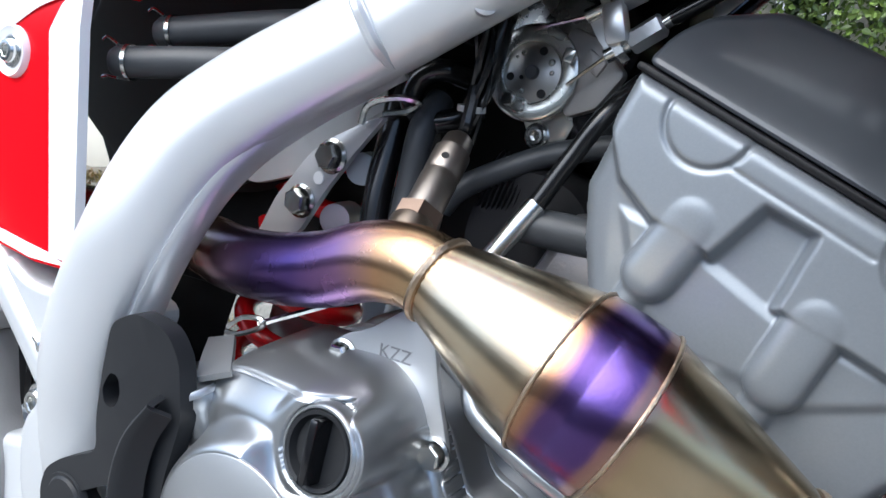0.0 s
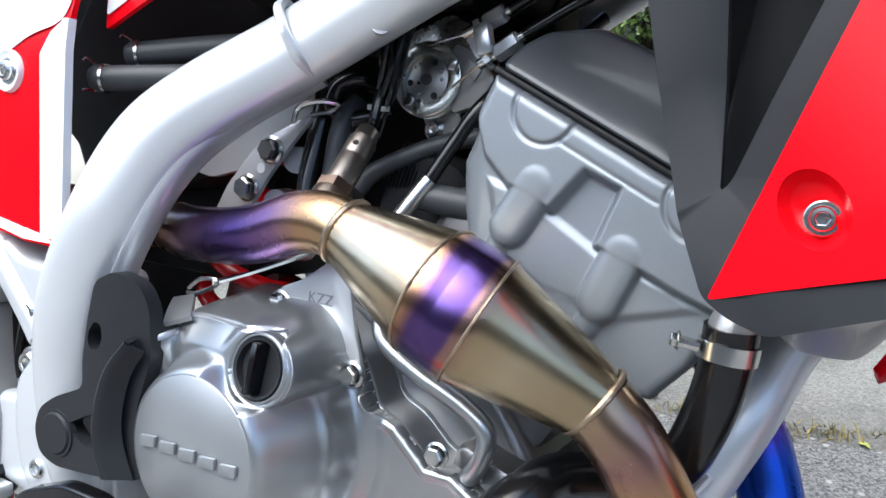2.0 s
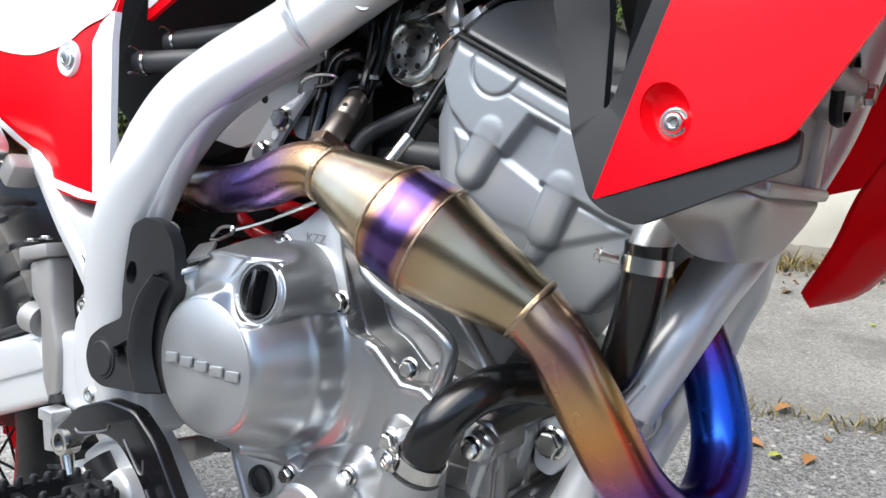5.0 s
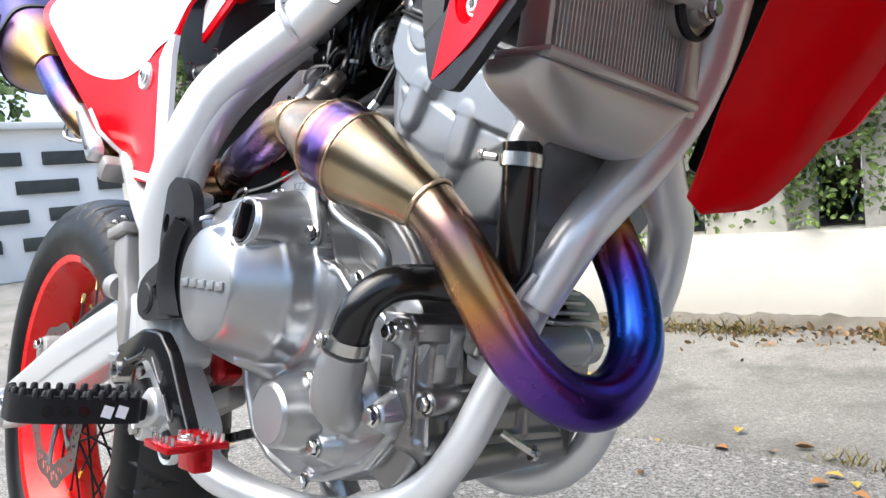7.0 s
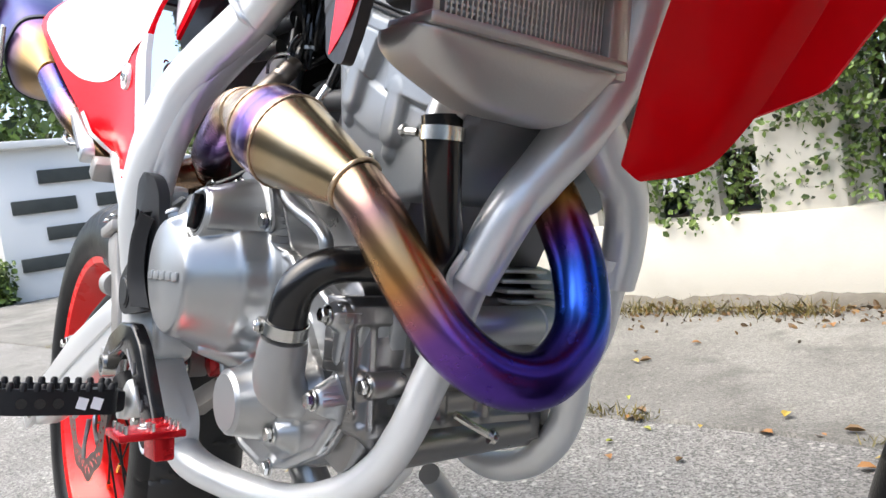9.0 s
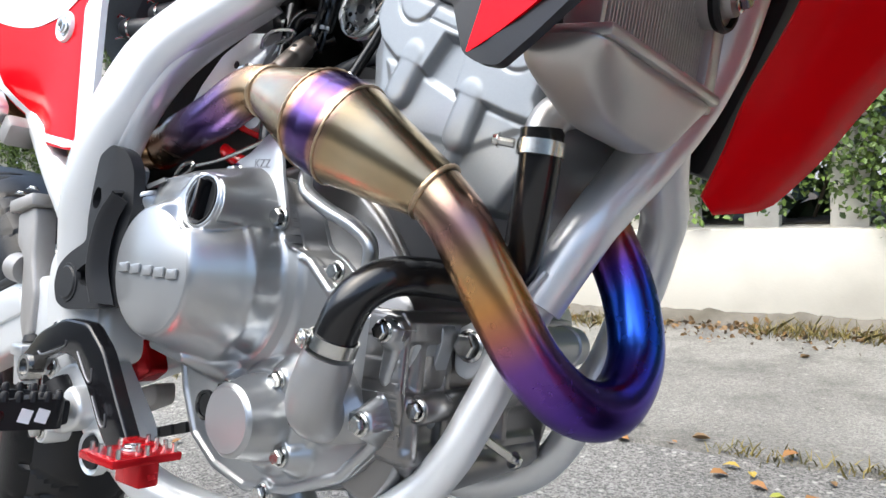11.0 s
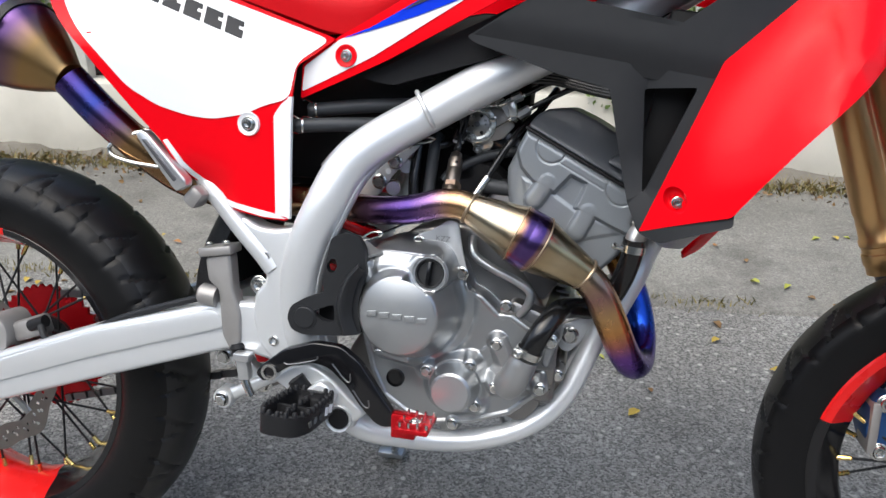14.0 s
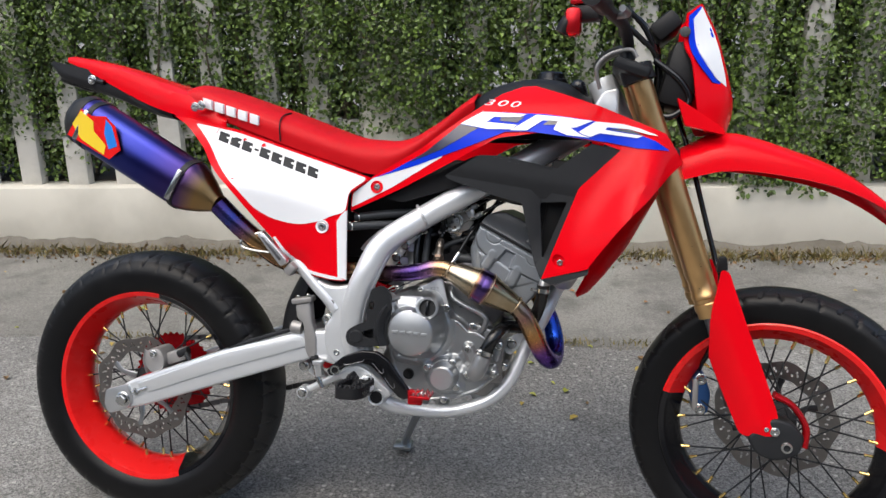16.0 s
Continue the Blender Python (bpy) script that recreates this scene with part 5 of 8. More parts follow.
# cylinder and head, leaning forward
E1, E2 = Vector((0.887, -0.462)), Vector((0.462, 0.887))
H0 = Vector((0.806, 0.7195))


def hp(a, b):
    """Along the head's upper edge, and up from it."""
    q = H0 + E1 * a + E2 * b
    return (q.x, q.y)


part("cylinder", prism([hp(0.0, -0.07), hp(0.14, -0.07), hp(0.13, -0.18), hp(-0.005, -0.18)], -0.055, 0.1, 0.008, 0.01), ALLOY_DARK, eng)
HEADO = [hp(0, 0), (0.7945, 0.695), (0.7835, 0.670), (0.785, 0.645), (0.791, 0.615), (0.804, 0.592), (0.83, 0.568), (0.872, 0.550), (0.905, 0.550), (0.925, 0.572), (0.942, 0.602), hp(0.165, -0.03), hp(0.163, 0)]
head = part("cylinder_head", prism(HEADO, -0.060, 0.11, 0.004, 0.008, 3), HEAD, eng, "matt grey cast cylinder head")
UPPER = [(0.800, 0.735), (0.7955, 0.696), (0.8025, 0.674), (0.818, 0.658), (0.832, 0.6535), (0.8435, 0.646), (0.8625, 0.6685), (0.882, 0.660), (0.8705, 0.6295), (0.884, 0.6235), (0.897, 0.6185), (0.914, 0.6105), (0.99, 0.58), (0.99, 0.70)]
STUDS = (((0.8350, 0.660), (0.8195, 0.6350)), ((0.8865, 0.627), (0.8745, 0.6000)))


def head_relief(x, z):
    """Upper casting with its window notch, stud bosses and half-round plugs over the lower level."""
    h = 0.004 + 0.009 * ease(edge_distance(x, z, UPPER), -0.0032, 0.0022)
    h = h - 0.0035 * ease(0.800 - x, 0.0, 0.014)
    web = edge_distance(x, z, [(0.800, 0.664), (0.835, 0.655), (0.845, 0.645), (0.872, 0.628), (0.915, 0.612), (0.93, 0.60), (0.885, 0.588), (0.84, 0.60), (0.812, 0.618)])
    h = h + 0.0022 * ease(web, 0.0, 0.006)
    for a, b in STUDS:
        d = to_line(x, z, a, b)
        h = blend(h, 0.0045 + 0.0092 * np.maximum(0.0, 1 - (d / 0.0125) ** 4) ** 0.5 - 2.0 * np.maximum(0, d - 0.0124), 0.002)
        e = (b[0] + (b[0] - a[0]) * 0.55, b[1] + (b[1] - a[1]) * 0.55)
        d = to_line(x, z, b, e)
        h = blend(h, 0.002 + 0.0085 * np.sqrt(np.maximum(0.0, 1 - (d / 0.0078) ** 2)) - 2.0 * np.maximum(0, d - 0.0077), 0.002)
    for c in ((0.8378, 0.6995), (0.924, 0.6545)):
        d = np.hypot(x - c[0], z - c[1]) - 0.0178
        h = h + 0.0007 * ease(-d, 0.0, 0.0016) - 0.0014 * np.exp(-((d - 0.0006) / 0.0011) ** 2)
    seam = hp(0.052, -0.0135), hp(0.115, -0.0135)
    h = h - 0.0009 * np.exp(-(to_line(x, z, *seam) / 0.0009) ** 2)
    return h


part("head_face", relief(HEADO, head_relief, -0.0675, 0.00095, 0.007, 0.02), HEAD, head, "cast relief of the cylinder head", sharp=179)
bolt((0.845, -0.075, 0.582), (0, -1, 0), 0.006, head)
part("sensor_plug", merge(lathe([(0, 0.02), (0.009, 0.02), (0.0095, 0.0), (0.0095, -0.02)], (0.77, -0.055, 0.645), (-1, -0.2, 0.1), 16)), RUBBER_GREY, head, "grey coolant sensor plug")
# cam cover
COVER = [hp(-0.002, 0.004), (0.815, 0.737), (0.828, 0.7455), (0.856, 0.748), (0.888, 0.734), (0.927, 0.712), (0.955, 0.687), hp(0.165, 0.016), hp(0.165, 0.004)]


def leaning(bm, slope):
    """Lean the near face of a cover inwards towards its top."""
    o = Vector((hp(0, 0)[0], hp(0, 0)[1]))
    up = (Vector((hp(0, 1)[0], hp(0, 1)[1])) - o).normalized()
    for v in bm.verts:
        if v.co.y < 0:
            v.co.y += slope * max(0.0, (Vector((v.co.x, v.co.z)) - o).dot(up))
    return bm


cv = part("cam_cover", leaning(prism(COVER, -0.076, 0.1, 0.0035, 0.005, 3), 0.5), COVERBLK, head, "satin black cam cover")
part("cover_seam", prism([hp(-0.003, 0.0), hp(-0.003, 0.0036), hp(0.166, 0.0036), hp(0.166, 0.0)], -0.0775, 0.11, 0.002, 0.002), BLACKP, cv)
part("cover_fin", leaning(prism([hp(0.10, 0.016), hp(0.112, 0.036), hp(0.152, 0.036), hp(0.155, 0.016)], -0.086, -0.05, 0.006, 0.008), 0.5), COVERBLK, cv)

# -- exhaust --
TI_HEAD = heat_mat("heat_tinted_header", [(0.0, (0.2, 0.12, 0.05)), (0.13, (0.34, 0.19, 0.06)), (0.195, (0.50, 0.22, 0.05)), (0.235, (0.26, 0.07, 0.16)), (0.27, (0.11, 0.05, 0.36)), (0.32, (0.028, 0.085, 0.50)), (0.41, (0.024, 0.09, 0.52)), (0.47, (0.055, 0.05, 0.40)), (0.55, (0.06, 0.032, 0.25)), (0.66, (0.075, 0.035, 0.25)), (0.735, (0.17, 0.07, 0.32)), (0.785, (0.44, 0.16, 0.13)), (0.83, (0.60, 0.29, 0.10)), (0.885, (0.52, 0.32, 0.15)), (0.945, (0.34, 0.19, 0.17)), (1.0, (0.42, 0.30, 0.20))])
TI_CONE = heat_mat("heat_tinted_cone", [(0.0, (0.42, 0.33, 0.21)), (0.10, (0.40, 0.31, 0.19)), (0.3, (0.5, 0.41, 0.27)), (0.42, (0.42, 0.32, 0.19)), (0.468, (0.33, 0.18, 0.16)), (0.478, (0.11, 0.06, 0.20)), (0.53, (0.13, 0.085, 0.27)), (0.582, (0.11, 0.06, 0.19)), (0.605, (0.42, 0.22, 0.13)), (0.64, (0.5, 0.38, 0.24)), (0.8, (0.62, 0.53, 0.38)), (0.93, (0.6, 0.5, 0.36)), (1.0, (0.5, 0.36, 0.22))], 0.24)
TI_MID = heat_mat("heat_tinted_link_pipe", [(0.0, (0.5, 0.36, 0.2)), (0.1, (0.52, 0.3, 0.16)), (0.2, (0.28, 0.15, 0.30)), (0.32, (0.10, 0.055, 0.22)), (0.45, (0.07, 0.035, 0.12)), (0.55, (0.16, 0.08, 0.14)), (0.7, (0.26, 0.15, 0.10)), (1.0, (0.30, 0.18, 0.10))])
TI_TAIL = heat_mat("heat_tinted_tail_pipe", [(0.0, (0.26, 0.155, 0.085)), (0.3, (0.26, 0.15, 0.07)), (0.6, (0.24, 0.14, 0.07)), (0.72, (0.36, 0.21, 0.09)), (0.80, (0.2, 0.1, 0.2)), (0.88, (0.05, 0.065, 0.28)), (1.0, (0.07, 0.045, 0.19))])
TI_MUF = heat_mat("heat_tinted_muffler", [(0.0, (0.3, 0.2, 0.09)), (0.12, (0.36, 0.22, 0.09)), (0.2, (0.13, 0.07, 0.16)), (0.27, (0.05, 0.035, 0.16)), (0.5, (0.028, 0.032, 0.19)), (0.75, (0.035, 0.045, 0.24)), (1.0, (0.04, 0.035, 0.18))], 0.33)
W1, RA, RB, W2 = (0.752, -0.135, 0.627), (0.809, -0.136, 0.6025), (0.833, -0.133, 0.5905), (0.889, -0.113, 0.5565)
exh = part("exhaust_header", sweep([(0.885, 0.03, 0.605), (0.907, 0.034, 0.585), (0.932, 0.036, 0.545), (0.954, 0.034, 0.50), (0.966, 0.022, 0.458), (0.967, -0.011, 0.430), (0.958, -0.046, 0.431), (0.943, -0.075, 0.4555), (0.925, -0.096, 0.498), (0.907, -0.1075, 0.535), W2], 0.0195, n=32, k=12), TI_HEAD, bike, "heat-tinted titanium exhaust header with blue bend")
cone_pts = [W2, (0.861, -0.123, 0.5735), RB, (0.821, -0.1345, 0.5965), RA, (0.78, -0.1355, 0.615), W1]
part("exhaust_chamber", sweep(cone_pts, [0.0198, 0.0275, 0.0353, 0.0353, 0.0346, 0.0260, 0.0180], n=48, k=10, linear=True), TI_CONE, exh, "golden titanium cone chamber with a purple band")
WELD = mat("weld_bead_titanium", (0.5, 0.38, 0.26), 0.3, 1.0, 0.25, 200, 0.3, 400)


def weld_ring(c, d, r, w, parent=exh):
    d = Vector(d).normalized()
    u = d.orthogonal().normalized()
    v = d.cross(u)
    pts = [Vector(c) + (r + 0.0003 * math.sin(31 * a)) * (math.cos(a) * u + math.sin(a) * v) for a in [2 * math.pi * i / 64 for i in range(65)]]
    return part("weld_ring", sweep(pts, w, n=8, k=1, caps=False), WELD, parent, "fine weld seam")


weld_ring(W2, (0.046, 0.014, -0.038), 0.0198, 0.0019)
weld_ring(RB, (0.040, 0.0115, -0.023), 0.0353, 0.0009)
weld_ring(RA, (0.041, 0.001, -0.0185), 0.0346, 0.0009)
weld_ring(W1, (0.057, -0.001, -0.025), 0.0178, 0.0022)
part("link_pipe", sweep([W1, (0.738, -0.134, 0.6305), (0.715, -0.131, 0.629), (0.685, -0.127, 0.620), (0.65, -0.12, 0.6145), (0.61, -0.108, 0.612), (0.57, -0.09, 0.612), (0.53, -0.075, 0.612)], 0.0178, n=28, k=10), TI_MID, exh, "purple tinted S-bend pipe")
part("tail_pipe", sweep([(0.53, -0.075, 0.612), (0.47, -0.085, 0.612), (0.42, -0.105, 0.619), (0.375, -0.132, 0.638), (0.335, -0.154, 0.673), (0.296, -0.170, 0.710), (0.255, -0.180, 0.753)], 0.0215, n=24, k=10), TI_TAIL, exh, "blue and gold tinted tail pipe")
lam = part("lambda_sensor", lathe([(0.011, 0.0), (0.011, 0.012), (0.0105, 0.013), (0.0, 0.013)], (0.724, -0.122, 0.636), (-0.06, 0.70, 0.72), 20), mat("bronze_steel", (0.27, 0.21, 0.16), 0.3, 1.0, 0.1, 60), exh, "oxygen sensor screwed into the pipe")
ax = Vector((-0.06, 0.70, 0.72)).normalized()
b0 = Vector((0.7235, -0.1135, 0.6435))
part("sensor_hex", merge(lathe([(0, 0.0), (0.0115, 0.0), (0.0115, 0.009), (0, 0.009)], b0, ax, 6)), mat("bronze_hex", (0.23, 0.16, 0.12), 0.3, 1.0, 0.1, 60), lam)
part("sensor_body", lathe([(0.0090, 0.009), (0.0090, 0.030), (0.0086, 0.0312), (0.0086, 0.0322), (0.0090, 0.0335), (0.0090, 0.047), (0.0078, 0.0485), (0.0072, 0.056), (0.0055, 0.058), (0, 0.058)], b0, ax, 28), mat("sensor_steel", (0.30, 0.265, 0.235), 0.36, 1.0, 0.15, 90), lam, "browned steel sensor body")
side_ax = (Vector((0.35, -1, 0.2)) - ax * Vector((0.35, -1, 0.2)).dot(ax)).normalized()
part("sensor_hole", lathe([(0, 0.0004), (0.0019, 0.0004), (0.0020, -0.001)], b0 + ax * 0.038 + side_ax * 0.0089, side_ax, 12), BLACKP, lam)
part("sensor_lead", sweep([b0 + ax * 0.056, b0 + ax * 0.062, (0.7225, -0.072, 0.695), (0.719, -0.055, 0.735)], 0.0032, n=8), RUBBER, lam)
# muffler: rounded six-sided can along its axis
MA, MB = Vector((0.255, -0.180, 0.753)), Vector((-0.062, -0.165, 0.928))
md = (MB - MA).normalized()
mu = (Vector((0, 0, 1)) - md * md.z).normalized()
ms = md.cross(mu)


def muffler_ring(t, hw, hh):
    c = MA + md * t
    out = []
    for a, q in ((90, 0.9), (48, 1.0), (0, 0.98), (-48, 1.0), (-90, 0.9), (-132, 1.0), (180, 0.98), (132, 1.0)):
        a = radians(a)
        out.append(c + ms * hw * math.cos(a) * q * 1.06 + mu * hh * math.sin(a) * q * 1.06)
    return out


def muffler_mesh(st):
    bm = bmesh.new()
    uvl = bm.loops.layers.uv.verify()
    rings = []
    for t, hw, hh in st:
        base = muffler_ring(t, hw, hh)
        pts = rounded(base, 0.03, 5)
        rings.append([bm.verts.new(p) for p in pts])
    L = st[-1][0]
    for i in range(len(rings) - 1):
        n = len(rings[0])
        for j in range(n):
            f = bm.faces.new((rings[i][j], rings[i][(j + 1) % n], rings[i + 1][(j + 1) % n], rings[i + 1][j]))
            for lp, w in zip(f.loops, (i, i, i + 1, i + 1)):
                lp[uvl].uv = (st[w][0] / L, 0)
    bm.faces.new(rings[0])
    bm.faces.new(rings[-1])
    return bm


LM = (MB - MA).length
muf = part("muffler", muffler_mesh([(0.0, 0.022, 0.022), (0.006, 0.024, 0.024), (0.03, 0.036, 0.04), (0.06, 0.048, 0.056), (0.068, 0.05, 0.0585), (0.074, 0.052, 0.061), (0.2, 0.053, 0.062), (LM - 0.015, 0.053, 0.062), (LM, 0.052, 0.061)]), TI_MUF, exh, "blue titanium muffler can with a conical inlet")
part("end_cap", muffler_mesh([(LM - 0.004, 0.0535, 0.0625), (LM + 0.012, 0.053, 0.061), (LM + 0.035, 0.036, 0.042), (LM + 0.04, 0.024, 0.026), (LM + 0.02, 0.021, 0.023)]), BLACKSAT, muf, "dark muffler end cap")
for t, lab in ((0.078, "muffler strap with bright clasp"), (LM - 0.03, "muffler strap with bright clasp")):
    part("strap", muffler_mesh([(t, 0.0535, 0.0625), (t, 0.0545, 0.0637), (t + 0.012, 0.0545, 0.0637), (t + 0.012, 0.0535, 0.0625)]), BLACKSAT, muf, lab)
    cc = MA + md * (t + 0.006) - Vector((0, 0.0585, 0))
    part("clasp", box(cc + Vector((0, 0.002, 0)), (0.012, 0.006, 0.07), Matrix.Rotation(radians(29), 3, "Y"), 0.002), STEEL, muf)
# round sticker shapes on the can
def on_can(t, h, extra=0.0):
    return MA + md * t + mu * h - Vector((0, 0.0585 + extra, 0))
def sticker(pts, material, extra, name="sticker"):
    bm = bmesh.new()
    f = bm.faces.new([bm.verts.new(on_can(t, h, extra)) for t, h in pts])
    ret = bmesh.ops.extrude_face_region(bm, geom=[f])
    for g in ret["geom"]:
        if isinstance(g, bmesh.types.BMVert):
            g.co.y += 0.003
    return part(name, bm, material, muf)
sticker([(LM - 0.005, -0.034), (LM - 0.12, -0.030), (LM - 0.135, 0.0), (LM - 0.10, 0.038), (LM - 0.07, 0.045), (LM - 0.04, 0.03), (LM - 0.01, 0.03)], RED_RIM, 0.0, "red_badge")
sticker([(LM - 0.11, -0.012), (LM - 0.125, 0.004), (LM - 0.095, 0.034), (LM - 0.075, 0.04), (LM - 0.085, 0.012)], mat("light_blue_decal", (0.02, 0.2, 0.7), 0.3, 0, 0.05, 10), 0.0006, "blue_badge")
sticker([(LM - 0.006, -0.008), (LM - 0.04, -0.026), (LM - 0.105, -0.028), (LM - 0.10, -0.008), (LM - 0.06, 0.004), (LM - 0.05, 0.022), (LM - 0.012, 0.027)], YELLOW, 0.0012, "yellow_badge")
part("muffler_hanger", prism([(0.02, 0.90), (0.035, 0.925), (0.12, 0.865), (0.165, 0.832), (0.155, 0.812), (0.09, 0.845)], -0.112, -0.10, 0.002, 0.006), BRIGHT, muf, "bright muffler hanger plate")

# -- radiator --
RU = Vector((0.12, 0, 0.99)).normalized()
RO = Vector((1.003, 0.0, 0.633))
RN = Vector((RU.z, 0, -RU.x))


def rp(u, y, f=0.0):
    return RO + RU * u + Vector((0, y, 0)) + RN * f


fan_box = box(rp(0.12, -0.062, -0.05), (0.045, 0.125, 0.2), Matrix.Rotation(math.atan2(RU.x, RU.z), 3, "Y"), 0.008)
part("radiator_fan", merge(fan_box, lathe([(0.045, -0.006), (0.058, -0.006), (0.06, 0.02), (0.045, 0.02)], rp(0.12, -0.062, -0.08), RN, 32), box(rp(0.12, -0.06, -0.085), (0.03, 0.05, 0.05), Matrix.Rotation(math.atan2(RU.x, RU.z), 3, "Y"), 0.01)), DARKVOID, bike, "black radiator fan and shroud")
radi = part("radiator", merge(box(rp(0.115, -0.066, -0.012), (0.02, 0.132, 0.235), Matrix.Rotation(math.atan2(RU.x, RU.z), 3, "Y"))), mat("radiator_core", (0.1, 0.095, 0.09), 0.6, 0.5, 0.3, 300), bike, "aluminium radiator beside the down tube")
fin0 = None
for i in range(34):
    y = -0.128 + 0.124 * i / 33
    m = Matrix.Translation(rp(0.115, y, 0.0)) @ Matrix.Rotation(math.atan2(RU.x, RU.z), 4, "Y")
    if fin0 is None:
        fin0 = part("fin", box((0, 0, 0), (0.006, 0.0012, 0.235)), FIN, radi, m=m)
    else:
        again(fin0, m, radi)
bm = bmesh.new()
rot = Matrix.Rotation(math.atan2(RU.x, RU.z), 3, "Y")
for i in range(33):
    y = -0.126 + 0.124 * i / 33
    for j in range(56):
        box(rp(0.004 + 0.0042 * j, y, -0.001), (0.004, 0.0032, 0.0012), rot @ Matrix.Rotation(radians(24 if j % 2 else -24), 3, "X"), bm=bm)
tagged(part("fin_louvres", bm, FIN, radi), kind="stuff")
part("rad_side", box(rp(0.115, 0.008, -0.008), (0.034, 0.02, 0.25), rot, 0.003), RAD, radi)
part("rad_side", box(rp(0.115, -0.134, -0.008), (0.022, 0.005, 0.25), rot, 0.001), RAD, radi)
part("rad_rail", box(rp(-0.002, -0.0675, -0.006), (0.044, 0.157, 0.0075), rot, 0.0028), RAD, radi)
TANK = [(-0.1495, 0.004, 0.35), (-0.148, 0.010, 0.8), (-0.138, 0.018, 1.0), (-0.118, 0.0285, 1.0), (-0.096, 0.0365, 1.0), (-0.06, 0.0385, 1.0), (-0.026, 0.0385, 1.0), (-0.010, 0.0275, 1.0), (0.005, 0.012, 0.9), (0.011, 0.0045, 0.5)]
part("lower_tank", loft([[rp(-0.005 - kd * d, y, -0.012 + (f + 0.012) * w) for y, d, w in TANK] for kd, f in ((0.0, 0.011), (0.16, 0.0135), (0.50, 0.010), (0.90, 0.001), (1.0, -0.008), (1.0, -0.026), (0.7, -0.036), (0.0, -0.037))], n=44, m=5, closed=True), RAD, radi, "smooth aluminium lower radiator tank")
fan = part("rad_mount", lathe([(0, 0.008), (0.012, 0.008), (0.013, 0.0), (0.018, 0.0), (0.019, -0.004), (0.019, -0.012)], (1.024, -0.008, 0.69), RN, 28), RAD, radi)
part("mount_rubber", lathe([(0.0175, -0.004), (0.0205, -0.003), (0.022, 0.001), (0.0205, 0.004), (0.0185, 0.004)], (1.024, -0.008, 0.69), RN, 28), BLACKP, fan)
part("mount_arm", sweep([(1.03, -0.012, 0.69), (1.012, -0.07, 0.70), (1.005, -0.14, 0.71)], 0.007, n=10, k=3), RAD, fan)
bolt((1.034, -0.008, 0.687), RN, 0.006, fan)
part("radiator_outlet", sweep([(0.985, -0.058, 0.604), (0.968, -0.066, 0.612), (0.952, -0.076, 0.609), (0.945, -0.081, 0.598), (0.944, -0.082, 0.584)], 0.0122, n=20), RAD, radi, "cast outlet elbow")
hose = part("coolant_hose", sweep([(0.944, -0.082, 0.598), (0.942, -0.08, 0.575), (0.934, -0.074, 0.545), (0.920, -0.062, 0.515), (0.900, -0.058, 0.501), (0.880, -0.070, 0.503), (0.8645, -0.090, 0.5045), (0.8587, -0.114, 0.5025), (0.8513, -0.127, 0.4945), (0.8445, -0.1335, 0.484), (0.8375, -0.1345, 0.470), (0.831, -0.1335, 0.456)], [0.0135, 0.013, 0.013, 0.013, 0.0130, 0.0130, 0.0130, 0.0132, 0.0134, 0.0138, 0.0142, 0.0150], n=24, k=8), RUBBER, bike, "glossy black coolant hose")


def clamp(at, d, r):
    q = part("hose_clamp", lathe([(r, -0.0045), (r + 0.0012, -0.0045), (r + 0.0012, 0.0045), (r, 0.0045)], at, d, 32), STEEL, hose, "steel hose clamp")
    return q


clamp((0.943, -0.081, 0.586), (0.1, 0, 1), 0.0138)
k = clamp((0.8325, -0.1338, 0.459), (0.36, 0, 0.93), 0.0152)
part("clamp_screw", box((0.8205, -0.1445, 0.4605), (0.012, 0.010, 0.011), Matrix.Rotation(radians(20), 3, "Y"), 0.002), STEEL, k)
bolt((0.8205, -0.1495, 0.4605), (-0.3, -1, 0), 0.0042, k, "socket")
k = part("clamp_screw", sweep([(0.931, -0.092, 0.588), (0.921, -0.096, 0.59)], 0.003, n=8, k=1), STEEL, hose)
bolt((0.922, -0.0955, 0.59), (-0.9, -0.35, 0.1), 0.0036, k)


# -- bodywork --
def lerp_table(x, tab):
    if x <= tab[0][0]:
        return tab[0][1]
    for (a, p), (b, q) in zip(tab, tab[1:]):
        if x <= b:
            f = (x - a) / (b - a)
            return p + (q - p) * f
    return tab[-1][1]


def soft_table(x, tab, w=0.03):
    """The table averaged over a short stretch, so that its corners run round."""
    return sum(lerp_table(x + w * k / 3, tab) for k in range(-3, 4)) / 7


def y_body(x, z):
    """The outer skin of tank cover and shroud."""
    y = -soft_table(x, [(0.5, 0.118), (0.62, 0.118), (0.80, 0.15), (0.95, 0.168), (1.04, 0.168), (1.14, 0.135), (1.22, 0.085)])
    if z > 0.88:
        y += 0.09 * ((z - 0.88) / 0.13) ** 2
    # the lower front edge flares out before the radiator
    d = max(0.0, z - soft_table(x, [(0.9445, 0.62), (1.032, 0.647), (1.086, 0.719), (1.14, 0.78), (1.213, 0.857)]))
    edge = soft_table(x, [(0.93, 0.163), (0.98, 0.17), (1.032, 0.195), (1.06, 0.205), (1.086, 0.217), (1.11, 0.225), (1.14, 0.215), (1.18, 0.14), (1.213, 0.082)])
    w = math.exp(-(d / 0.095) ** 2)
    return y + (-edge - y) * w if x > 0.93 else y


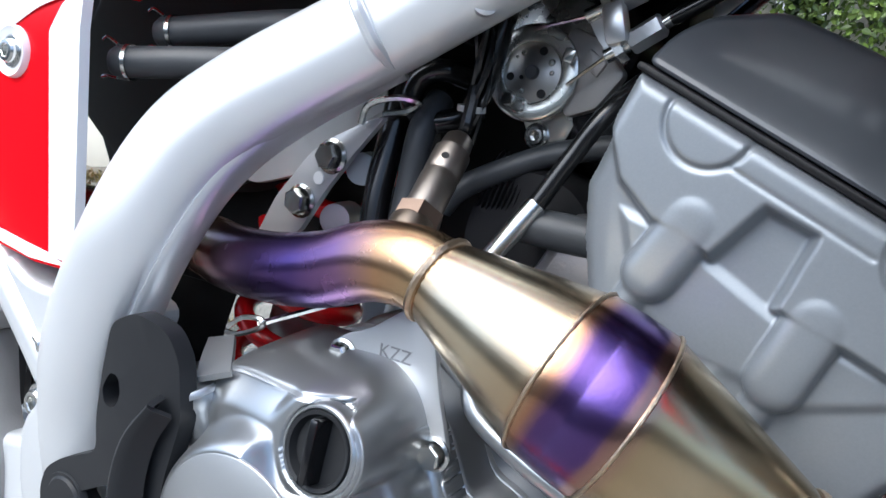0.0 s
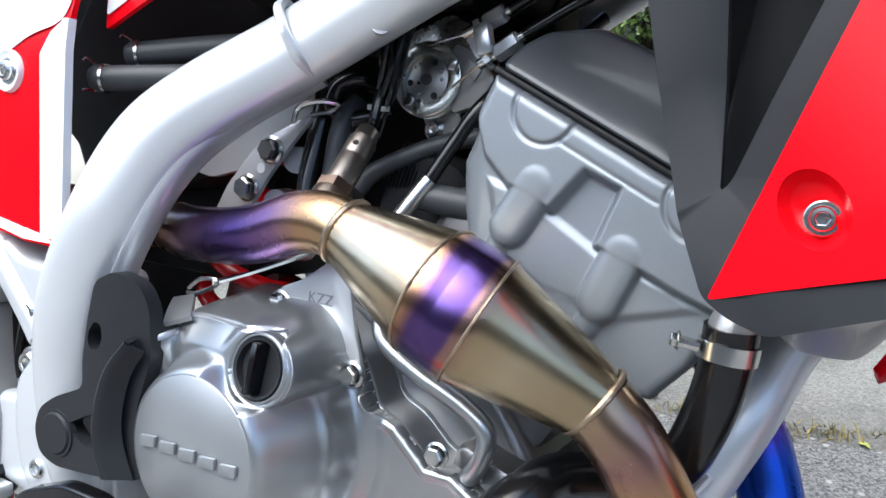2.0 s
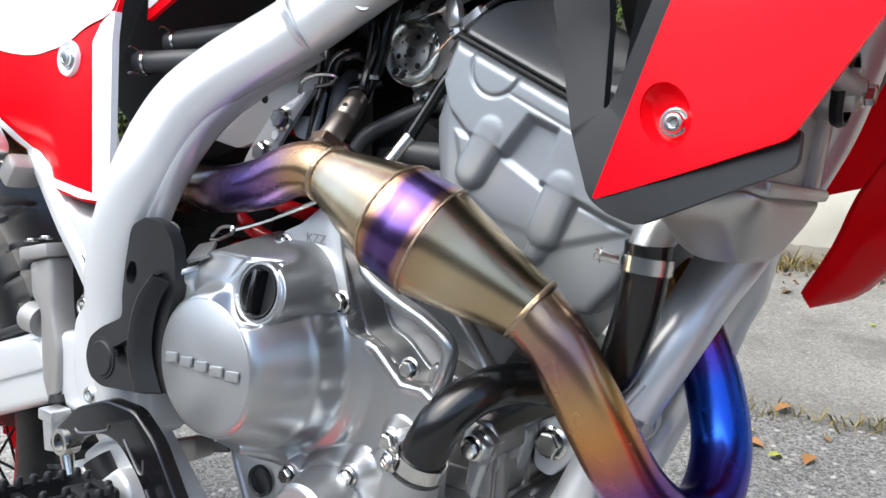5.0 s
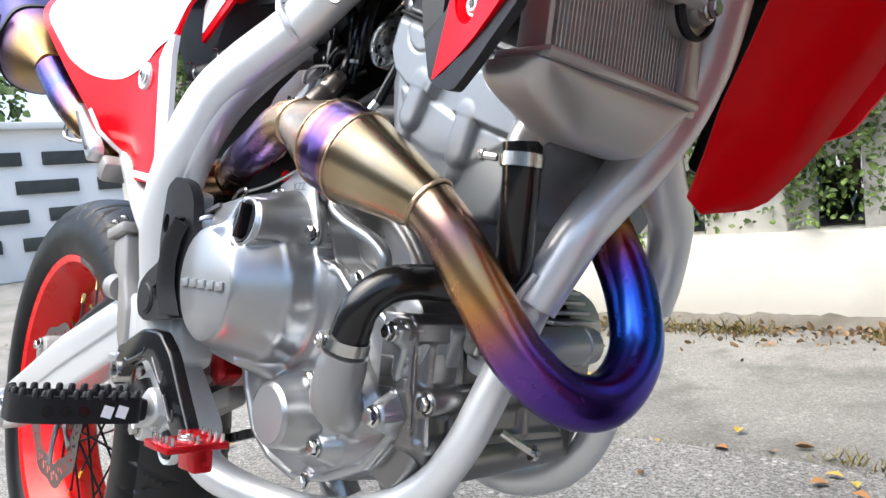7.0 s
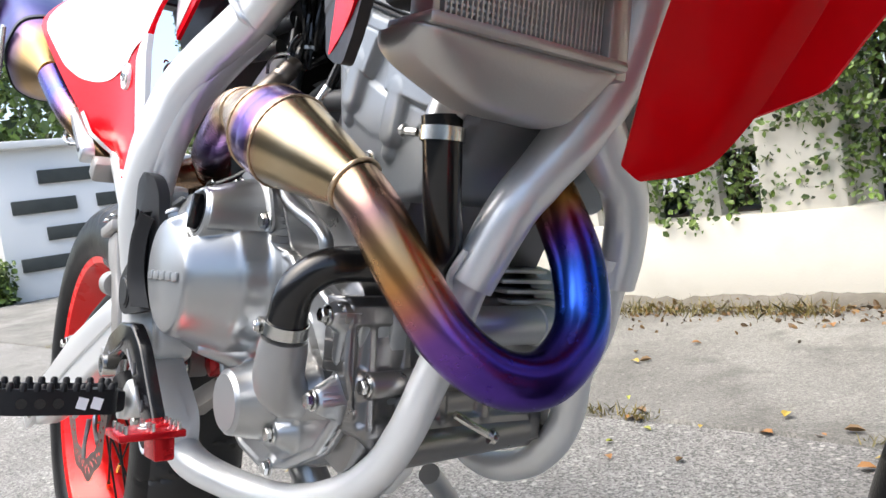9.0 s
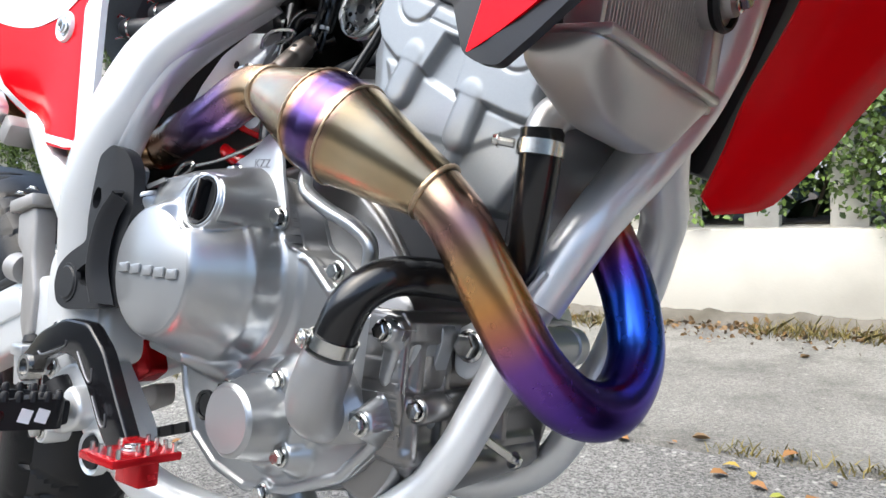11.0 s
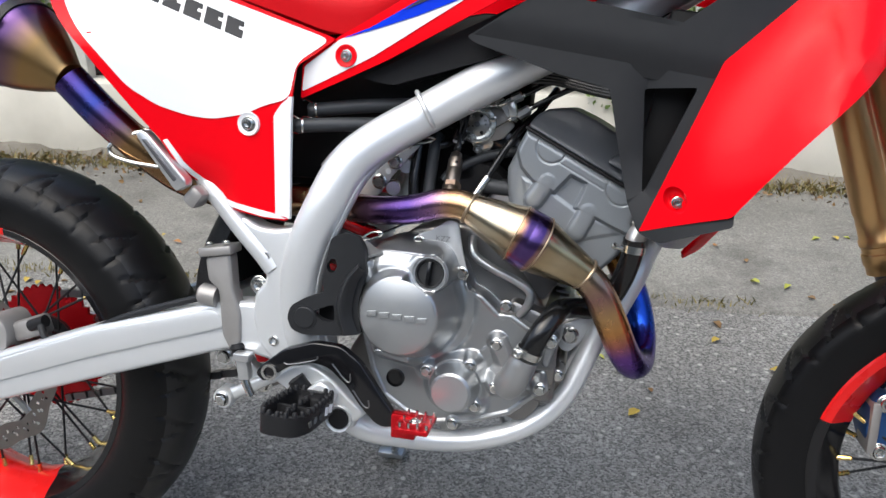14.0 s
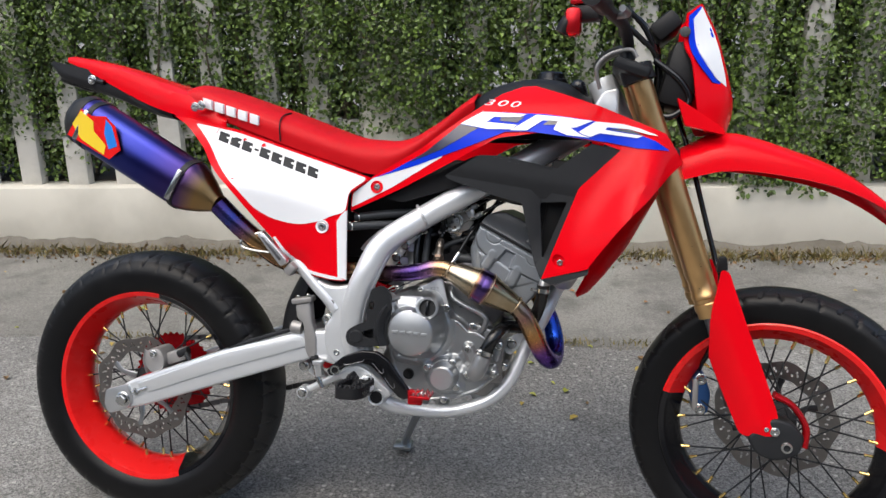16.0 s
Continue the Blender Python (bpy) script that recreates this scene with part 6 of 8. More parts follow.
def y_side(x, z):
    """The skin of the rear side panel, flaring out over the muffler pipe and running in under the seat."""
    low = -soft_table(x, [(0.12, 0.185), (0.21, 0.210), (0.285, 0.200), (0.34, 0.185), (0.375, 0.174), (0.42, 0.160), (0.48, 0.1505), (0.53, 0.1525), (0.56, 0.135), (0.6, 0.118)])
    top = 0.945 - 0.284 * (x - 0.119)
    f = max(0.0, min(1.0, (top - z) / 0.10))
    f = f * f * (3 - 2 * f)
    y = -0.122 + (low + 0.122) * f
    return y + 0.035 * max(0.0, min(1.0, (0.66 - z) / 0.05)) * max(0.0, min(1.0, (0.46 - x) / 0.05))


COVER_RED = [(0.531, 0.743), (0.641, 0.793), (0.758, 0.853), (0.849, 0.900), (0.938, 0.911), (1.05, 0.892), (1.090, 0.878), (1.013, 0.803), (0.9445, 0.6205), (1.034, 0.647), (1.06, 0.684), (1.086, 0.719), (1.112, 0.75), (1.145, 0.784), (1.185, 0.83), (1.213, 0.857), (1.176, 0.912), (1.045, 0.966), (0.969, 0.993), (0.902, 1.015), (0.847, 0.993), (0.779, 0.945), (0.687, 0.878), (0.580, 0.819), (0.533, 0.784)]
DISH = [(0.979 + 0.0125 * math.cos(radians(a)) - 0.003 * math.sin(radians(a)), 0.6585 + 0.0145 * math.sin(radians(a))) for a in range(0, 360, 20)]
shroud = part("shroud", panel(COVER_RED, y_body, 0.004, 0.003, 0.018, holes=(DISH,)), RED, bike, "glossy red tank cover and radiator shroud")
part("shroud_far", panel(COVER_RED, lambda x, z: 2 * MID - y_body(x, z) - 0.004, 0.004, 0.008, 0.04), RED, shroud)


def decal(name, outline, yf, material, lift, parent, r=0.003, label=""):
    return part(name, panel(outline, yf, 0.0006, r, 0.014, lift), material, parent, label)


decal("stripe_white", [(0.533, 0.752), (0.56, 0.765), (0.622, 0.796), (0.69, 0.836), (0.735, 0.862), (0.728, 0.866), (0.66, 0.840), (0.60, 0.820), (0.582, 0.816), (0.536, 0.782)], y_body, WHITE, 0.0012, shroud)
decal("stripe_blue", [(0.585, 0.8165), (0.63, 0.829), (0.68, 0.844), (0.73, 0.862), (0.793, 0.884), (0.864, 0.912), (0.912, 0.9125), (1.008, 0.900), (1.072, 0.8915), (1.12, 0.882), (1.184, 0.8785), (1.157, 0.896), (1.134, 0.905), (1.034, 0.935), (0.94, 0.948), (0.82, 0.954), (0.772, 0.929), (0.73, 0.895), (0.70, 0.872), (0.62, 0.830)], y_body, BLUE, 0.0022, shroud)
decal("stripe_dark", [(0.66, 0.849), (0.73, 0.8755), (0.772, 0.899), (0.807, 0.92), (0.769, 0.928), (0.73, 0.896), (0.70, 0.873)], y_body, NAVY, 0.0032, shroud, 0)
for o in ([(0.850, 0.9345), (0.853, 0.942), (0.90, 0.942), (0.887, 0.931)], [(0.938, 0.926), (0.953, 0.937), (0.985, 0.935), (0.963, 0.926)], [(1.063, 0.9185), (1.104, 0.9185), (1.135, 0.907)]):
    decal("mark_shadow", o, y_body, NAVY, 0.0034, shroud, 0)
# the large slanted model mark in three white shapes
for o in ([(0.769, 0.929), (0.813, 0.954), (0.905, 0.948), (0.892, 0.942), (0.839, 0.943), (0.824, 0.932), (0.887, 0.926), (0.876, 0.917), (0.827, 0.918)],
          [(0.874, 0.915), (0.908, 0.915), (0.937, 0.935), (0.968, 0.934), (0.963, 0.924), (0.960, 0.917), (0.985, 0.906), (1.030, 0.901), (1.013, 0.907), (0.992, 0.920), (1.003, 0.921), (1.035, 0.934), (0.983, 0.941), (0.925, 0.947)],
          [(1.031, 0.9025), (1.015, 0.908), (1.009, 0.912), (1.040, 0.933), (1.093, 0.929), (1.123, 0.9215), (1.161, 0.907), (1.142, 0.909), (1.104, 0.919), (1.063, 0.922), (1.059, 0.917), (1.131, 0.906), (1.120, 0.902), (1.049, 0.910)]):
    decal("model_mark", o, y_body, WHITE, 0.0045, shroud, 0)
number = bpy.data.curves.new("number_mark", "FONT")
number.body, number.size, number.extrude, number.shear, number.space_character = "300", 0.0175, 0.0003, 0.35, 1.25
number_ob = new("number_mark", number)
number_ob.parent = shroud
number_ob.matrix_basis = Matrix.Translation((0.815, -0.138, 0.967)) @ Euler((radians(76), radians(4), radians(2))).to_matrix().to_4x4() @ Matrix.Diagonal((2.35, 1.0, 1.0, 1.0))
number.materials.append(WHITE)
V = [(0.737, 0.822), (0.81, 0.866), (0.86, 0.864), (0.975, 0.840), (1.034, 0.89), (1.093, 0.879), (1.018, 0.805), (0.953, 0.628), (1.037, 0.652), (1.037, 0.637), (0.968, 0.610), (0.953, 0.6145), (0.943, 0.621), (0.930, 0.650), (0.916, 0.705), (0.901, 0.771), (0.842, 0.785), (0.748, 0.815)]
V_HOLE = [(0.9415, 0.707), (0.9445, 0.662), (0.9485, 0.667), (0.9605, 0.699), (0.991, 0.776), (0.937, 0.773)]
trim = part("shroud_trim", panel(V, lambda x, z: y_body(x, z) + 0.008 + 0.45 * max(0.0, min(0.016, x - 0.926)) * max(0.0, min(1.0, (z - 0.668) / 0.03)) * (x < 0.9455) - 0.008 * max(0, min(1, (0.665 - z) / 0.04)), 0.007, 0.004, 0.02, holes=(V_HOLE,)), BLACKSAT, bike, "dark grey moulded shroud trim with an open triangle", sharp=62)
BAR = [(0.740, 0.822), (0.8175, 0.8655), (0.836, 0.864), (0.8874, 0.8497), (0.9631, 0.8363), (1.034, 0.889), (1.0907, 0.879), (1.0253, 0.812), (0.9985, 0.7775), (0.9683, 0.7786), (0.8849, 0.7938), (0.8206, 0.8061), (0.773, 0.817)]
part("trim_bar", panel(BAR, lambda x, z: y_body(x, z) + 0.003 + 0.30 * max(0.0, 0.836 - 0.15 * (x - 0.78) - z), 0.012, 0.003, 0.012), BLACKSAT, trim, sharp=25)
bolt((0.982, y_body(0.982, 0.656) + 0.0055, 0.6555), (0, -1, 0), 0.0047, shroud, "socket")
dish_rings = [[Vector((0.982 + (x - 0.982) * k, y_body(x, z) + d, 0.656 + (z - 0.656) * k)) for x, z in DISH] for k, d in ((1.06, 0.0006), (0.86, 0.0045), (0.66, 0.0072), (0.05, 0.0075))]
part("bolt_dish", loft([r + r[:1] for r in dish_rings], n=37, m=3, smooth=False), RED, shroud)
bolt((0.589, -0.1195, 0.796), (0, -1, 0), 0.0052, shroud, "socket")
part("bolt_dish", lathe([(0.0, 0.001), (0.0095, 0.001), (0.0125, 0.0028), (0.0135, 0.0024), (0.0135, 0.0)], (0.589, -0.1185, 0.796), (0, -1, 0), 28), RED, shroud)
SIDE = [(0.119, 0.945), (0.154, 0.939), (0.275, 0.914), (0.457, 0.855), (0.577, 0.815), (0.531, 0.782), (0.529, 0.595), (0.497, 0.597), (0.44, 0.608), (0.400, 0.642), (0.374, 0.686), (0.341, 0.724), (0.285, 0.792), (0.213, 0.871), (0.150, 0.925)]
side = part("side_panel", panel(SIDE, y_side, 0.004, 0.006, 0.018), RED, bike, "red side panel with a large white field")
part("side_panel_far", panel(SIDE, lambda x, z: 2 * MID - y_side(x, z) - 0.004, 0.004, 0.006, 0.04), RED, side)
decal("white_field", [(0.170, 0.929), (0.275, 0.908), (0.457, 0.850), (0.570, 0.814), (0.531, 0.786), (0.5285, 0.742), (0.50, 0.734), (0.475, 0.722), (0.435, 0.714), (0.405, 0.717), (0.372, 0.727), (0.338, 0.748), (0.300, 0.792), (0.229, 0.871)], y_side, WHITE, 0.0012, side, 0.012, "white decal field")
decal("white_edge", [(0.5285, 0.744), (0.5285, 0.600), (0.514, 0.602), (0.511, 0.722), (0.520, 0.736)], y_side, WHITE, 0.0018, side, 0.002)
part("white_front_edge", panel([(0.5265, 0.600), (0.5312, 0.598), (0.5316, 0.745), (0.5270, 0.745)], y_side, 0.006, 0.0, 0.02, 0.0019), WHITE, side)
decal("white_lip", [(0.512, 0.604), (0.5275, 0.5975), (0.497, 0.599), (0.442, 0.611), (0.403, 0.644), (0.377, 0.686), (0.382, 0.688), (0.409, 0.648), (0.447, 0.617), (0.48, 0.610)], y_side, WHITE, 0.0018, side, 0.0)
bolt((0.479, y_side(0.479, 0.7105) - 0.0005, 0.7105), (0, -1, 0), 0.0066, side, "socket")
part("bolt_dish", lathe([(0.008, 0.0), (0.0115, 0.001), (0.0135, 0.0022), (0.0145, 0.0), (0.0145, -0.003)], (0.479, y_side(0.479, 0.7105) - 0.0008, 0.7105), (0, -1, 0), 28), WHITE, side, "white bolt dish")
# two dark words of the tuner's lettering, as slanted bars
for x0, cnt in ((0.232, 3), (0.328, 5)):
    for i in range(cnt):
        x = x0 + i * 0.0275
        z = 0.9115 - (x - 0.232) * 0.352
        o = [(x, z), (x + 0.0225, z - 0.008), (x + 0.0225, z - 0.0145), (x + 0.0165, z - 0.0125), (x + 0.0165, z - 0.0165), (x + 0.0225, z - 0.0185), (x + 0.0225, z - 0.0285), (x, z - 0.0205)]
        decal("lettering_bar", o, y_side, INK, 0.0022, side, 0.001)
decal("lettering_dash", [(0.3145, 0.875), (0.3245, 0.8715), (0.3245, 0.8665), (0.3145, 0.870)], y_side, INK, 0.0022, side, 0)

# seat
ST = [(0.118, 1.012, 0.962, 0.10), (0.171, 1.018, 0.955, 0.115), (0.27, 0.988, 0.922, 0.122), (0.371, 0.955, 0.886, 0.125), (0.5, 0.91, 0.844, 0.122), (0.583, 0.898, 0.822, 0.116), (0.64, 0.902, 0.845, 0.105), (0.70, 0.935, 0.892, 0.092), (0.75, 0.975, 0.935, 0.078), (0.785, 1.002, 0.965, 0.062)]
curves = []
for x, zt, zb, w in ST:
    c = MID * 0.3
    curves.append([(x, c - w, zb), (x, c - w * 1.03, zb + (zt - zb) * 0.5), (x, c - w * 0.86, zt - 0.012), (x, c - w * 0.5, zt - 0.001), (x, c, zt), (x, c + w * 0.5, zt - 0.001), (x, c + w * 0.86, zt - 0.012), (x, c + w * 1.03, zb + (zt - zb) * 0.5), (x, c + w, zb)])
seat = part("seat", loft(curves, n=40, m=5, thick=0.004), RED_SEAT, bike, "red vinyl seat with white maker's mark")
part("seat_seam", sweep([(0.372, -0.124, 0.89), (0.372, -0.127, 0.925), (0.371, -0.107, 0.945), (0.371, -0.06, 0.9555)], 0.0016, n=6, k=6), BLACKP, seat)
for i in range(5):
    x = 0.192 + i * 0.0275
    z = 0.983 - (x - 0.192) * 0.30
    part("seat_mark", prism([(x, z), (x + 0.0205, z - 0.006), (x + 0.0205, z - 0.027), (x, z - 0.021)], -0.1275, -0.118, 0.0006, 0.002), WHITE, seat, "white block of the maker's mark")
# tail
TAIL = [(-0.215, 1.09, 0.03, 0.012), (-0.14, 1.078, 0.045, 0.03), (-0.06, 1.06, 0.06, 0.05), (0.03, 1.032, 0.08, 0.06), (0.11, 1.008, 0.105, 0.06), (0.18, 0.985, 0.118, 0.058), (0.245, 0.945, 0.122, 0.03)]
curves = [[(x, -w, z - h), (x, -w, z - h * 0.35), (x, -w * 0.8, z), (x, 0.005, z + 0.006), (x, w * 0.8 + 0.01, z), (x, w + 0.01, z - h * 0.35), (x, w + 0.01, z - h)] for x, z, w, h in TAIL]
tail = part("tail_fender", loft(curves, n=20, m=5, thick=0.004), RED, bike, "red tail fender")
curves = [[(x, -w * 0.92, z + 0.004), (x, -w * 0.9, z - h), (x, 0.005, z - h - 0.004), (x, w * 0.9 + 0.01, z - h), (x, w * 0.92 + 0.01, z + 0.004)] for x, z, w, h in ((-0.26, 1.078, 0.028, 0.012), (-0.225, 1.07, 0.038, 0.032), (-0.14, 1.052, 0.048, 0.04), (-0.06, 1.022, 0.058, 0.035), (0.03, 0.985, 0.07, 0.03), (0.09, 0.962, 0.085, 0.02))]
part("under_tail", loft(curves, n=16, m=4, thick=0.004), BLACKP, tail, "black under-tail")
part("tail_light", box((-0.2, 0.0, 1.035), (0.08, 0.06, 0.03), Matrix.Rotation(radians(18), 3, "Y"), 0.008), BLACKP, tail)
bolt((-0.135, -0.052, 1.033), (0, -1, 0), 0.008, tail, "socket")
bolt((0.178, -0.136, 0.962), (0, -1, 0), 0.007, tail, "socket")
bolt((0.193, -0.136, 0.965), (0, -1, 0), 0.0075, tail, "socket")
part("tail_bracket", sweep([(-0.12, -0.05, 1.03), (-0.10, -0.055, 1.026)], 0.006, n=8, k=1), BLACKG, tail)
# tank
curves = []
for x, zt, w in ((0.775, 0.985, 0.06), (0.83, 1.016, 0.08), (0.90, 1.03, 0.09), (0.97, 1.024, 0.09), (1.03, 0.99, 0.07)):
    curves.append([(x, -w * 1.1, 0.90), (x, -w, zt - 0.05), (x, -w * 0.6, zt - 0.006), (x, 0.005, zt), (x, w * 0.6, zt - 0.006), (x, w, zt - 0.05), (x, w * 1.1, 0.90)])
tank = part("fuel_tank", loft(curves, n=24, m=6, thick=0.003), BLACKP, bike, "black fuel tank top")
part("fuel_cap", lathe([(0, 0.022), (0.026, 0.022), (0.03, 0.018), (0.031, 0.008), (0.036, 0.006), (0.037, 0)], (0.94, 0.006, 1.026), (0, 0, 1), 32), BLACKG, tank, "black fuel cap")
part("tank_breather", sweep([(0.985, -0.02, 1.0), (1.0, -0.035, 1.015), (1.01, -0.03, 0.99)], 0.014, n=14), BLACKG, tank)

# airbox and added black fillers that keep background light out of gaps; hoses
part("tail_gap_block", prism([(0.415, 0.57), (0.36, 0.68), (0.42, 0.80), (0.60, 0.82), (0.635, 0.71), (0.60, 0.64), (0.575, 0.565)], -0.022, 0.10, 0.008, 0.012), DARKVOID, bike, "black filler block added to darken the gap behind the tail pipe")
part("side_gap_plate", prism([(0.17, 0.90), (0.25, 0.785), (0.32, 0.715), (0.39, 0.65), (0.455, 0.60), (0.52, 0.60), (0.52, 0.82), (0.40, 0.85), (0.25, 0.90)], -0.01, 0.02, 0.004, 0.01), BLACKP, bike, "black plate added behind the side panel to block light")
part("airbox", prism([(0.36, 0.70), (0.44, 0.82), (0.62, 0.83), (0.75, 0.86), (0.80, 0.84), (0.72, 0.76), (0.66, 0.73), (0.60, 0.66), (0.54, 0.637), (0.44, 0.637)], -0.05, 0.10, 0.012, 0.02), DARKVOID, bike, "black airbox stretched to fill the dark gaps behind the frame")
part("airbox_cover", panel([(0.60, 0.772), (0.66, 0.800), (0.80, 0.868), (0.84, 0.83), (0.76, 0.80), (0.64, 0.764)], lambda x, z: -0.098, 0.05, 0.008, 0.05), BLACKP, bike, "black plastic cover under the tank")
part("inner_fender", loft([[(0.44, -0.09, 0.60), (0.40, -0.09, 0.50), (0.39, -0.085, 0.42)], [(0.41, -0.05, 0.62), (0.36, -0.05, 0.52), (0.345, -0.05, 0.43)], [(0.41, 0.05, 0.62), (0.36, 0.05, 0.52), (0.345, 0.05, 0.43)], [(0.44, 0.09, 0.60), (0.40, 0.09, 0.50), (0.39, 0.085, 0.42)]], n=14, m=4, thick=0.004), BLACKP, bike, "black inner rear mudguard")
for a, b in (((0.527, -0.122, 0.71), (0.66, -0.06, 0.715)), ((0.536, -0.10, 0.729), (0.67, -0.05, 0.742))):
    h = part("drain_hose", sweep([a, Vector(a).lerp(Vector(b), 0.5) + Vector((0, 0, 0.002)), b], 0.0088, n=16), RUBBER_GREY, bike, "grey rubber drain hose with a wire clip")
    d = (Vector(b) - Vector(a)).normalized()
    part("hose_plug", lathe([(0, -0.003), (0.007, -0.003), (0.0095, 0.001), (0.0095, 0.006)], a, d, 16), RUBBER_GREY, h)
    part("wire_clip", merge(lathe([(0.0088, 0.0), (0.0102, 0.0), (0.0102, 0.0022), (0.0088, 0.0022)], Vector(a) + d * 0.006, d, 20), sweep([Vector(a) + Vector((0.005, -0.004, 0.009)), Vector(a) + Vector((-0.004, -0.004, 0.013)), Vector(a) + Vector((-0.008, -0.004, 0.0115))], 0.0009, n=6, k=3), sweep([Vector(a) + Vector((0.005, -0.004, -0.009)), Vector(a) + Vector((-0.004, -0.004, -0.008)), Vector(a) + Vector((-0.008, -0.004, -0.0085))], 0.0009, n=6, k=3)), STEEL, h)

# -- shock --
sp = []
for i in range(113):
    a = i / 16 * 2 * math.pi
    f = i / 112
    c = Vector((0.59, 0.012, 0.70)).lerp(Vector((0.53, 0.012, 0.47)), f)
    sp.append(c + Vector((0.037 * math.cos(a) * 0.96, 0.037 * math.sin(a), 0.037 * math.cos(a) * -0.27)))
shock = part("shock_absorber", sweep([(0.60, 0.012, 0.74), (0.525, 0.012, 0.45)], 0.019, n=20, k=1), ALLOY, bike, "rear shock absorber with a red coil spring")
part("coil_spring", sweep(sp, 0.0072, n=10, k=2), RED_SPRING, shock, "red coil spring")
part("spring_seat", lathe([(0.018, 0), (0.044, 0), (0.045, 0.008), (0.03, 0.014), (0.018, 0.014)], (0.594, 0.012, 0.712), (-0.27, 0, -0.96), 32), ALLOY, shock)

# shock mount plates
mp = part("mount_plate", prism([(0.586, 0.618), (0.6006, 0.644), (0.6237, 0.670), (0.639, 0.680), (0.661, 0.690), (0.673, 0.693), (0.655, 0.673), (0.6375, 0.652), (0.619, 0.625)], -0.0705, -0.0665, 0.001, 0.004), mat("polished_steel_plate", (0.56, 0.57, 0.58), 0.38, 0.6, 0.05, 40), bike, "bright bracket plate with two bolts")
bolt((0.6405, -0.0708, 0.6695), (0, -1, 0), 0.0072, mp)
bolt((0.6205, -0.0708, 0.643), (0, -1, 0), 0.0072, mp, spin=25)
part("plate_hole", lathe([(0, 0.0006), (0.0036, 0.0006), (0.0038, 0)], (0.6315, -0.0706, 0.657), (0, -1, 0), 14), WHITE, mp)
for x, z in ((0.648, 0.664), (0.632, 0.634)):
    part("plate_spacer", lathe([(0, 0.012), (0.009, 0.012), (0.0095, 0.0), (0.0095, -0.01)], (x, -0.048, z), (0.3, -1, 0), 20), BRIGHT, mp)
part("frame_gusset", prism([(0.530, 0.655), (0.545, 0.674), (0.575, 0.700), (0.62, 0.718), (0.668, 0.722), (0.664, 0.700), (0.640, 0.686), (0.615, 0.672), (0.597, 0.655), (0.566, 0.647)], -0.052, -0.046, 0.001, 0.006), SILVER, frame_r)
part("gusset_hole", lathe([(0, 0.0006), (0.0035, 0.0006), (0.0036, 0)], (0.5985, -0.0522, 0.688), (0, -1, 0), 14), BLACKP, frame_r)
part("spring_hook", sweep([(0.660, -0.074, 0.688), (0.664, -0.074, 0.698), (0.678, -0.072, 0.7025), (0.690, -0.066, 0.7015), (0.682, -0.062, 0.697), (0.668, -0.066, 0.694)], 0.0018, n=6, k=5), STEEL, mp)

# -- throttle body, cables and hoses --
tb = part("throttle_body", merge(prism([(0.712, 0.70), (0.72, 0.755), (0.77, 0.765), (0.79, 0.735), (0.76, 0.69)], -0.02, 0.06, 0.006, 0.01), lathe([(0, -0.02), (0.03, -0.02), (0.032, 0.05), (0, 0.05)], (0.77, 0.02, 0.705), (0.85, 0, -0.5), 28)), BLACKP, bike, "throttle body with a round cable pulley")
ZINC = mat("zinc_pulley", (0.60, 0.61, 0.58), 0.26, 0.9, 0.12, 60)
PC, PA = Vector((0.7375, -0.0385, 0.7215)), Vector((0.06, -1, 0.06)).normalized()


def on_pulley(r, a, up=0.0):
    return PC + Vector((r * math.cos(radians(a)), 0, r * math.sin(radians(a)))) + PA * (up - (0.06 * r * math.cos(radians(a)) + 0.06 * r * math.sin(radians(a))))


pul = part("throttle_pulley", lathe([(0.0152, -0.0022), (0.0156, -0.0004), (0.0164, 0.0), (0.0228, 0.0), (0.0242, -0.0006), (0.0248, -0.0018), (0.0226, -0.0036), (0.0226, -0.0050), (0.0248, -0.0066), (0.0244, -0.0080), (0.0, -0.0080)], PC, PA, 56), ZINC, tb, "zinc plated throttle pulley")
disc = part("pulley_disc", lathe([(0, -0.0016), (0.0125, -0.0016), (0.0132, -0.0020), (0.0154, -0.0022)], PC, PA, 40), mat("dull_zinc_disc", (0.40, 0.39, 0.37), 0.34, 0.9, 0.15, 90), pul, "duller inner disc with slots and rivets")
part("pulley_nut", lathe([(0, 0.0012), (0.0032, 0.0012), (0.0038, 0.0), (0.0038, -0.002)], PC, PA, 20), ALLOY_DARK, disc)
for a, r, q in ((66, 0.0118, 0.0022), (192, 0.0120, 0.0021), (300, 0.0122, 0.0023), (205, 0.0062, 0.0011)):
    part("pulley_slot", lathe([(0, 0.0002), (q, 0.0002), (q * 1.05, -0.001)], on_pulley(r, a, -0.0014), PA, 12), BLACKP, disc)
for a, r, q in ((28, 0.0112, 0.0019), (120, 0.0112, 0.0017), (0, 0.0106, 0.0014), (245, 0.0105, 0.0016), (140, 0.0118, 0.0010)):
    part("pulley_rivet", lathe([(0, 0.0010), (q * 0.7, 0.0009), (q, 0.0002), (q, -0.001)], on_pulley(r, a, -0.0016), PA, 14), ZINC, disc)
for a, r in ((232, 0.0180), (256, 0.0182)):
    part("cable_nipple", lathe([(0, 0.0016), (0.0030, 0.0016), (0.0036, 0.0010), (0.0037, -0.001)], on_pulley(r, a), PA, 18), STEEL, pul)
    part("nipple_seat", lathe([(0.0037, 0.0003), (0.0047, 0.0003), (0.0050, -0.001)], on_pulley(r, a), PA, 20), ZINC, pul)
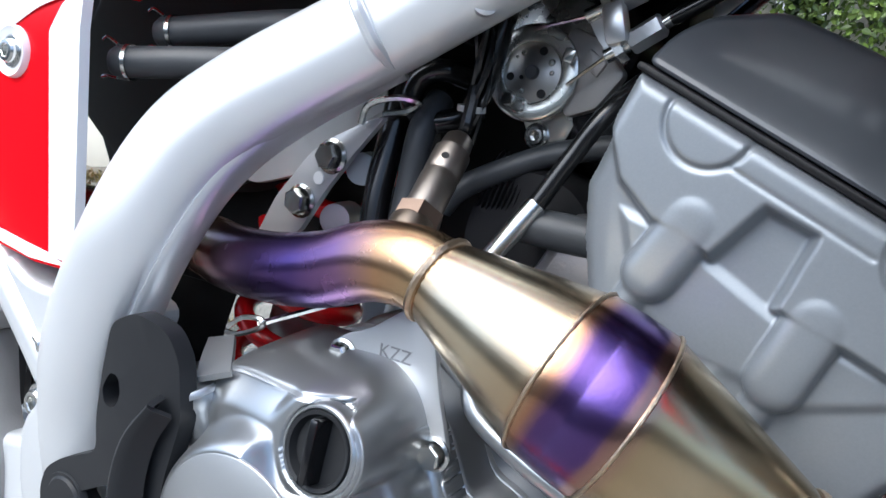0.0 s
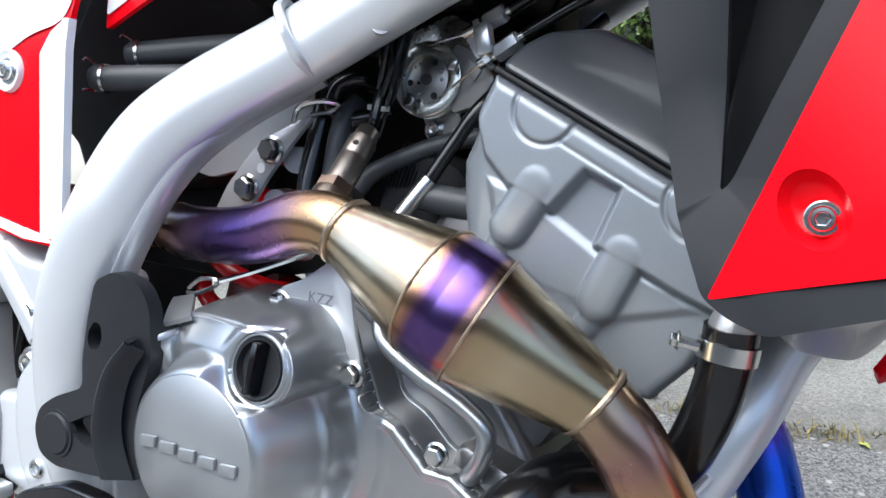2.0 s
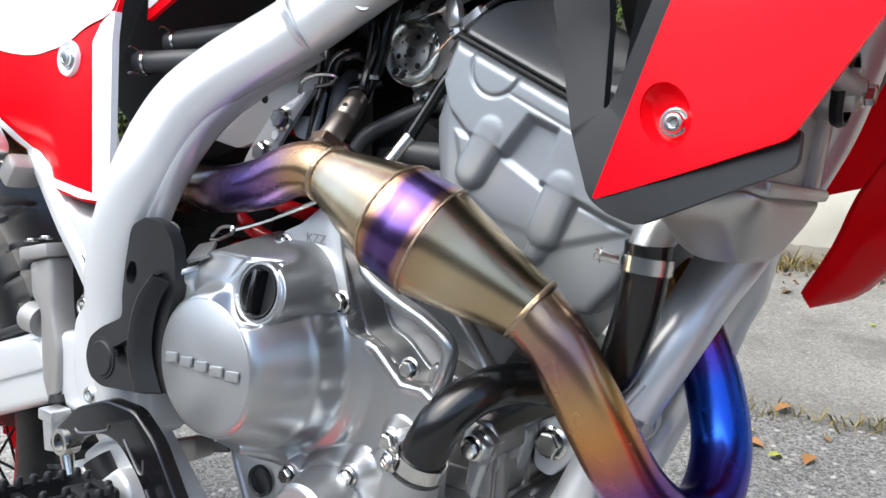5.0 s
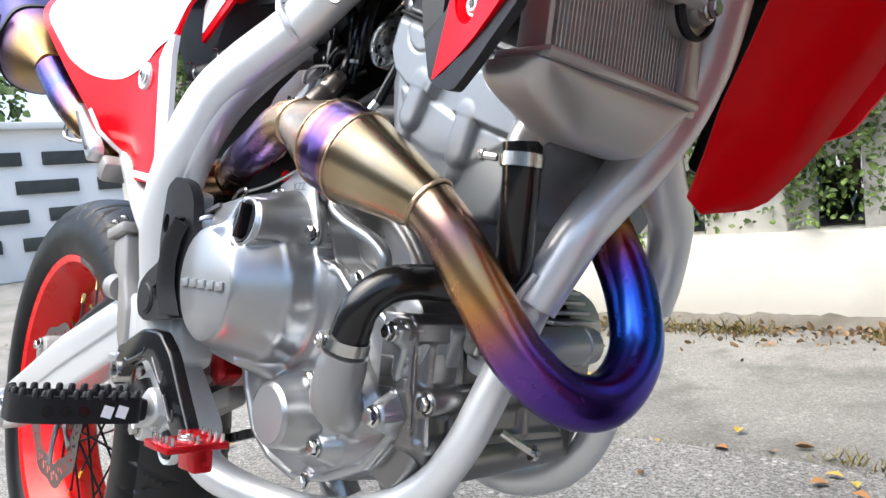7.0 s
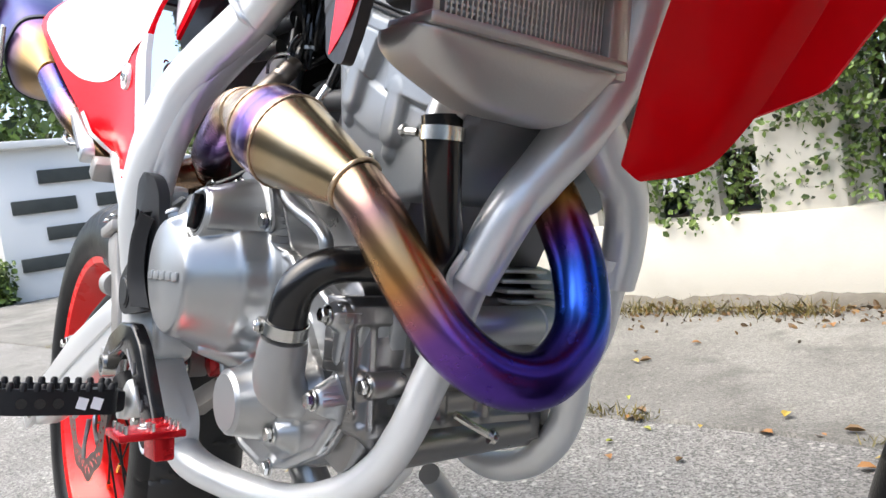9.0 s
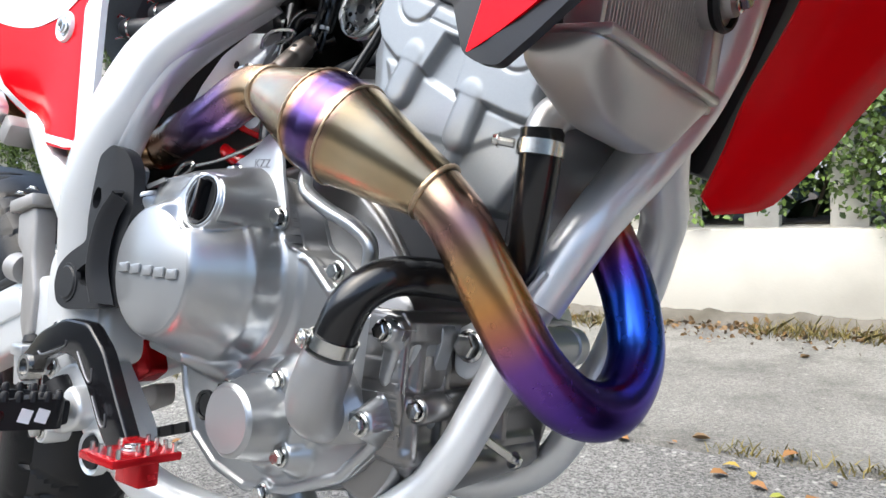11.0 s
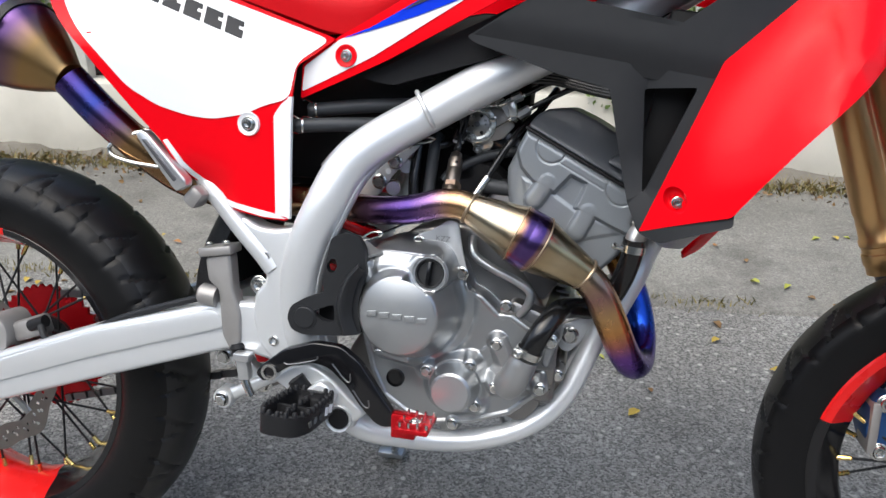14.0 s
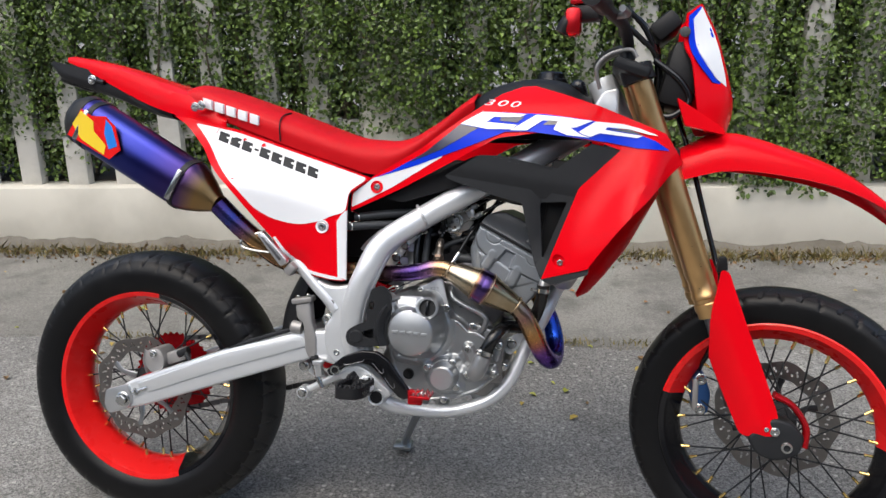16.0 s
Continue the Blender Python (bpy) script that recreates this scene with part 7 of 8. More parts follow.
part("pulley_stop", box((0.7593, -0.0430, 0.7294), (0.006, 0.004, 0.007), Matrix.Rotation(radians(20), 3, "Y"), 0.001), STEEL, tb)
part("zinc_bracket", prism([(0.708, 0.712), (0.712, 0.752), (0.745, 0.765), (0.775, 0.752), (0.782, 0.728), (0.765, 0.712), (0.752, 0.685), (0.735, 0.684), (0.728, 0.70)], -0.0245, -0.021, 0.0008, 0.005), mat("zinc_plate", (0.6, 0.6, 0.57), 0.27, 0.9, 0.12, 50), tb, "zinc plated bracket")
bolt((0.738, -0.0245, 0.69), (0, -1, 0), 0.005, tb, "socket")
part("cable_bracket", merge(loft([[(0.7687, -0.0450, 0.7440), (0.7740, -0.0450, 0.7358), (0.7814, -0.0450, 0.7277)], [(0.7811, -0.0450, 0.7514), (0.7865, -0.0450, 0.7425), (0.7891, -0.0450, 0.7318)]], n=8, m=3, thick=0.003), box((0.7830, -0.0490, 0.7431), (0.011, 0.010, 0.020), Matrix.Rotation(radians(-14), 3, "Y"), 0.003)), BRIGHT, tb, "bright cable bracket")
part("casting_web", prism([(0.746, 0.728), (0.756, 0.745), (0.772, 0.738), (0.785, 0.722), (0.772, 0.705), (0.756, 0.70)], -0.0345, -0.028, 0.0015, 0.003), ROUGH_CAST, tb, "grey cast arm behind the pulley")
part("web_recess", prism([(0.762, 0.728), (0.7665, 0.734), (0.776, 0.727), (0.771, 0.720)], -0.0362, -0.0345, 0.0008, 0.001), ROUGH_CAST, tb)
adj = part("cable_adjuster", merge(sweep([(0.7784, -0.0450, 0.7290), (0.7893, -0.0450, 0.7350)], 0.0036, n=12, k=1), sweep([(0.8024, -0.0450, 0.7433), (0.8070, -0.0450, 0.7462)], 0.0032, n=12, k=1)), STEEL, tb, "threaded bright cable adjuster")
part("adjuster_hex", lathe([(0, 0), (0.0050, 0), (0.0060, 0.0012), (0.0060, 0.0161), (0.0048, 0.0173), (0, 0.0173)], (0.7893, -0.0450, 0.7350), (0.0146, 0, 0.0092), 6), BRIGHT, adj)
part("lock_nut", lathe([(0, 0), (0.0062, 0), (0.0062, 0.0042), (0, 0.0042)], (0.7832, -0.0450, 0.7311), (0.0146, 0, 0.0092), 6), STEEL, adj)
part("throttle_cable", sweep([(0.8070, -0.0450, 0.7462), (0.8570, -0.045, 0.7722), (0.9370, -0.040, 0.8082), (1.04, -0.03, 0.8762)], 0.0036, n=10), RUBBER, bike, "black throttle cable")
part("bare_cable", sweep([(0.7585, -0.0415, 0.7155), (0.7784, -0.0450, 0.7290)], 0.0009, n=6, k=1), STEEL, tb)
adj = part("cable_adjuster", merge(sweep([(0.7668, -0.0450, 0.7473), (0.7809, -0.0450, 0.7538)], 0.0036, n=12, k=1), sweep([(0.7925, -0.0450, 0.7594), (0.7970, -0.0450, 0.7614)], 0.0032, n=12, k=1)), STEEL, tb, "threaded bright cable adjuster")
part("adjuster_hex", lathe([(0, 0), (0.0050, 0), (0.0060, 0.0012), (0.0060, 0.0131), (0.0048, 0.0143), (0, 0.0143)], (0.7809, -0.0450, 0.7538), (0.0129, 0, 0.0062), 6), BRIGHT, adj)
part("lock_nut", lathe([(0, 0), (0.0062, 0), (0.0062, 0.0042), (0, 0.0042)], (0.7755, -0.0450, 0.7512), (0.0129, 0, 0.0062), 6), STEEL, adj)
part("throttle_cable", sweep([(0.7970, -0.0450, 0.7614), (0.8470, -0.045, 0.7874), (0.9270, -0.040, 0.8234), (1.04, -0.03, 0.8914)], 0.0036, n=10), RUBBER, bike, "black throttle cable")
part("bare_cable", sweep([(0.7384, -0.0415, 0.7421), (0.7668, -0.0450, 0.7473)], 0.0009, n=6, k=1), STEEL, tb)
part("intake_boot", lathe([(0.03, -0.02), (0.034, -0.02), (0.037, 0.0), (0.034, 0.01), (0.036, 0.03), (0.03, 0.03)], (0.77, 0.01, 0.70), (0.85, 0, -0.5), 28), RUBBER, tb)
for pts, r, m_ in (([(0.666, -0.045, 0.745), (0.6665, -0.05, 0.70), (0.664, -0.06, 0.65), (0.666, -0.065, 0.61)], 0.0078, RUBBER), ([(0.69, -0.045, 0.705), (0.688, -0.058, 0.688), (0.6855, -0.062, 0.655), (0.684, -0.066, 0.63)], 0.0075, RUBBER_GREY), ([(0.700, -0.052, 0.648), (0.710, -0.049, 0.660), (0.735, -0.039, 0.674), (0.7585, -0.0305, 0.683), (0.795, -0.025, 0.69)], 0.0062, RUBBER_GREY), ([(0.704, -0.040, 0.716), (0.694, -0.052, 0.7195), (0.682, -0.055, 0.714), (0.678, -0.056, 0.702), (0.687, -0.055, 0.693), (0.700, -0.050, 0.694), (0.712, -0.04, 0.70)], 0.0062, RUBBER), ([(0.735, -0.035, 0.79), (0.728, -0.05, 0.755), (0.722, -0.055, 0.72), (0.715, -0.055, 0.70)], 0.0065, RUBBER), ([(0.70, -0.05, 0.79), (0.735, -0.045, 0.80), (0.80, -0.03, 0.80), (0.90, -0.02, 0.82)], 0.006, RUBBER), ([(0.79, -0.03, 0.80), (0.85, -0.045, 0.825), (0.93, -0.045, 0.85), (1.0, -0.03, 0.90)], 0.006, RUBBER), ([(0.80, -0.01, 0.815), (0.87, -0.02, 0.845), (0.95, -0.02, 0.875), (1.03, -0.02, 0.93)], 0.008, RUBBER)):
    part("engine_hose", sweep(pts, r, n=14), m_, bike, "rubber engine hose")
# thin twisted wiring by the sensor, with a pale tie
for k in range(4):
    pts = []
    for i in range(9):
        f = i / 8
        c = Vector((0.716, -0.062, 0.682)).lerp(Vector((0.722, -0.070, 0.752)), f) + Vector((0.006 * math.sin(3 * f), 0, 0))
        pts.append(c + 0.0032 * Vector((math.cos(5 * f + k * 1.57), math.sin(5 * f + k * 1.57), 0)))
    part("sensor_wire", sweep(pts, 0.0019, n=7, k=4), BLACKG, bike, "thin twisted black wire beside the throttle body")
part("wire_tie", lathe([(0.006, -0.0015), (0.0072, -0.0015), (0.0072, 0.0015), (0.006, 0.0015)], (0.7195, -0.064, 0.700), (0.1, -0.1, 1), 16), BRIGHT, bike, "pale cable tie round thin wires")
for p, q, r in (((0.655, -0.03, 0.755), (0.70, -0.03, 0.742), 0.007), ((0.69, -0.025, 0.77), (0.76, -0.02, 0.775), 0.006), ((0.715, -0.03, 0.665), (0.742, -0.02, 0.655), 0.016)):
    rib = []
    for i in range(25):
        f = i / 24
        rib.append((r * (1.0 + 0.14 * (i % 2)), (Vector(q) - Vector(p)).length * f))
    part("corrugated_sleeve", lathe([(0, 0)] + rib + [(0, rib[-1][1])], p, Vector(q) - Vector(p), 18), BLACKP, bike, "black corrugated wiring sleeve")
part("carbon_canister", lathe([(0, -0.04), (0.036, -0.04), (0.04, -0.03), (0.04, 0.04), (0, 0.04)], (0.745, 0.0, 0.635), (0, 1, 0), 28), BLACKP, bike, "round black canister behind the exhaust")
part("spar_pin", merge(sweep([(0.728, -0.085, 0.735), (0.738, -0.095, 0.742)], 0.0035, n=10, k=1), lathe([(0, 0.002), (0.0055, 0.002), (0.0055, 0)], (0.739, -0.096, 0.7425), (0.6, -0.7, 0.4), 14)), BRIGHT, frame_r)
# filler added so that no bright background shows between the hoses
part("bay_gap_block", prism([(0.645, 0.60), (0.64, 0.80), (0.76, 0.85), (0.80, 0.80), (0.795, 0.74), (0.775, 0.70), (0.765, 0.64), (0.75, 0.60)], 0.03, 0.07, 0.006, 0.01), DARKVOID, bike, "black filler block added to darken the gaps beside the engine")
for k in range(5):
    part("hose", sweep([(0.765, -0.045, 0.772 + 0.0035 * k), (0.785, -0.05, 0.775 + 0.0035 * k), (0.83, -0.05, 0.777 + 0.0035 * k), (0.885, -0.05, 0.766 + 0.0035 * k), (0.93, -0.04, 0.76 + 0.0035 * k)], 0.0036, n=8), RUBBER, bike, "ribbed black hose above the cam cover")
# added dark block that closes the view through under the tank
part("tank_gap_block", prism([(0.66, 0.75), (0.70, 0.79), (0.80, 0.80), (0.79, 0.77), (0.70, 0.74)], 0.0, 0.06, 0.004, 0.008), DARKVOID, bike, "black filler block added in the gap under the tank")

# -- chain guide and guards on the right --
gd = part("frame_guard", panel([(0.538, 0.480), (0.543, 0.495), (0.558, 0.505), (0.585, 0.516), (0.584, 0.533), (0.588, 0.559), (0.594, 0.584), (0.612, 0.592), (0.627, 0.586), (0.634, 0.572), (0.636, 0.543), (0.628, 0.51), (0.628, 0.49), (0.633, 0.467), (0.608, 0.464), (0.56, 0.460), (0.544, 0.465)], lambda x, z: -0.170 + 0.35 * max(0.0, x - 0.615), 0.010, 0.006, 0.02, holes=([(0.570, 0.490), (0.593, 0.501), (0.599, 0.501), (0.600, 0.480), (0.584, 0.480)], [(0.588, 0.550), (0.594, 0.559), (0.600, 0.558), (0.602, 0.549), (0.597, 0.541), (0.590, 0.542)])), BLACKSAT, bike, "dark grey plastic frame guard")
part("guard_fin", loft([[(0.628, -0.168, 0.556), (0.612, -0.170, 0.537), (0.603, -0.170, 0.514), (0.602, -0.170, 0.491), (0.609, -0.169, 0.468)], [(0.631, -0.178, 0.553), (0.619, -0.181, 0.536), (0.612, -0.182, 0.514), (0.611, -0.182, 0.491), (0.617, -0.180, 0.469)], [(0.636, -0.168, 0.546), (0.628, -0.170, 0.532), (0.623, -0.171, 0.512), (0.622, -0.170, 0.492), (0.630, -0.168, 0.468)]], n=20, m=5, thick=0.003), BLACKSAT, gd)
part("guard_back", prism([(0.565, 0.485), (0.60, 0.508), (0.61, 0.50), (0.606, 0.472), (0.58, 0.472)], -0.146, -0.142, 0.0008, 0.003), BLACKP, gd)
part("guard_disc", lathe([(0, 0.0018), (0.0125, 0.0018), (0.0138, 0.0005), (0.0155, 0.0005), (0.0165, -0.003)], (0.561, -0.1705, 0.482), (0, -1, 0), 28), BLACKSAT, gd)

# -- foot controls --
PEDAL = [(0.499, 0.405), (0.506, 0.415), (0.536, 0.440), (0.575, 0.454), (0.611, 0.453), (0.636, 0.435), (0.659, 0.403), (0.681, 0.374), (0.681, 0.359), (0.666, 0.357), (0.656, 0.361), (0.636, 0.381), (0.619, 0.404), (0.595, 0.424), (0.574, 0.428), (0.542, 0.418), (0.522, 0.402), (0.510, 0.394)]
pl = part("brake_pedal", prism(PEDAL, -0.177, -0.166, 0.0022, 0.008, 3), BLACKG, bike, "gloss black brake pedal with a red studded tip")
part("pedal_bush", lathe([(0.0072, -0.004), (0.0072, 0.0025), (0.0105, 0.0025), (0.011, -0.01)], (0.519, -0.177, 0.409), (0, -1, 0), 24), STEEL, pl)
for q in ([(0.538, 0.424), (0.546, 0.4225), (0.578, 0.4315), (0.582, 0.437)], [(0.601, 0.430), (0.618, 0.4115), (0.624, 0.4105), (0.624, 0.420)], [(0.628, 0.400), (0.642, 0.382), (0.649, 0.381), (0.648, 0.39)]):
    part("pocket_edge", sweep([(x, -0.1772, z) for x, z in q], 0.0009, n=6, k=4), ALLOY_DARK, pl)
part("pedal_spring", sweep([(0.548, -0.165, 0.40), (0.56, -0.162, 0.385), (0.575, -0.16, 0.372)], 0.011, n=12, k=3), BLACKP, pl)
tip = part("pedal_tip", merge(box((0.711, -0.192, 0.374), (0.042, 0.05, 0.006), None, 0.0015), box((0.694, -0.176, 0.364), (0.03, 0.016, 0.03), None, 0.002)), REDA, pl, "red anodised pedal tip")
for i in range(4):
    for j in range(3):
        if (i, j) == (1, 1):
            continue
        part("stud", lathe([(0, 0.006), (0.0016, 0.006), (0.0017, 0)], (0.698 + 0.0105 * i, -0.212 + 0.02 * j, 0.377), (0, 0, 1), 8), STEEL, tip)
bolt((0.711, -0.192, 0.377), (0, 0, 1), 0.005, tip, "socket")
hb = part("footpeg_bracket", merge(prism([(0.512, 0.392), (0.54, 0.412), (0.566, 0.418), (0.59, 0.405), (0.612, 0.384), (0.64, 0.362), (0.62, 0.345), (0.585, 0.362), (0.55, 0.372)], -0.158, -0.13, 0.005, 0.010, 3), prism([(0.553, 0.368), (0.56, 0.386), (0.583, 0.403), (0.597, 0.395), (0.603, 0.38), (0.59, 0.368), (0.572, 0.362)], -0.172, -0.155, 0.004, 0.008, 3)), SILVER, bike, "silver cast footpeg bracket")
part("peg_pivot", lathe([(0, 0.002), (0.007, 0.002), (0.0075, 0.0), (0.013, 0.0), (0.014, -0.01)], (0.566, -0.174, 0.376), (-0.1, -1, 0.1), 20), SILVER, hb)
PG = Matrix.Translation((0.583, -0.178, 0.389)) @ Euler((radians(-4), 0, radians(-3))).to_matrix().to_4x4()
PEGO = [(-0.027, -0.005), (-0.03, -0.085), (-0.02, -0.108), (0.02, -0.108), (0.03, -0.085), (0.027, -0.005)]
peg = part("footpeg", merge(box((0.0, -0.012, -0.006), (0.03, 0.03, 0.02), None, 0.004), box((0.0, -0.055, -0.004), (0.005, 0.09, 0.012), None, 0.001), box((0.0, -0.055, -0.004), (0.05, 0.006, 0.012), None, 0.001)), BLACKP, bike, "black serrated aluminium footpeg", m=PG)
rim = rounded([Vector(q) for q in PEGO], 0.012)
bm = bmesh.new()
rg = [[bm.verts.new((q.x * k, -0.056 + (q.y + 0.056) * k, z)) for q in rim] for k, z in ((1.0, -0.016), (1.0, 0.006), (0.86, 0.006), (0.86, -0.016))]
for i in range(4):
    for j in range(len(rim)):
        bm.faces.new((rg[i][j], rg[i][(j + 1) % len(rim)], rg[(i + 1) % 4][(j + 1) % len(rim)], rg[(i + 1) % 4][j]))
part("peg_ring", bm, BLACKP, peg)
tooth = None
spots = resample([Vector((q.x * 0.94, -0.056 + (q.y + 0.056) * 0.94, 0.006)) for q in rim], 25) + [Vector((0, -0.095 + 0.016 * i, 0.002)) for i in range(6)]
for q in spots:
    m = Matrix.Translation(q)
    if tooth is None:
        tooth = part("tooth", lathe([(0.0034, -0.002), (0.003, 0.004), (0.0018, 0.0055), (0, 0.0055)], axis=(0, 0, 1), n=8), BLACKP, peg, m=m)
    else:
        again(tooth, m, peg)
for dy in (-0.024, -0.036):
    part("peg_mark", box((0.0282, dy, -0.006), (0.0012, 0.0085, 0.010), Matrix.Rotation(radians(-14), 3, "X")), WHITE, peg, "white block of the maker's mark")
for i in range(3):
    part("peg_hole", lathe([(0, 0.0006), (0.0045, 0.0006), (0.0046, 0)], (0.0292, -0.055 - 0.014 * i, -0.006), (1, 0, 0), 12), BLACKG, peg)

# rear footrest hanger
hg = part("rear_peg_hanger", prism([(0.3425, 0.690), (0.349, 0.698), (0.359, 0.694), (0.4105, 0.640), (0.410, 0.632), (0.396, 0.625), (0.391, 0.630)], -0.180, -0.166, 0.003, 0.003), BRIGHT, bike, "bright folded rear footrest plate")
part("hanger_slot", prism([(0.352, 0.686), (0.358, 0.6865), (0.398, 0.641), (0.394, 0.637)], -0.1815, -0.179, 0.0004, 0.002), ALLOY_DARK, hg)
part("hanger_loop", sweep([(0.372, -0.155, 0.702), (0.345, -0.170, 0.694), (0.318, -0.175, 0.684), (0.305, -0.176, 0.674), (0.308, -0.176, 0.664), (0.330, -0.174, 0.657), (0.365, -0.165, 0.652)], 0.0028, n=8), STEEL, hg)
part("hanger_knuckle", box((0.4115, -0.155, 0.618), (0.020, 0.030, 0.026), Matrix.Rotation(radians(40), 3, "Y"), 0.005), ROUGH_CAST, hg)

# -- fork and front end --
FA, FB = Vector((1.118, 0, 1.03)), Vector((1.283, 0, 0.55))
fd = (FB - FA).normalized()
fork = None
for y in (-0.085, 0.105):
    o = Vector((0, y, 0))
    f = part("fork_leg", lathe([(0, -0.02), (0.0235, -0.02), (0.0245, 0.0), (0.0245, 0.06), (0.0242, 0.061), (0.0275, 0.2), (0.0275, 0.42), (0.026, 0.425), (0.026, 0.455), (0.0275, 0.457), (0.0275, 0.465), (0.0258, 0.467), (0.0258, 0.475), (0.0275, 0.477), (0.0275, 0.49), (0.0255, 0.495), (0.0255, 0.505), (0.0, 0.508)], FA + o, fd, 36), GOLD, bike, "gold anodised upside-down fork leg")
    # bright tube given a dark colour, for the shadow behind the guard
    part("stanchion", lathe([(0, 0.50), (0.0165, 0.50), (0.0165, 0.75), (0, 0.75)], FA + o, fd, 24), ALLOY_DARK, f, "lower fork tube coloured dark to stand for its shadow")
    fork = fork or f
guard = part("fork_guard", panel([(1.292, 0.65), (1.277, 0.557), (1.281, 0.467), (1.318, 0.379), (1.346, 0.316), (1.413, 0.326), (1.414, 0.365), (1.373, 0.473), (1.343, 0.549), (1.308, 0.645)], lambda x, z: -0.122 + 3.0 * (((x - 1.30) * 0.945 + (z - 0.5) * 0.325) - 0.028) ** 2 * 4, 0.004, 0.012, 0.025), RED, fork, "red plastic fork guard")
part("fork_guard_far", panel([(1.297, 0.65), (1.284, 0.557), (1.286, 0.467), (1.33, 0.379), (1.354, 0.316), (1.413, 0.326), (1.414, 0.365), (1.373, 0.473), (1.343, 0.549), (1.308, 0.645)], lambda x, z: 0.112, 0.004, 0.012, 0.03), RED, fork)
axb = part("axle_holder", prism([(1.357, 0.318), (1.375, 0.283), (1.413, 0.272), (1.455, 0.288), (1.466, 0.325), (1.44, 0.352), (1.40, 0.36)], -0.118, -0.075, 0.006, 0.014, 3), BLACKSAT, fork, "black axle holder")
part("axle_end", lathe([(0.0065, 0.0), (0.0065, 0.004), (0.0105, 0.004), (0.012, 0.002), (0.0125, -0.004)], (1.431, -0.118, 0.303), (0, -1, 0), 24), STEEL, axb)
bolt((1.407, -0.122, 0.334), (0, -1, 0), 0.0065, guard, "socket")
bolt((1.391, -0.124, 0.338), (0, -1, 0), 0.0035, guard, "socket")
part("axle_guard", sweep([(1.405, -0.105, 0.405), (1.44, -0.105, 0.385), (1.466, -0.105, 0.345), (1.466, -0.105, 0.305)], 0.0085, n=12, flat=(1.8, 0.8)), REDA, axb, "red axle guard")
part("far_axle_holder", box((1.42, 0.085, 0.315), (0.08, 0.04, 0.07), Matrix.Rotation(radians(20), 3, "Y"), 0.01), BLACKSAT, fork)
fcal = part("front_caliper", merge(prism([(1.268, 0.40), (1.29, 0.405), (1.305, 0.36), (1.30, 0.315), (1.276, 0.31), (1.262, 0.35)], 0.03, 0.09, 0.006, 0.01)), CALI, bike, "blue front brake caliper with grey bolts")
for z in (0.392, 0.325):
    bolt((1.283, 0.03, z), (0, -1, 0), 0.009, fcal, "socket")
part("caliper_bridge", box((1.272, 0.05, 0.357), (0.012, 0.05, 0.07), None, 0.003), ROUGH_CAST, fcal)
part("front_brake_hose", sweep([(1.20, 0.02, 0.98), (1.235, -0.03, 0.86), (1.265, -0.04, 0.75), (1.288, -0.05, 0.665), (1.30, -0.06, 0.62), (1.30, -0.02, 0.5), (1.28, 0.05, 0.41)], 0.0055, n=10), RUBBER, bike, "black front brake hose")
part("hose_bracket", prism([(1.288, 0.64), (1.292, 0.672), (1.306, 0.672), (1.31, 0.645)], -0.085, -0.07, 0.002, 0.004), BLACKP, fork)
part("lower_triple_clamp", merge(box((1.178, 0.0, 0.875), (0.055, 0.20, 0.036), Matrix.Rotation(radians(19), 3, "Y"), 0.01)), BLACKSAT, bike, "black lower triple clamp")
uc = part("upper_triple_clamp", merge(box((1.105, -0.012, 1.04), (0.075, 0.25, 0.026), Matrix.Rotation(radians(19), 3, "Y"), 0.01), lathe([(0.026, -0.02), (0.033, -0.018), (0.033, 0.014), (0.026, 0.016)], FA + Vector((0, -0.085, 0)), fd, 28)), BLACKSAT, bike, "black upper triple clamp")
for y in (-0.06, 0.04):
    part("bar_riser", sweep([(1.10, y, 1.04), (1.098, y, 1.08)], 0.014, n=14, k=1), BLACKSAT, uc)
hb = part("handlebar", sweep([(1.03, -0.42, 1.115), (1.05, -0.30, 1.12), (1.085, -0.16, 1.115), (1.098, -0.08, 1.088), (1.098, 0.06, 1.088), (1.085, 0.14, 1.115), (1.05, 0.28, 1.12), (1.03, 0.40, 1.115)], 0.0115, n=14), BLACKSAT, bike, "black handlebar")
part("bar_pad", sweep([(1.09, -0.12, 1.145), (1.09, -0.01, 1.15), (1.09, 0.10, 1.145)], 0.012, n=12), BLACKP, hb)
part("grip", lathe([(0.012, 0), (0.0165, 0.002), (0.016, 0.11), (0.019, 0.112), (0.019, 0.118), (0.012, 0.118)], (1.05, -0.305, 1.12), (-0.16, -0.98, -0.04), 18), BLACKP, hb)
mcf = part("front_master_cylinder", merge(box((1.02, -0.22, 1.125), (0.055, 0.035, 0.03), Matrix.Rotation(radians(-15), 3, "Z"), 0.008), sweep([(1.0, -0.235, 1.115), (0.985, -0.25, 1.105), (0.975, -0.25, 1.085)], 0.013, n=14)), BLACKP, bike, "black front brake master cylinder")
part("reservoir_cap", box((1.015, -0.222, 1.146), (0.05, 0.034, 0.012), Matrix.Rotation(radians(-15), 3, "Z"), 0.004), REDA, mcf, "red reservoir cap")
part("switch_housing", box((0.995, -0.245, 1.105), (0.03, 0.04, 0.05), None, 0.01), REDA, mcf, "red switch housing")
part("lever", sweep([(1.06, -0.21, 1.12), (1.09, -0.28, 1.11), (1.08, -0.38, 1.10)], 0.006, n=8), ALLOY, mcf)
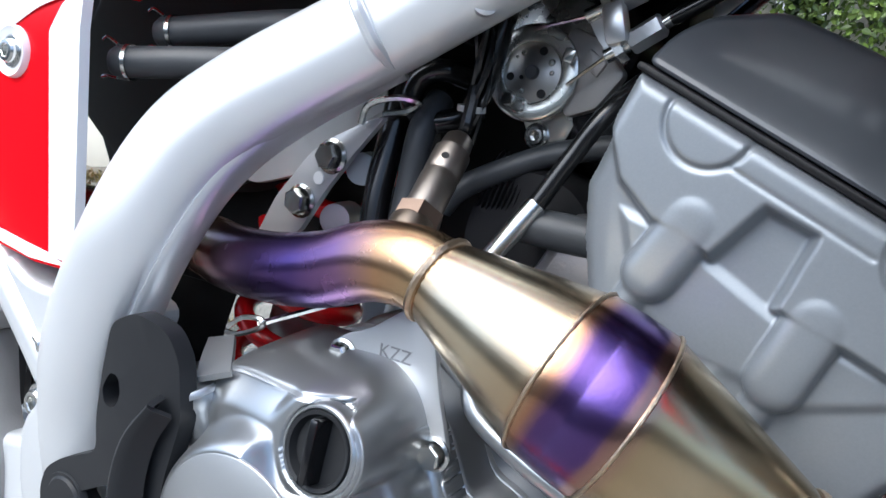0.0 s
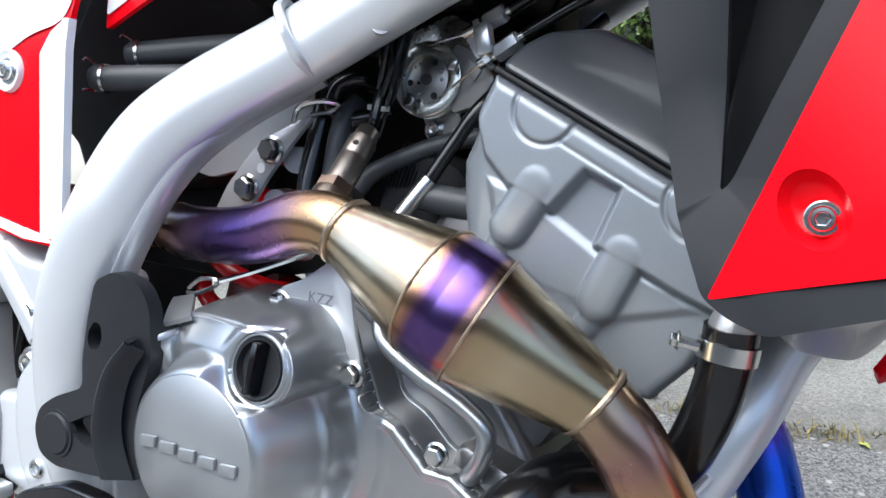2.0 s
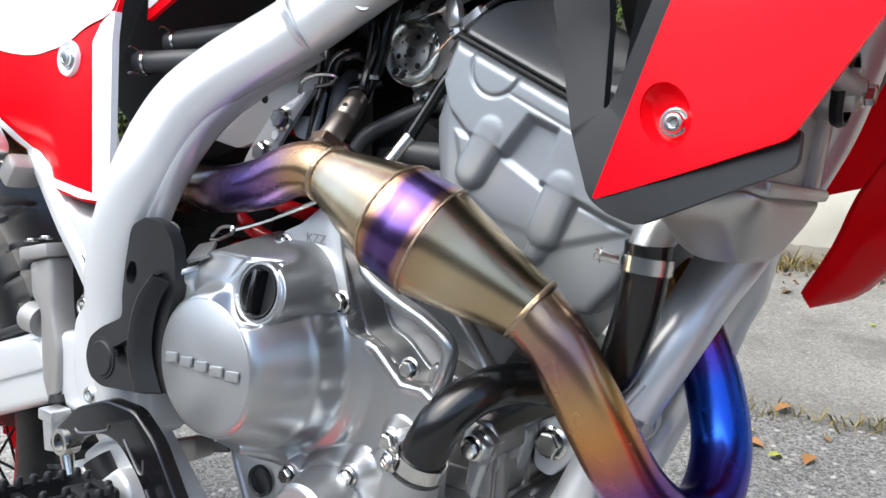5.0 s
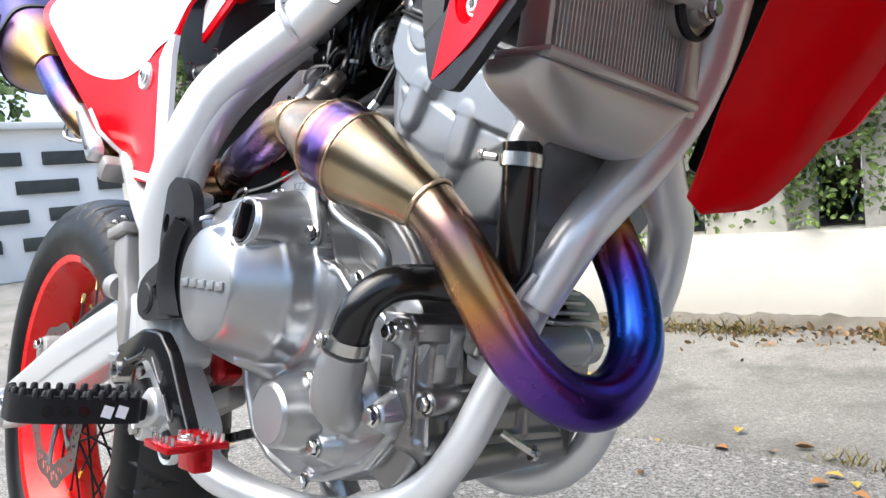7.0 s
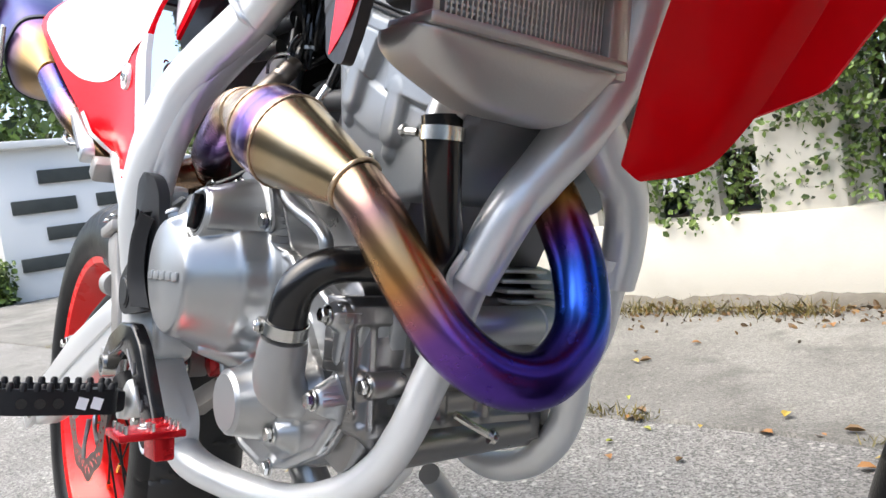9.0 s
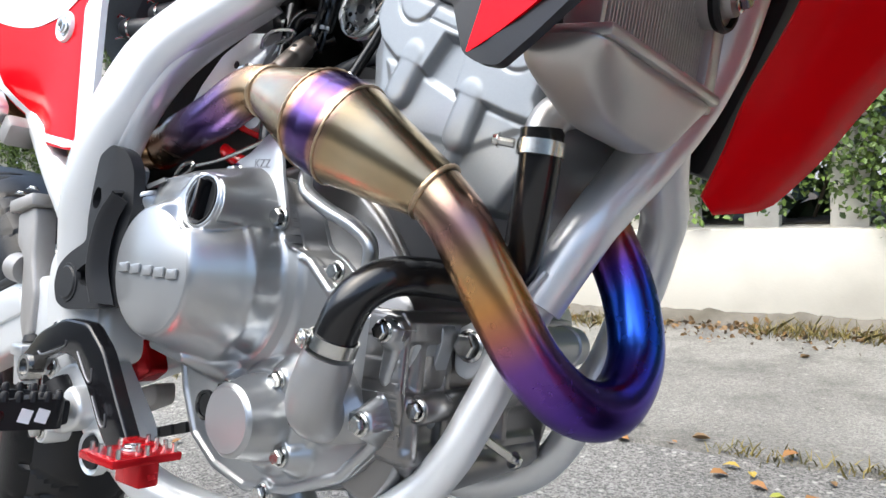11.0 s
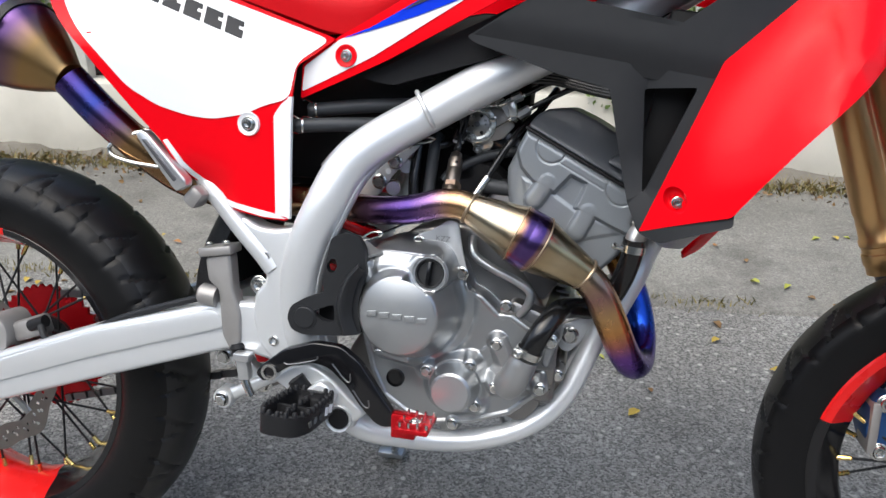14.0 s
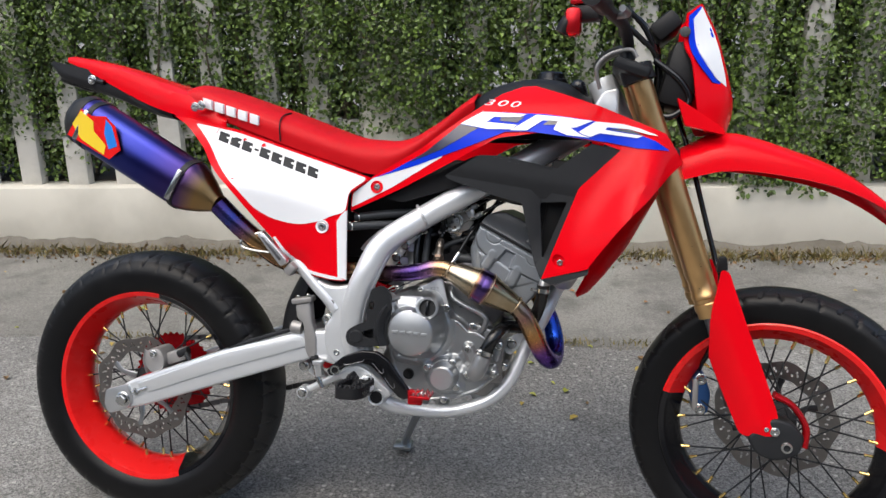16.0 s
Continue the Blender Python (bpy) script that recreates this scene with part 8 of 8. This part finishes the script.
part("bar_loop", sweep([(1.045, -0.11, 1.0), (1.038, -0.12, 1.04), (1.06, -0.12, 1.065), (1.10, -0.12, 1.075), (1.115, -0.12, 1.06)], 0.0042, n=10), ROUGH_CAST, bike, "pale cable guide loop at the fork top")
part("grey_bracket", prism([(1.03, 0.965), (1.05, 1.0), (1.085, 1.01), (1.085, 0.93), (1.05, 0.94)], -0.06, 0.05, 0.006, 0.01), SILVER, bike, "silver steering head gusset")
for pts in ([(1.09, -0.10, 1.16), (1.13, -0.08, 1.12), (1.16, -0.06, 1.05), (1.17, -0.05, 0.95)], [(1.06, -0.16, 1.14), (1.12, -0.1, 1.10), (1.155, -0.07, 1.06), (1.16, -0.05, 0.94)], [(1.07, 0.1, 1.19), (1.12, 0.02, 1.16), (1.16, -0.02, 1.08), (1.15, -0.03, 0.95)]):
    part("control_cable", sweep(pts, 0.0055, n=10), RUBBER, bike, "black control cable")
# headlight and mask
mk = part("headlight_mask", loft([[(1.21, -0.075, 1.152), (1.205, -0.09, 1.09), (1.222, -0.10, 1.05), (1.235, -0.10, 0.96), (1.25, -0.09, 0.918)], [(1.235, -0.055, 1.172), (1.262, -0.06, 1.11), (1.283, -0.065, 1.04), (1.293, -0.07, 0.98), (1.286, -0.065, 0.916)], [(1.245, -0.01, 1.178), (1.275, -0.01, 1.115), (1.30, -0.01, 1.03), (1.312, -0.01, 0.97), (1.30, -0.01, 0.912)], [(1.235, 0.035, 1.172), (1.262, 0.04, 1.11), (1.283, 0.045, 1.04), (1.293, 0.05, 0.98), (1.286, 0.045, 0.916)], [(1.21, 0.055, 1.152), (1.205, 0.07, 1.09), (1.222, 0.08, 1.05), (1.235, 0.08, 0.96), (1.25, 0.07, 0.918)]], n=24, m=6, thick=0.004), RED, bike, "red headlight mask with white and blue plate")
part("plate_blue", loft([[(1.213, -0.081, 1.146), (1.214, -0.092, 1.09), (1.229, -0.1, 1.055), (1.262, -0.088, 1.015)], [(1.236, -0.058, 1.168), (1.2625, -0.0635, 1.108), (1.281, -0.068, 1.045), (1.288, -0.07, 1.01)]], n=16, m=3, thick=0.0015), BLUE, mk)
part("plate_white", loft([[(1.223, -0.079, 1.140), (1.227, -0.086, 1.09), (1.242, -0.093, 1.06), (1.270, -0.083, 1.022)], [(1.239, -0.0575, 1.166), (1.2655, -0.0625, 1.106), (1.284, -0.068, 1.043), (1.2905, -0.070, 1.008)]], n=16, m=3, thick=0.003), WHITE, mk)
part("mask_wing", panel([(1.195, 0.985), (1.212, 0.93), (1.29, 0.912), (1.285, 0.925)], lambda x, z: -0.10, 0.02, 0.004, 0.03), RED, mk, "red lower wing of the mask")
part("headlight_body", box((1.205, -0.01, 1.03), (0.07, 0.14, 0.13), Matrix.Rotation(radians(15), 3, "Y"), 0.015), BLACKP, mk)
part("light_bracket", sweep([(1.15, -0.075, 1.06), (1.20, -0.08, 1.02), (1.22, -0.08, 0.98), (1.19, -0.08, 0.95), (1.16, -0.075, 0.95)], 0.007, n=10), BLACKG, mk)
part("mask_grommet", lathe([(0, 0.002), (0.005, 0.002), (0.01, 0.001), (0.0105, 0)], (1.205, -0.094, 1.112), (-0.2, -1, 0), 18), RUBBER_GREY, mk)
part("instrument", box((1.17, -0.01, 1.13), (0.06, 0.13, 0.04), Matrix.Rotation(radians(-40), 3, "Y"), 0.01), BLACKP, bike, "black instrument unit behind the mask")
# front fender, with its rear flap before the down tube
FEN = [((1.20, 0.005), 0.882, 0.098, 0.06), ((1.30, 0.0), 0.918, 0.10, 0.075), ((1.43, 0.0), 0.884, 0.098, 0.055), ((1.53, 0.0), 0.842, 0.088, 0.04), ((1.62, 0.0), 0.775, 0.07, 0.022), ((1.69, 0.0), 0.70, 0.035, 0.01)]
curves = []
for (x, y), z, w, h in FEN:
    curves.append([(x + h * 0.1, y - w, z - h), (x, y - w * 0.93, z - h * 0.4), (x, y - w * 0.5, z - 0.002), (x, y, z + 0.004), (x, y + w * 0.5, z - 0.002), (x, y + w * 0.93, z - h * 0.4), (x + h * 0.1, y + w, z - h)])
part("front_fender", loft(curves, n=26, m=6, thick=0.004), RED, bike, "red high front fender with a rear flap")

# the flap behind the front wheel, hanging from the fender
CB = [(1.009, 0.014, 0.568), (1.026, 0.009, 0.601), (1.036, 0.010, 0.632), (1.053, 0.006, 0.66), (1.067, 0.003, 0.685), (1.093, -0.004, 0.734), (1.125, -0.02, 0.79), (1.165, -0.05, 0.85)]
CF = [(1.010, 0.032, 0.559), (1.033, 0.065, 0.566), (1.05, 0.077, 0.584), (1.068, 0.081, 0.605), (1.083, 0.083, 0.626), (1.113, 0.083, 0.666), (1.15, 0.085, 0.735), (1.20, 0.085, 0.83)]
bulge = Vector((0.45, -0.75, -0.35)) * 0.012
lines = []
for f, k in ((0.0, 0.0), (0.28, 0.75), (0.6, 1.0), (0.82, 0.85), (1.0, 0.0)):
    lines.append([Vector(p).lerp(Vector(q), f) + bulge * k * min(1.0, 0.25 + i * 0.3) for i, (p, q) in enumerate(zip(CB, CF))])
flap = part("fender_flap", loft(lines, n=30, m=5, thick=0.004), RED_THIN, bike, "red rear flap of the front fender")
part("shroud_inner_far", prism([(0.955, 0.606), (0.976, 0.595), (1.004, 0.655), (1.031, 0.714), (1.085, 0.85), (1.03, 0.86), (0.997, 0.722), (0.978, 0.66)], 0.10, 0.13, 0.006, 0.008), BLACKP, bike, "black far radiator guard")
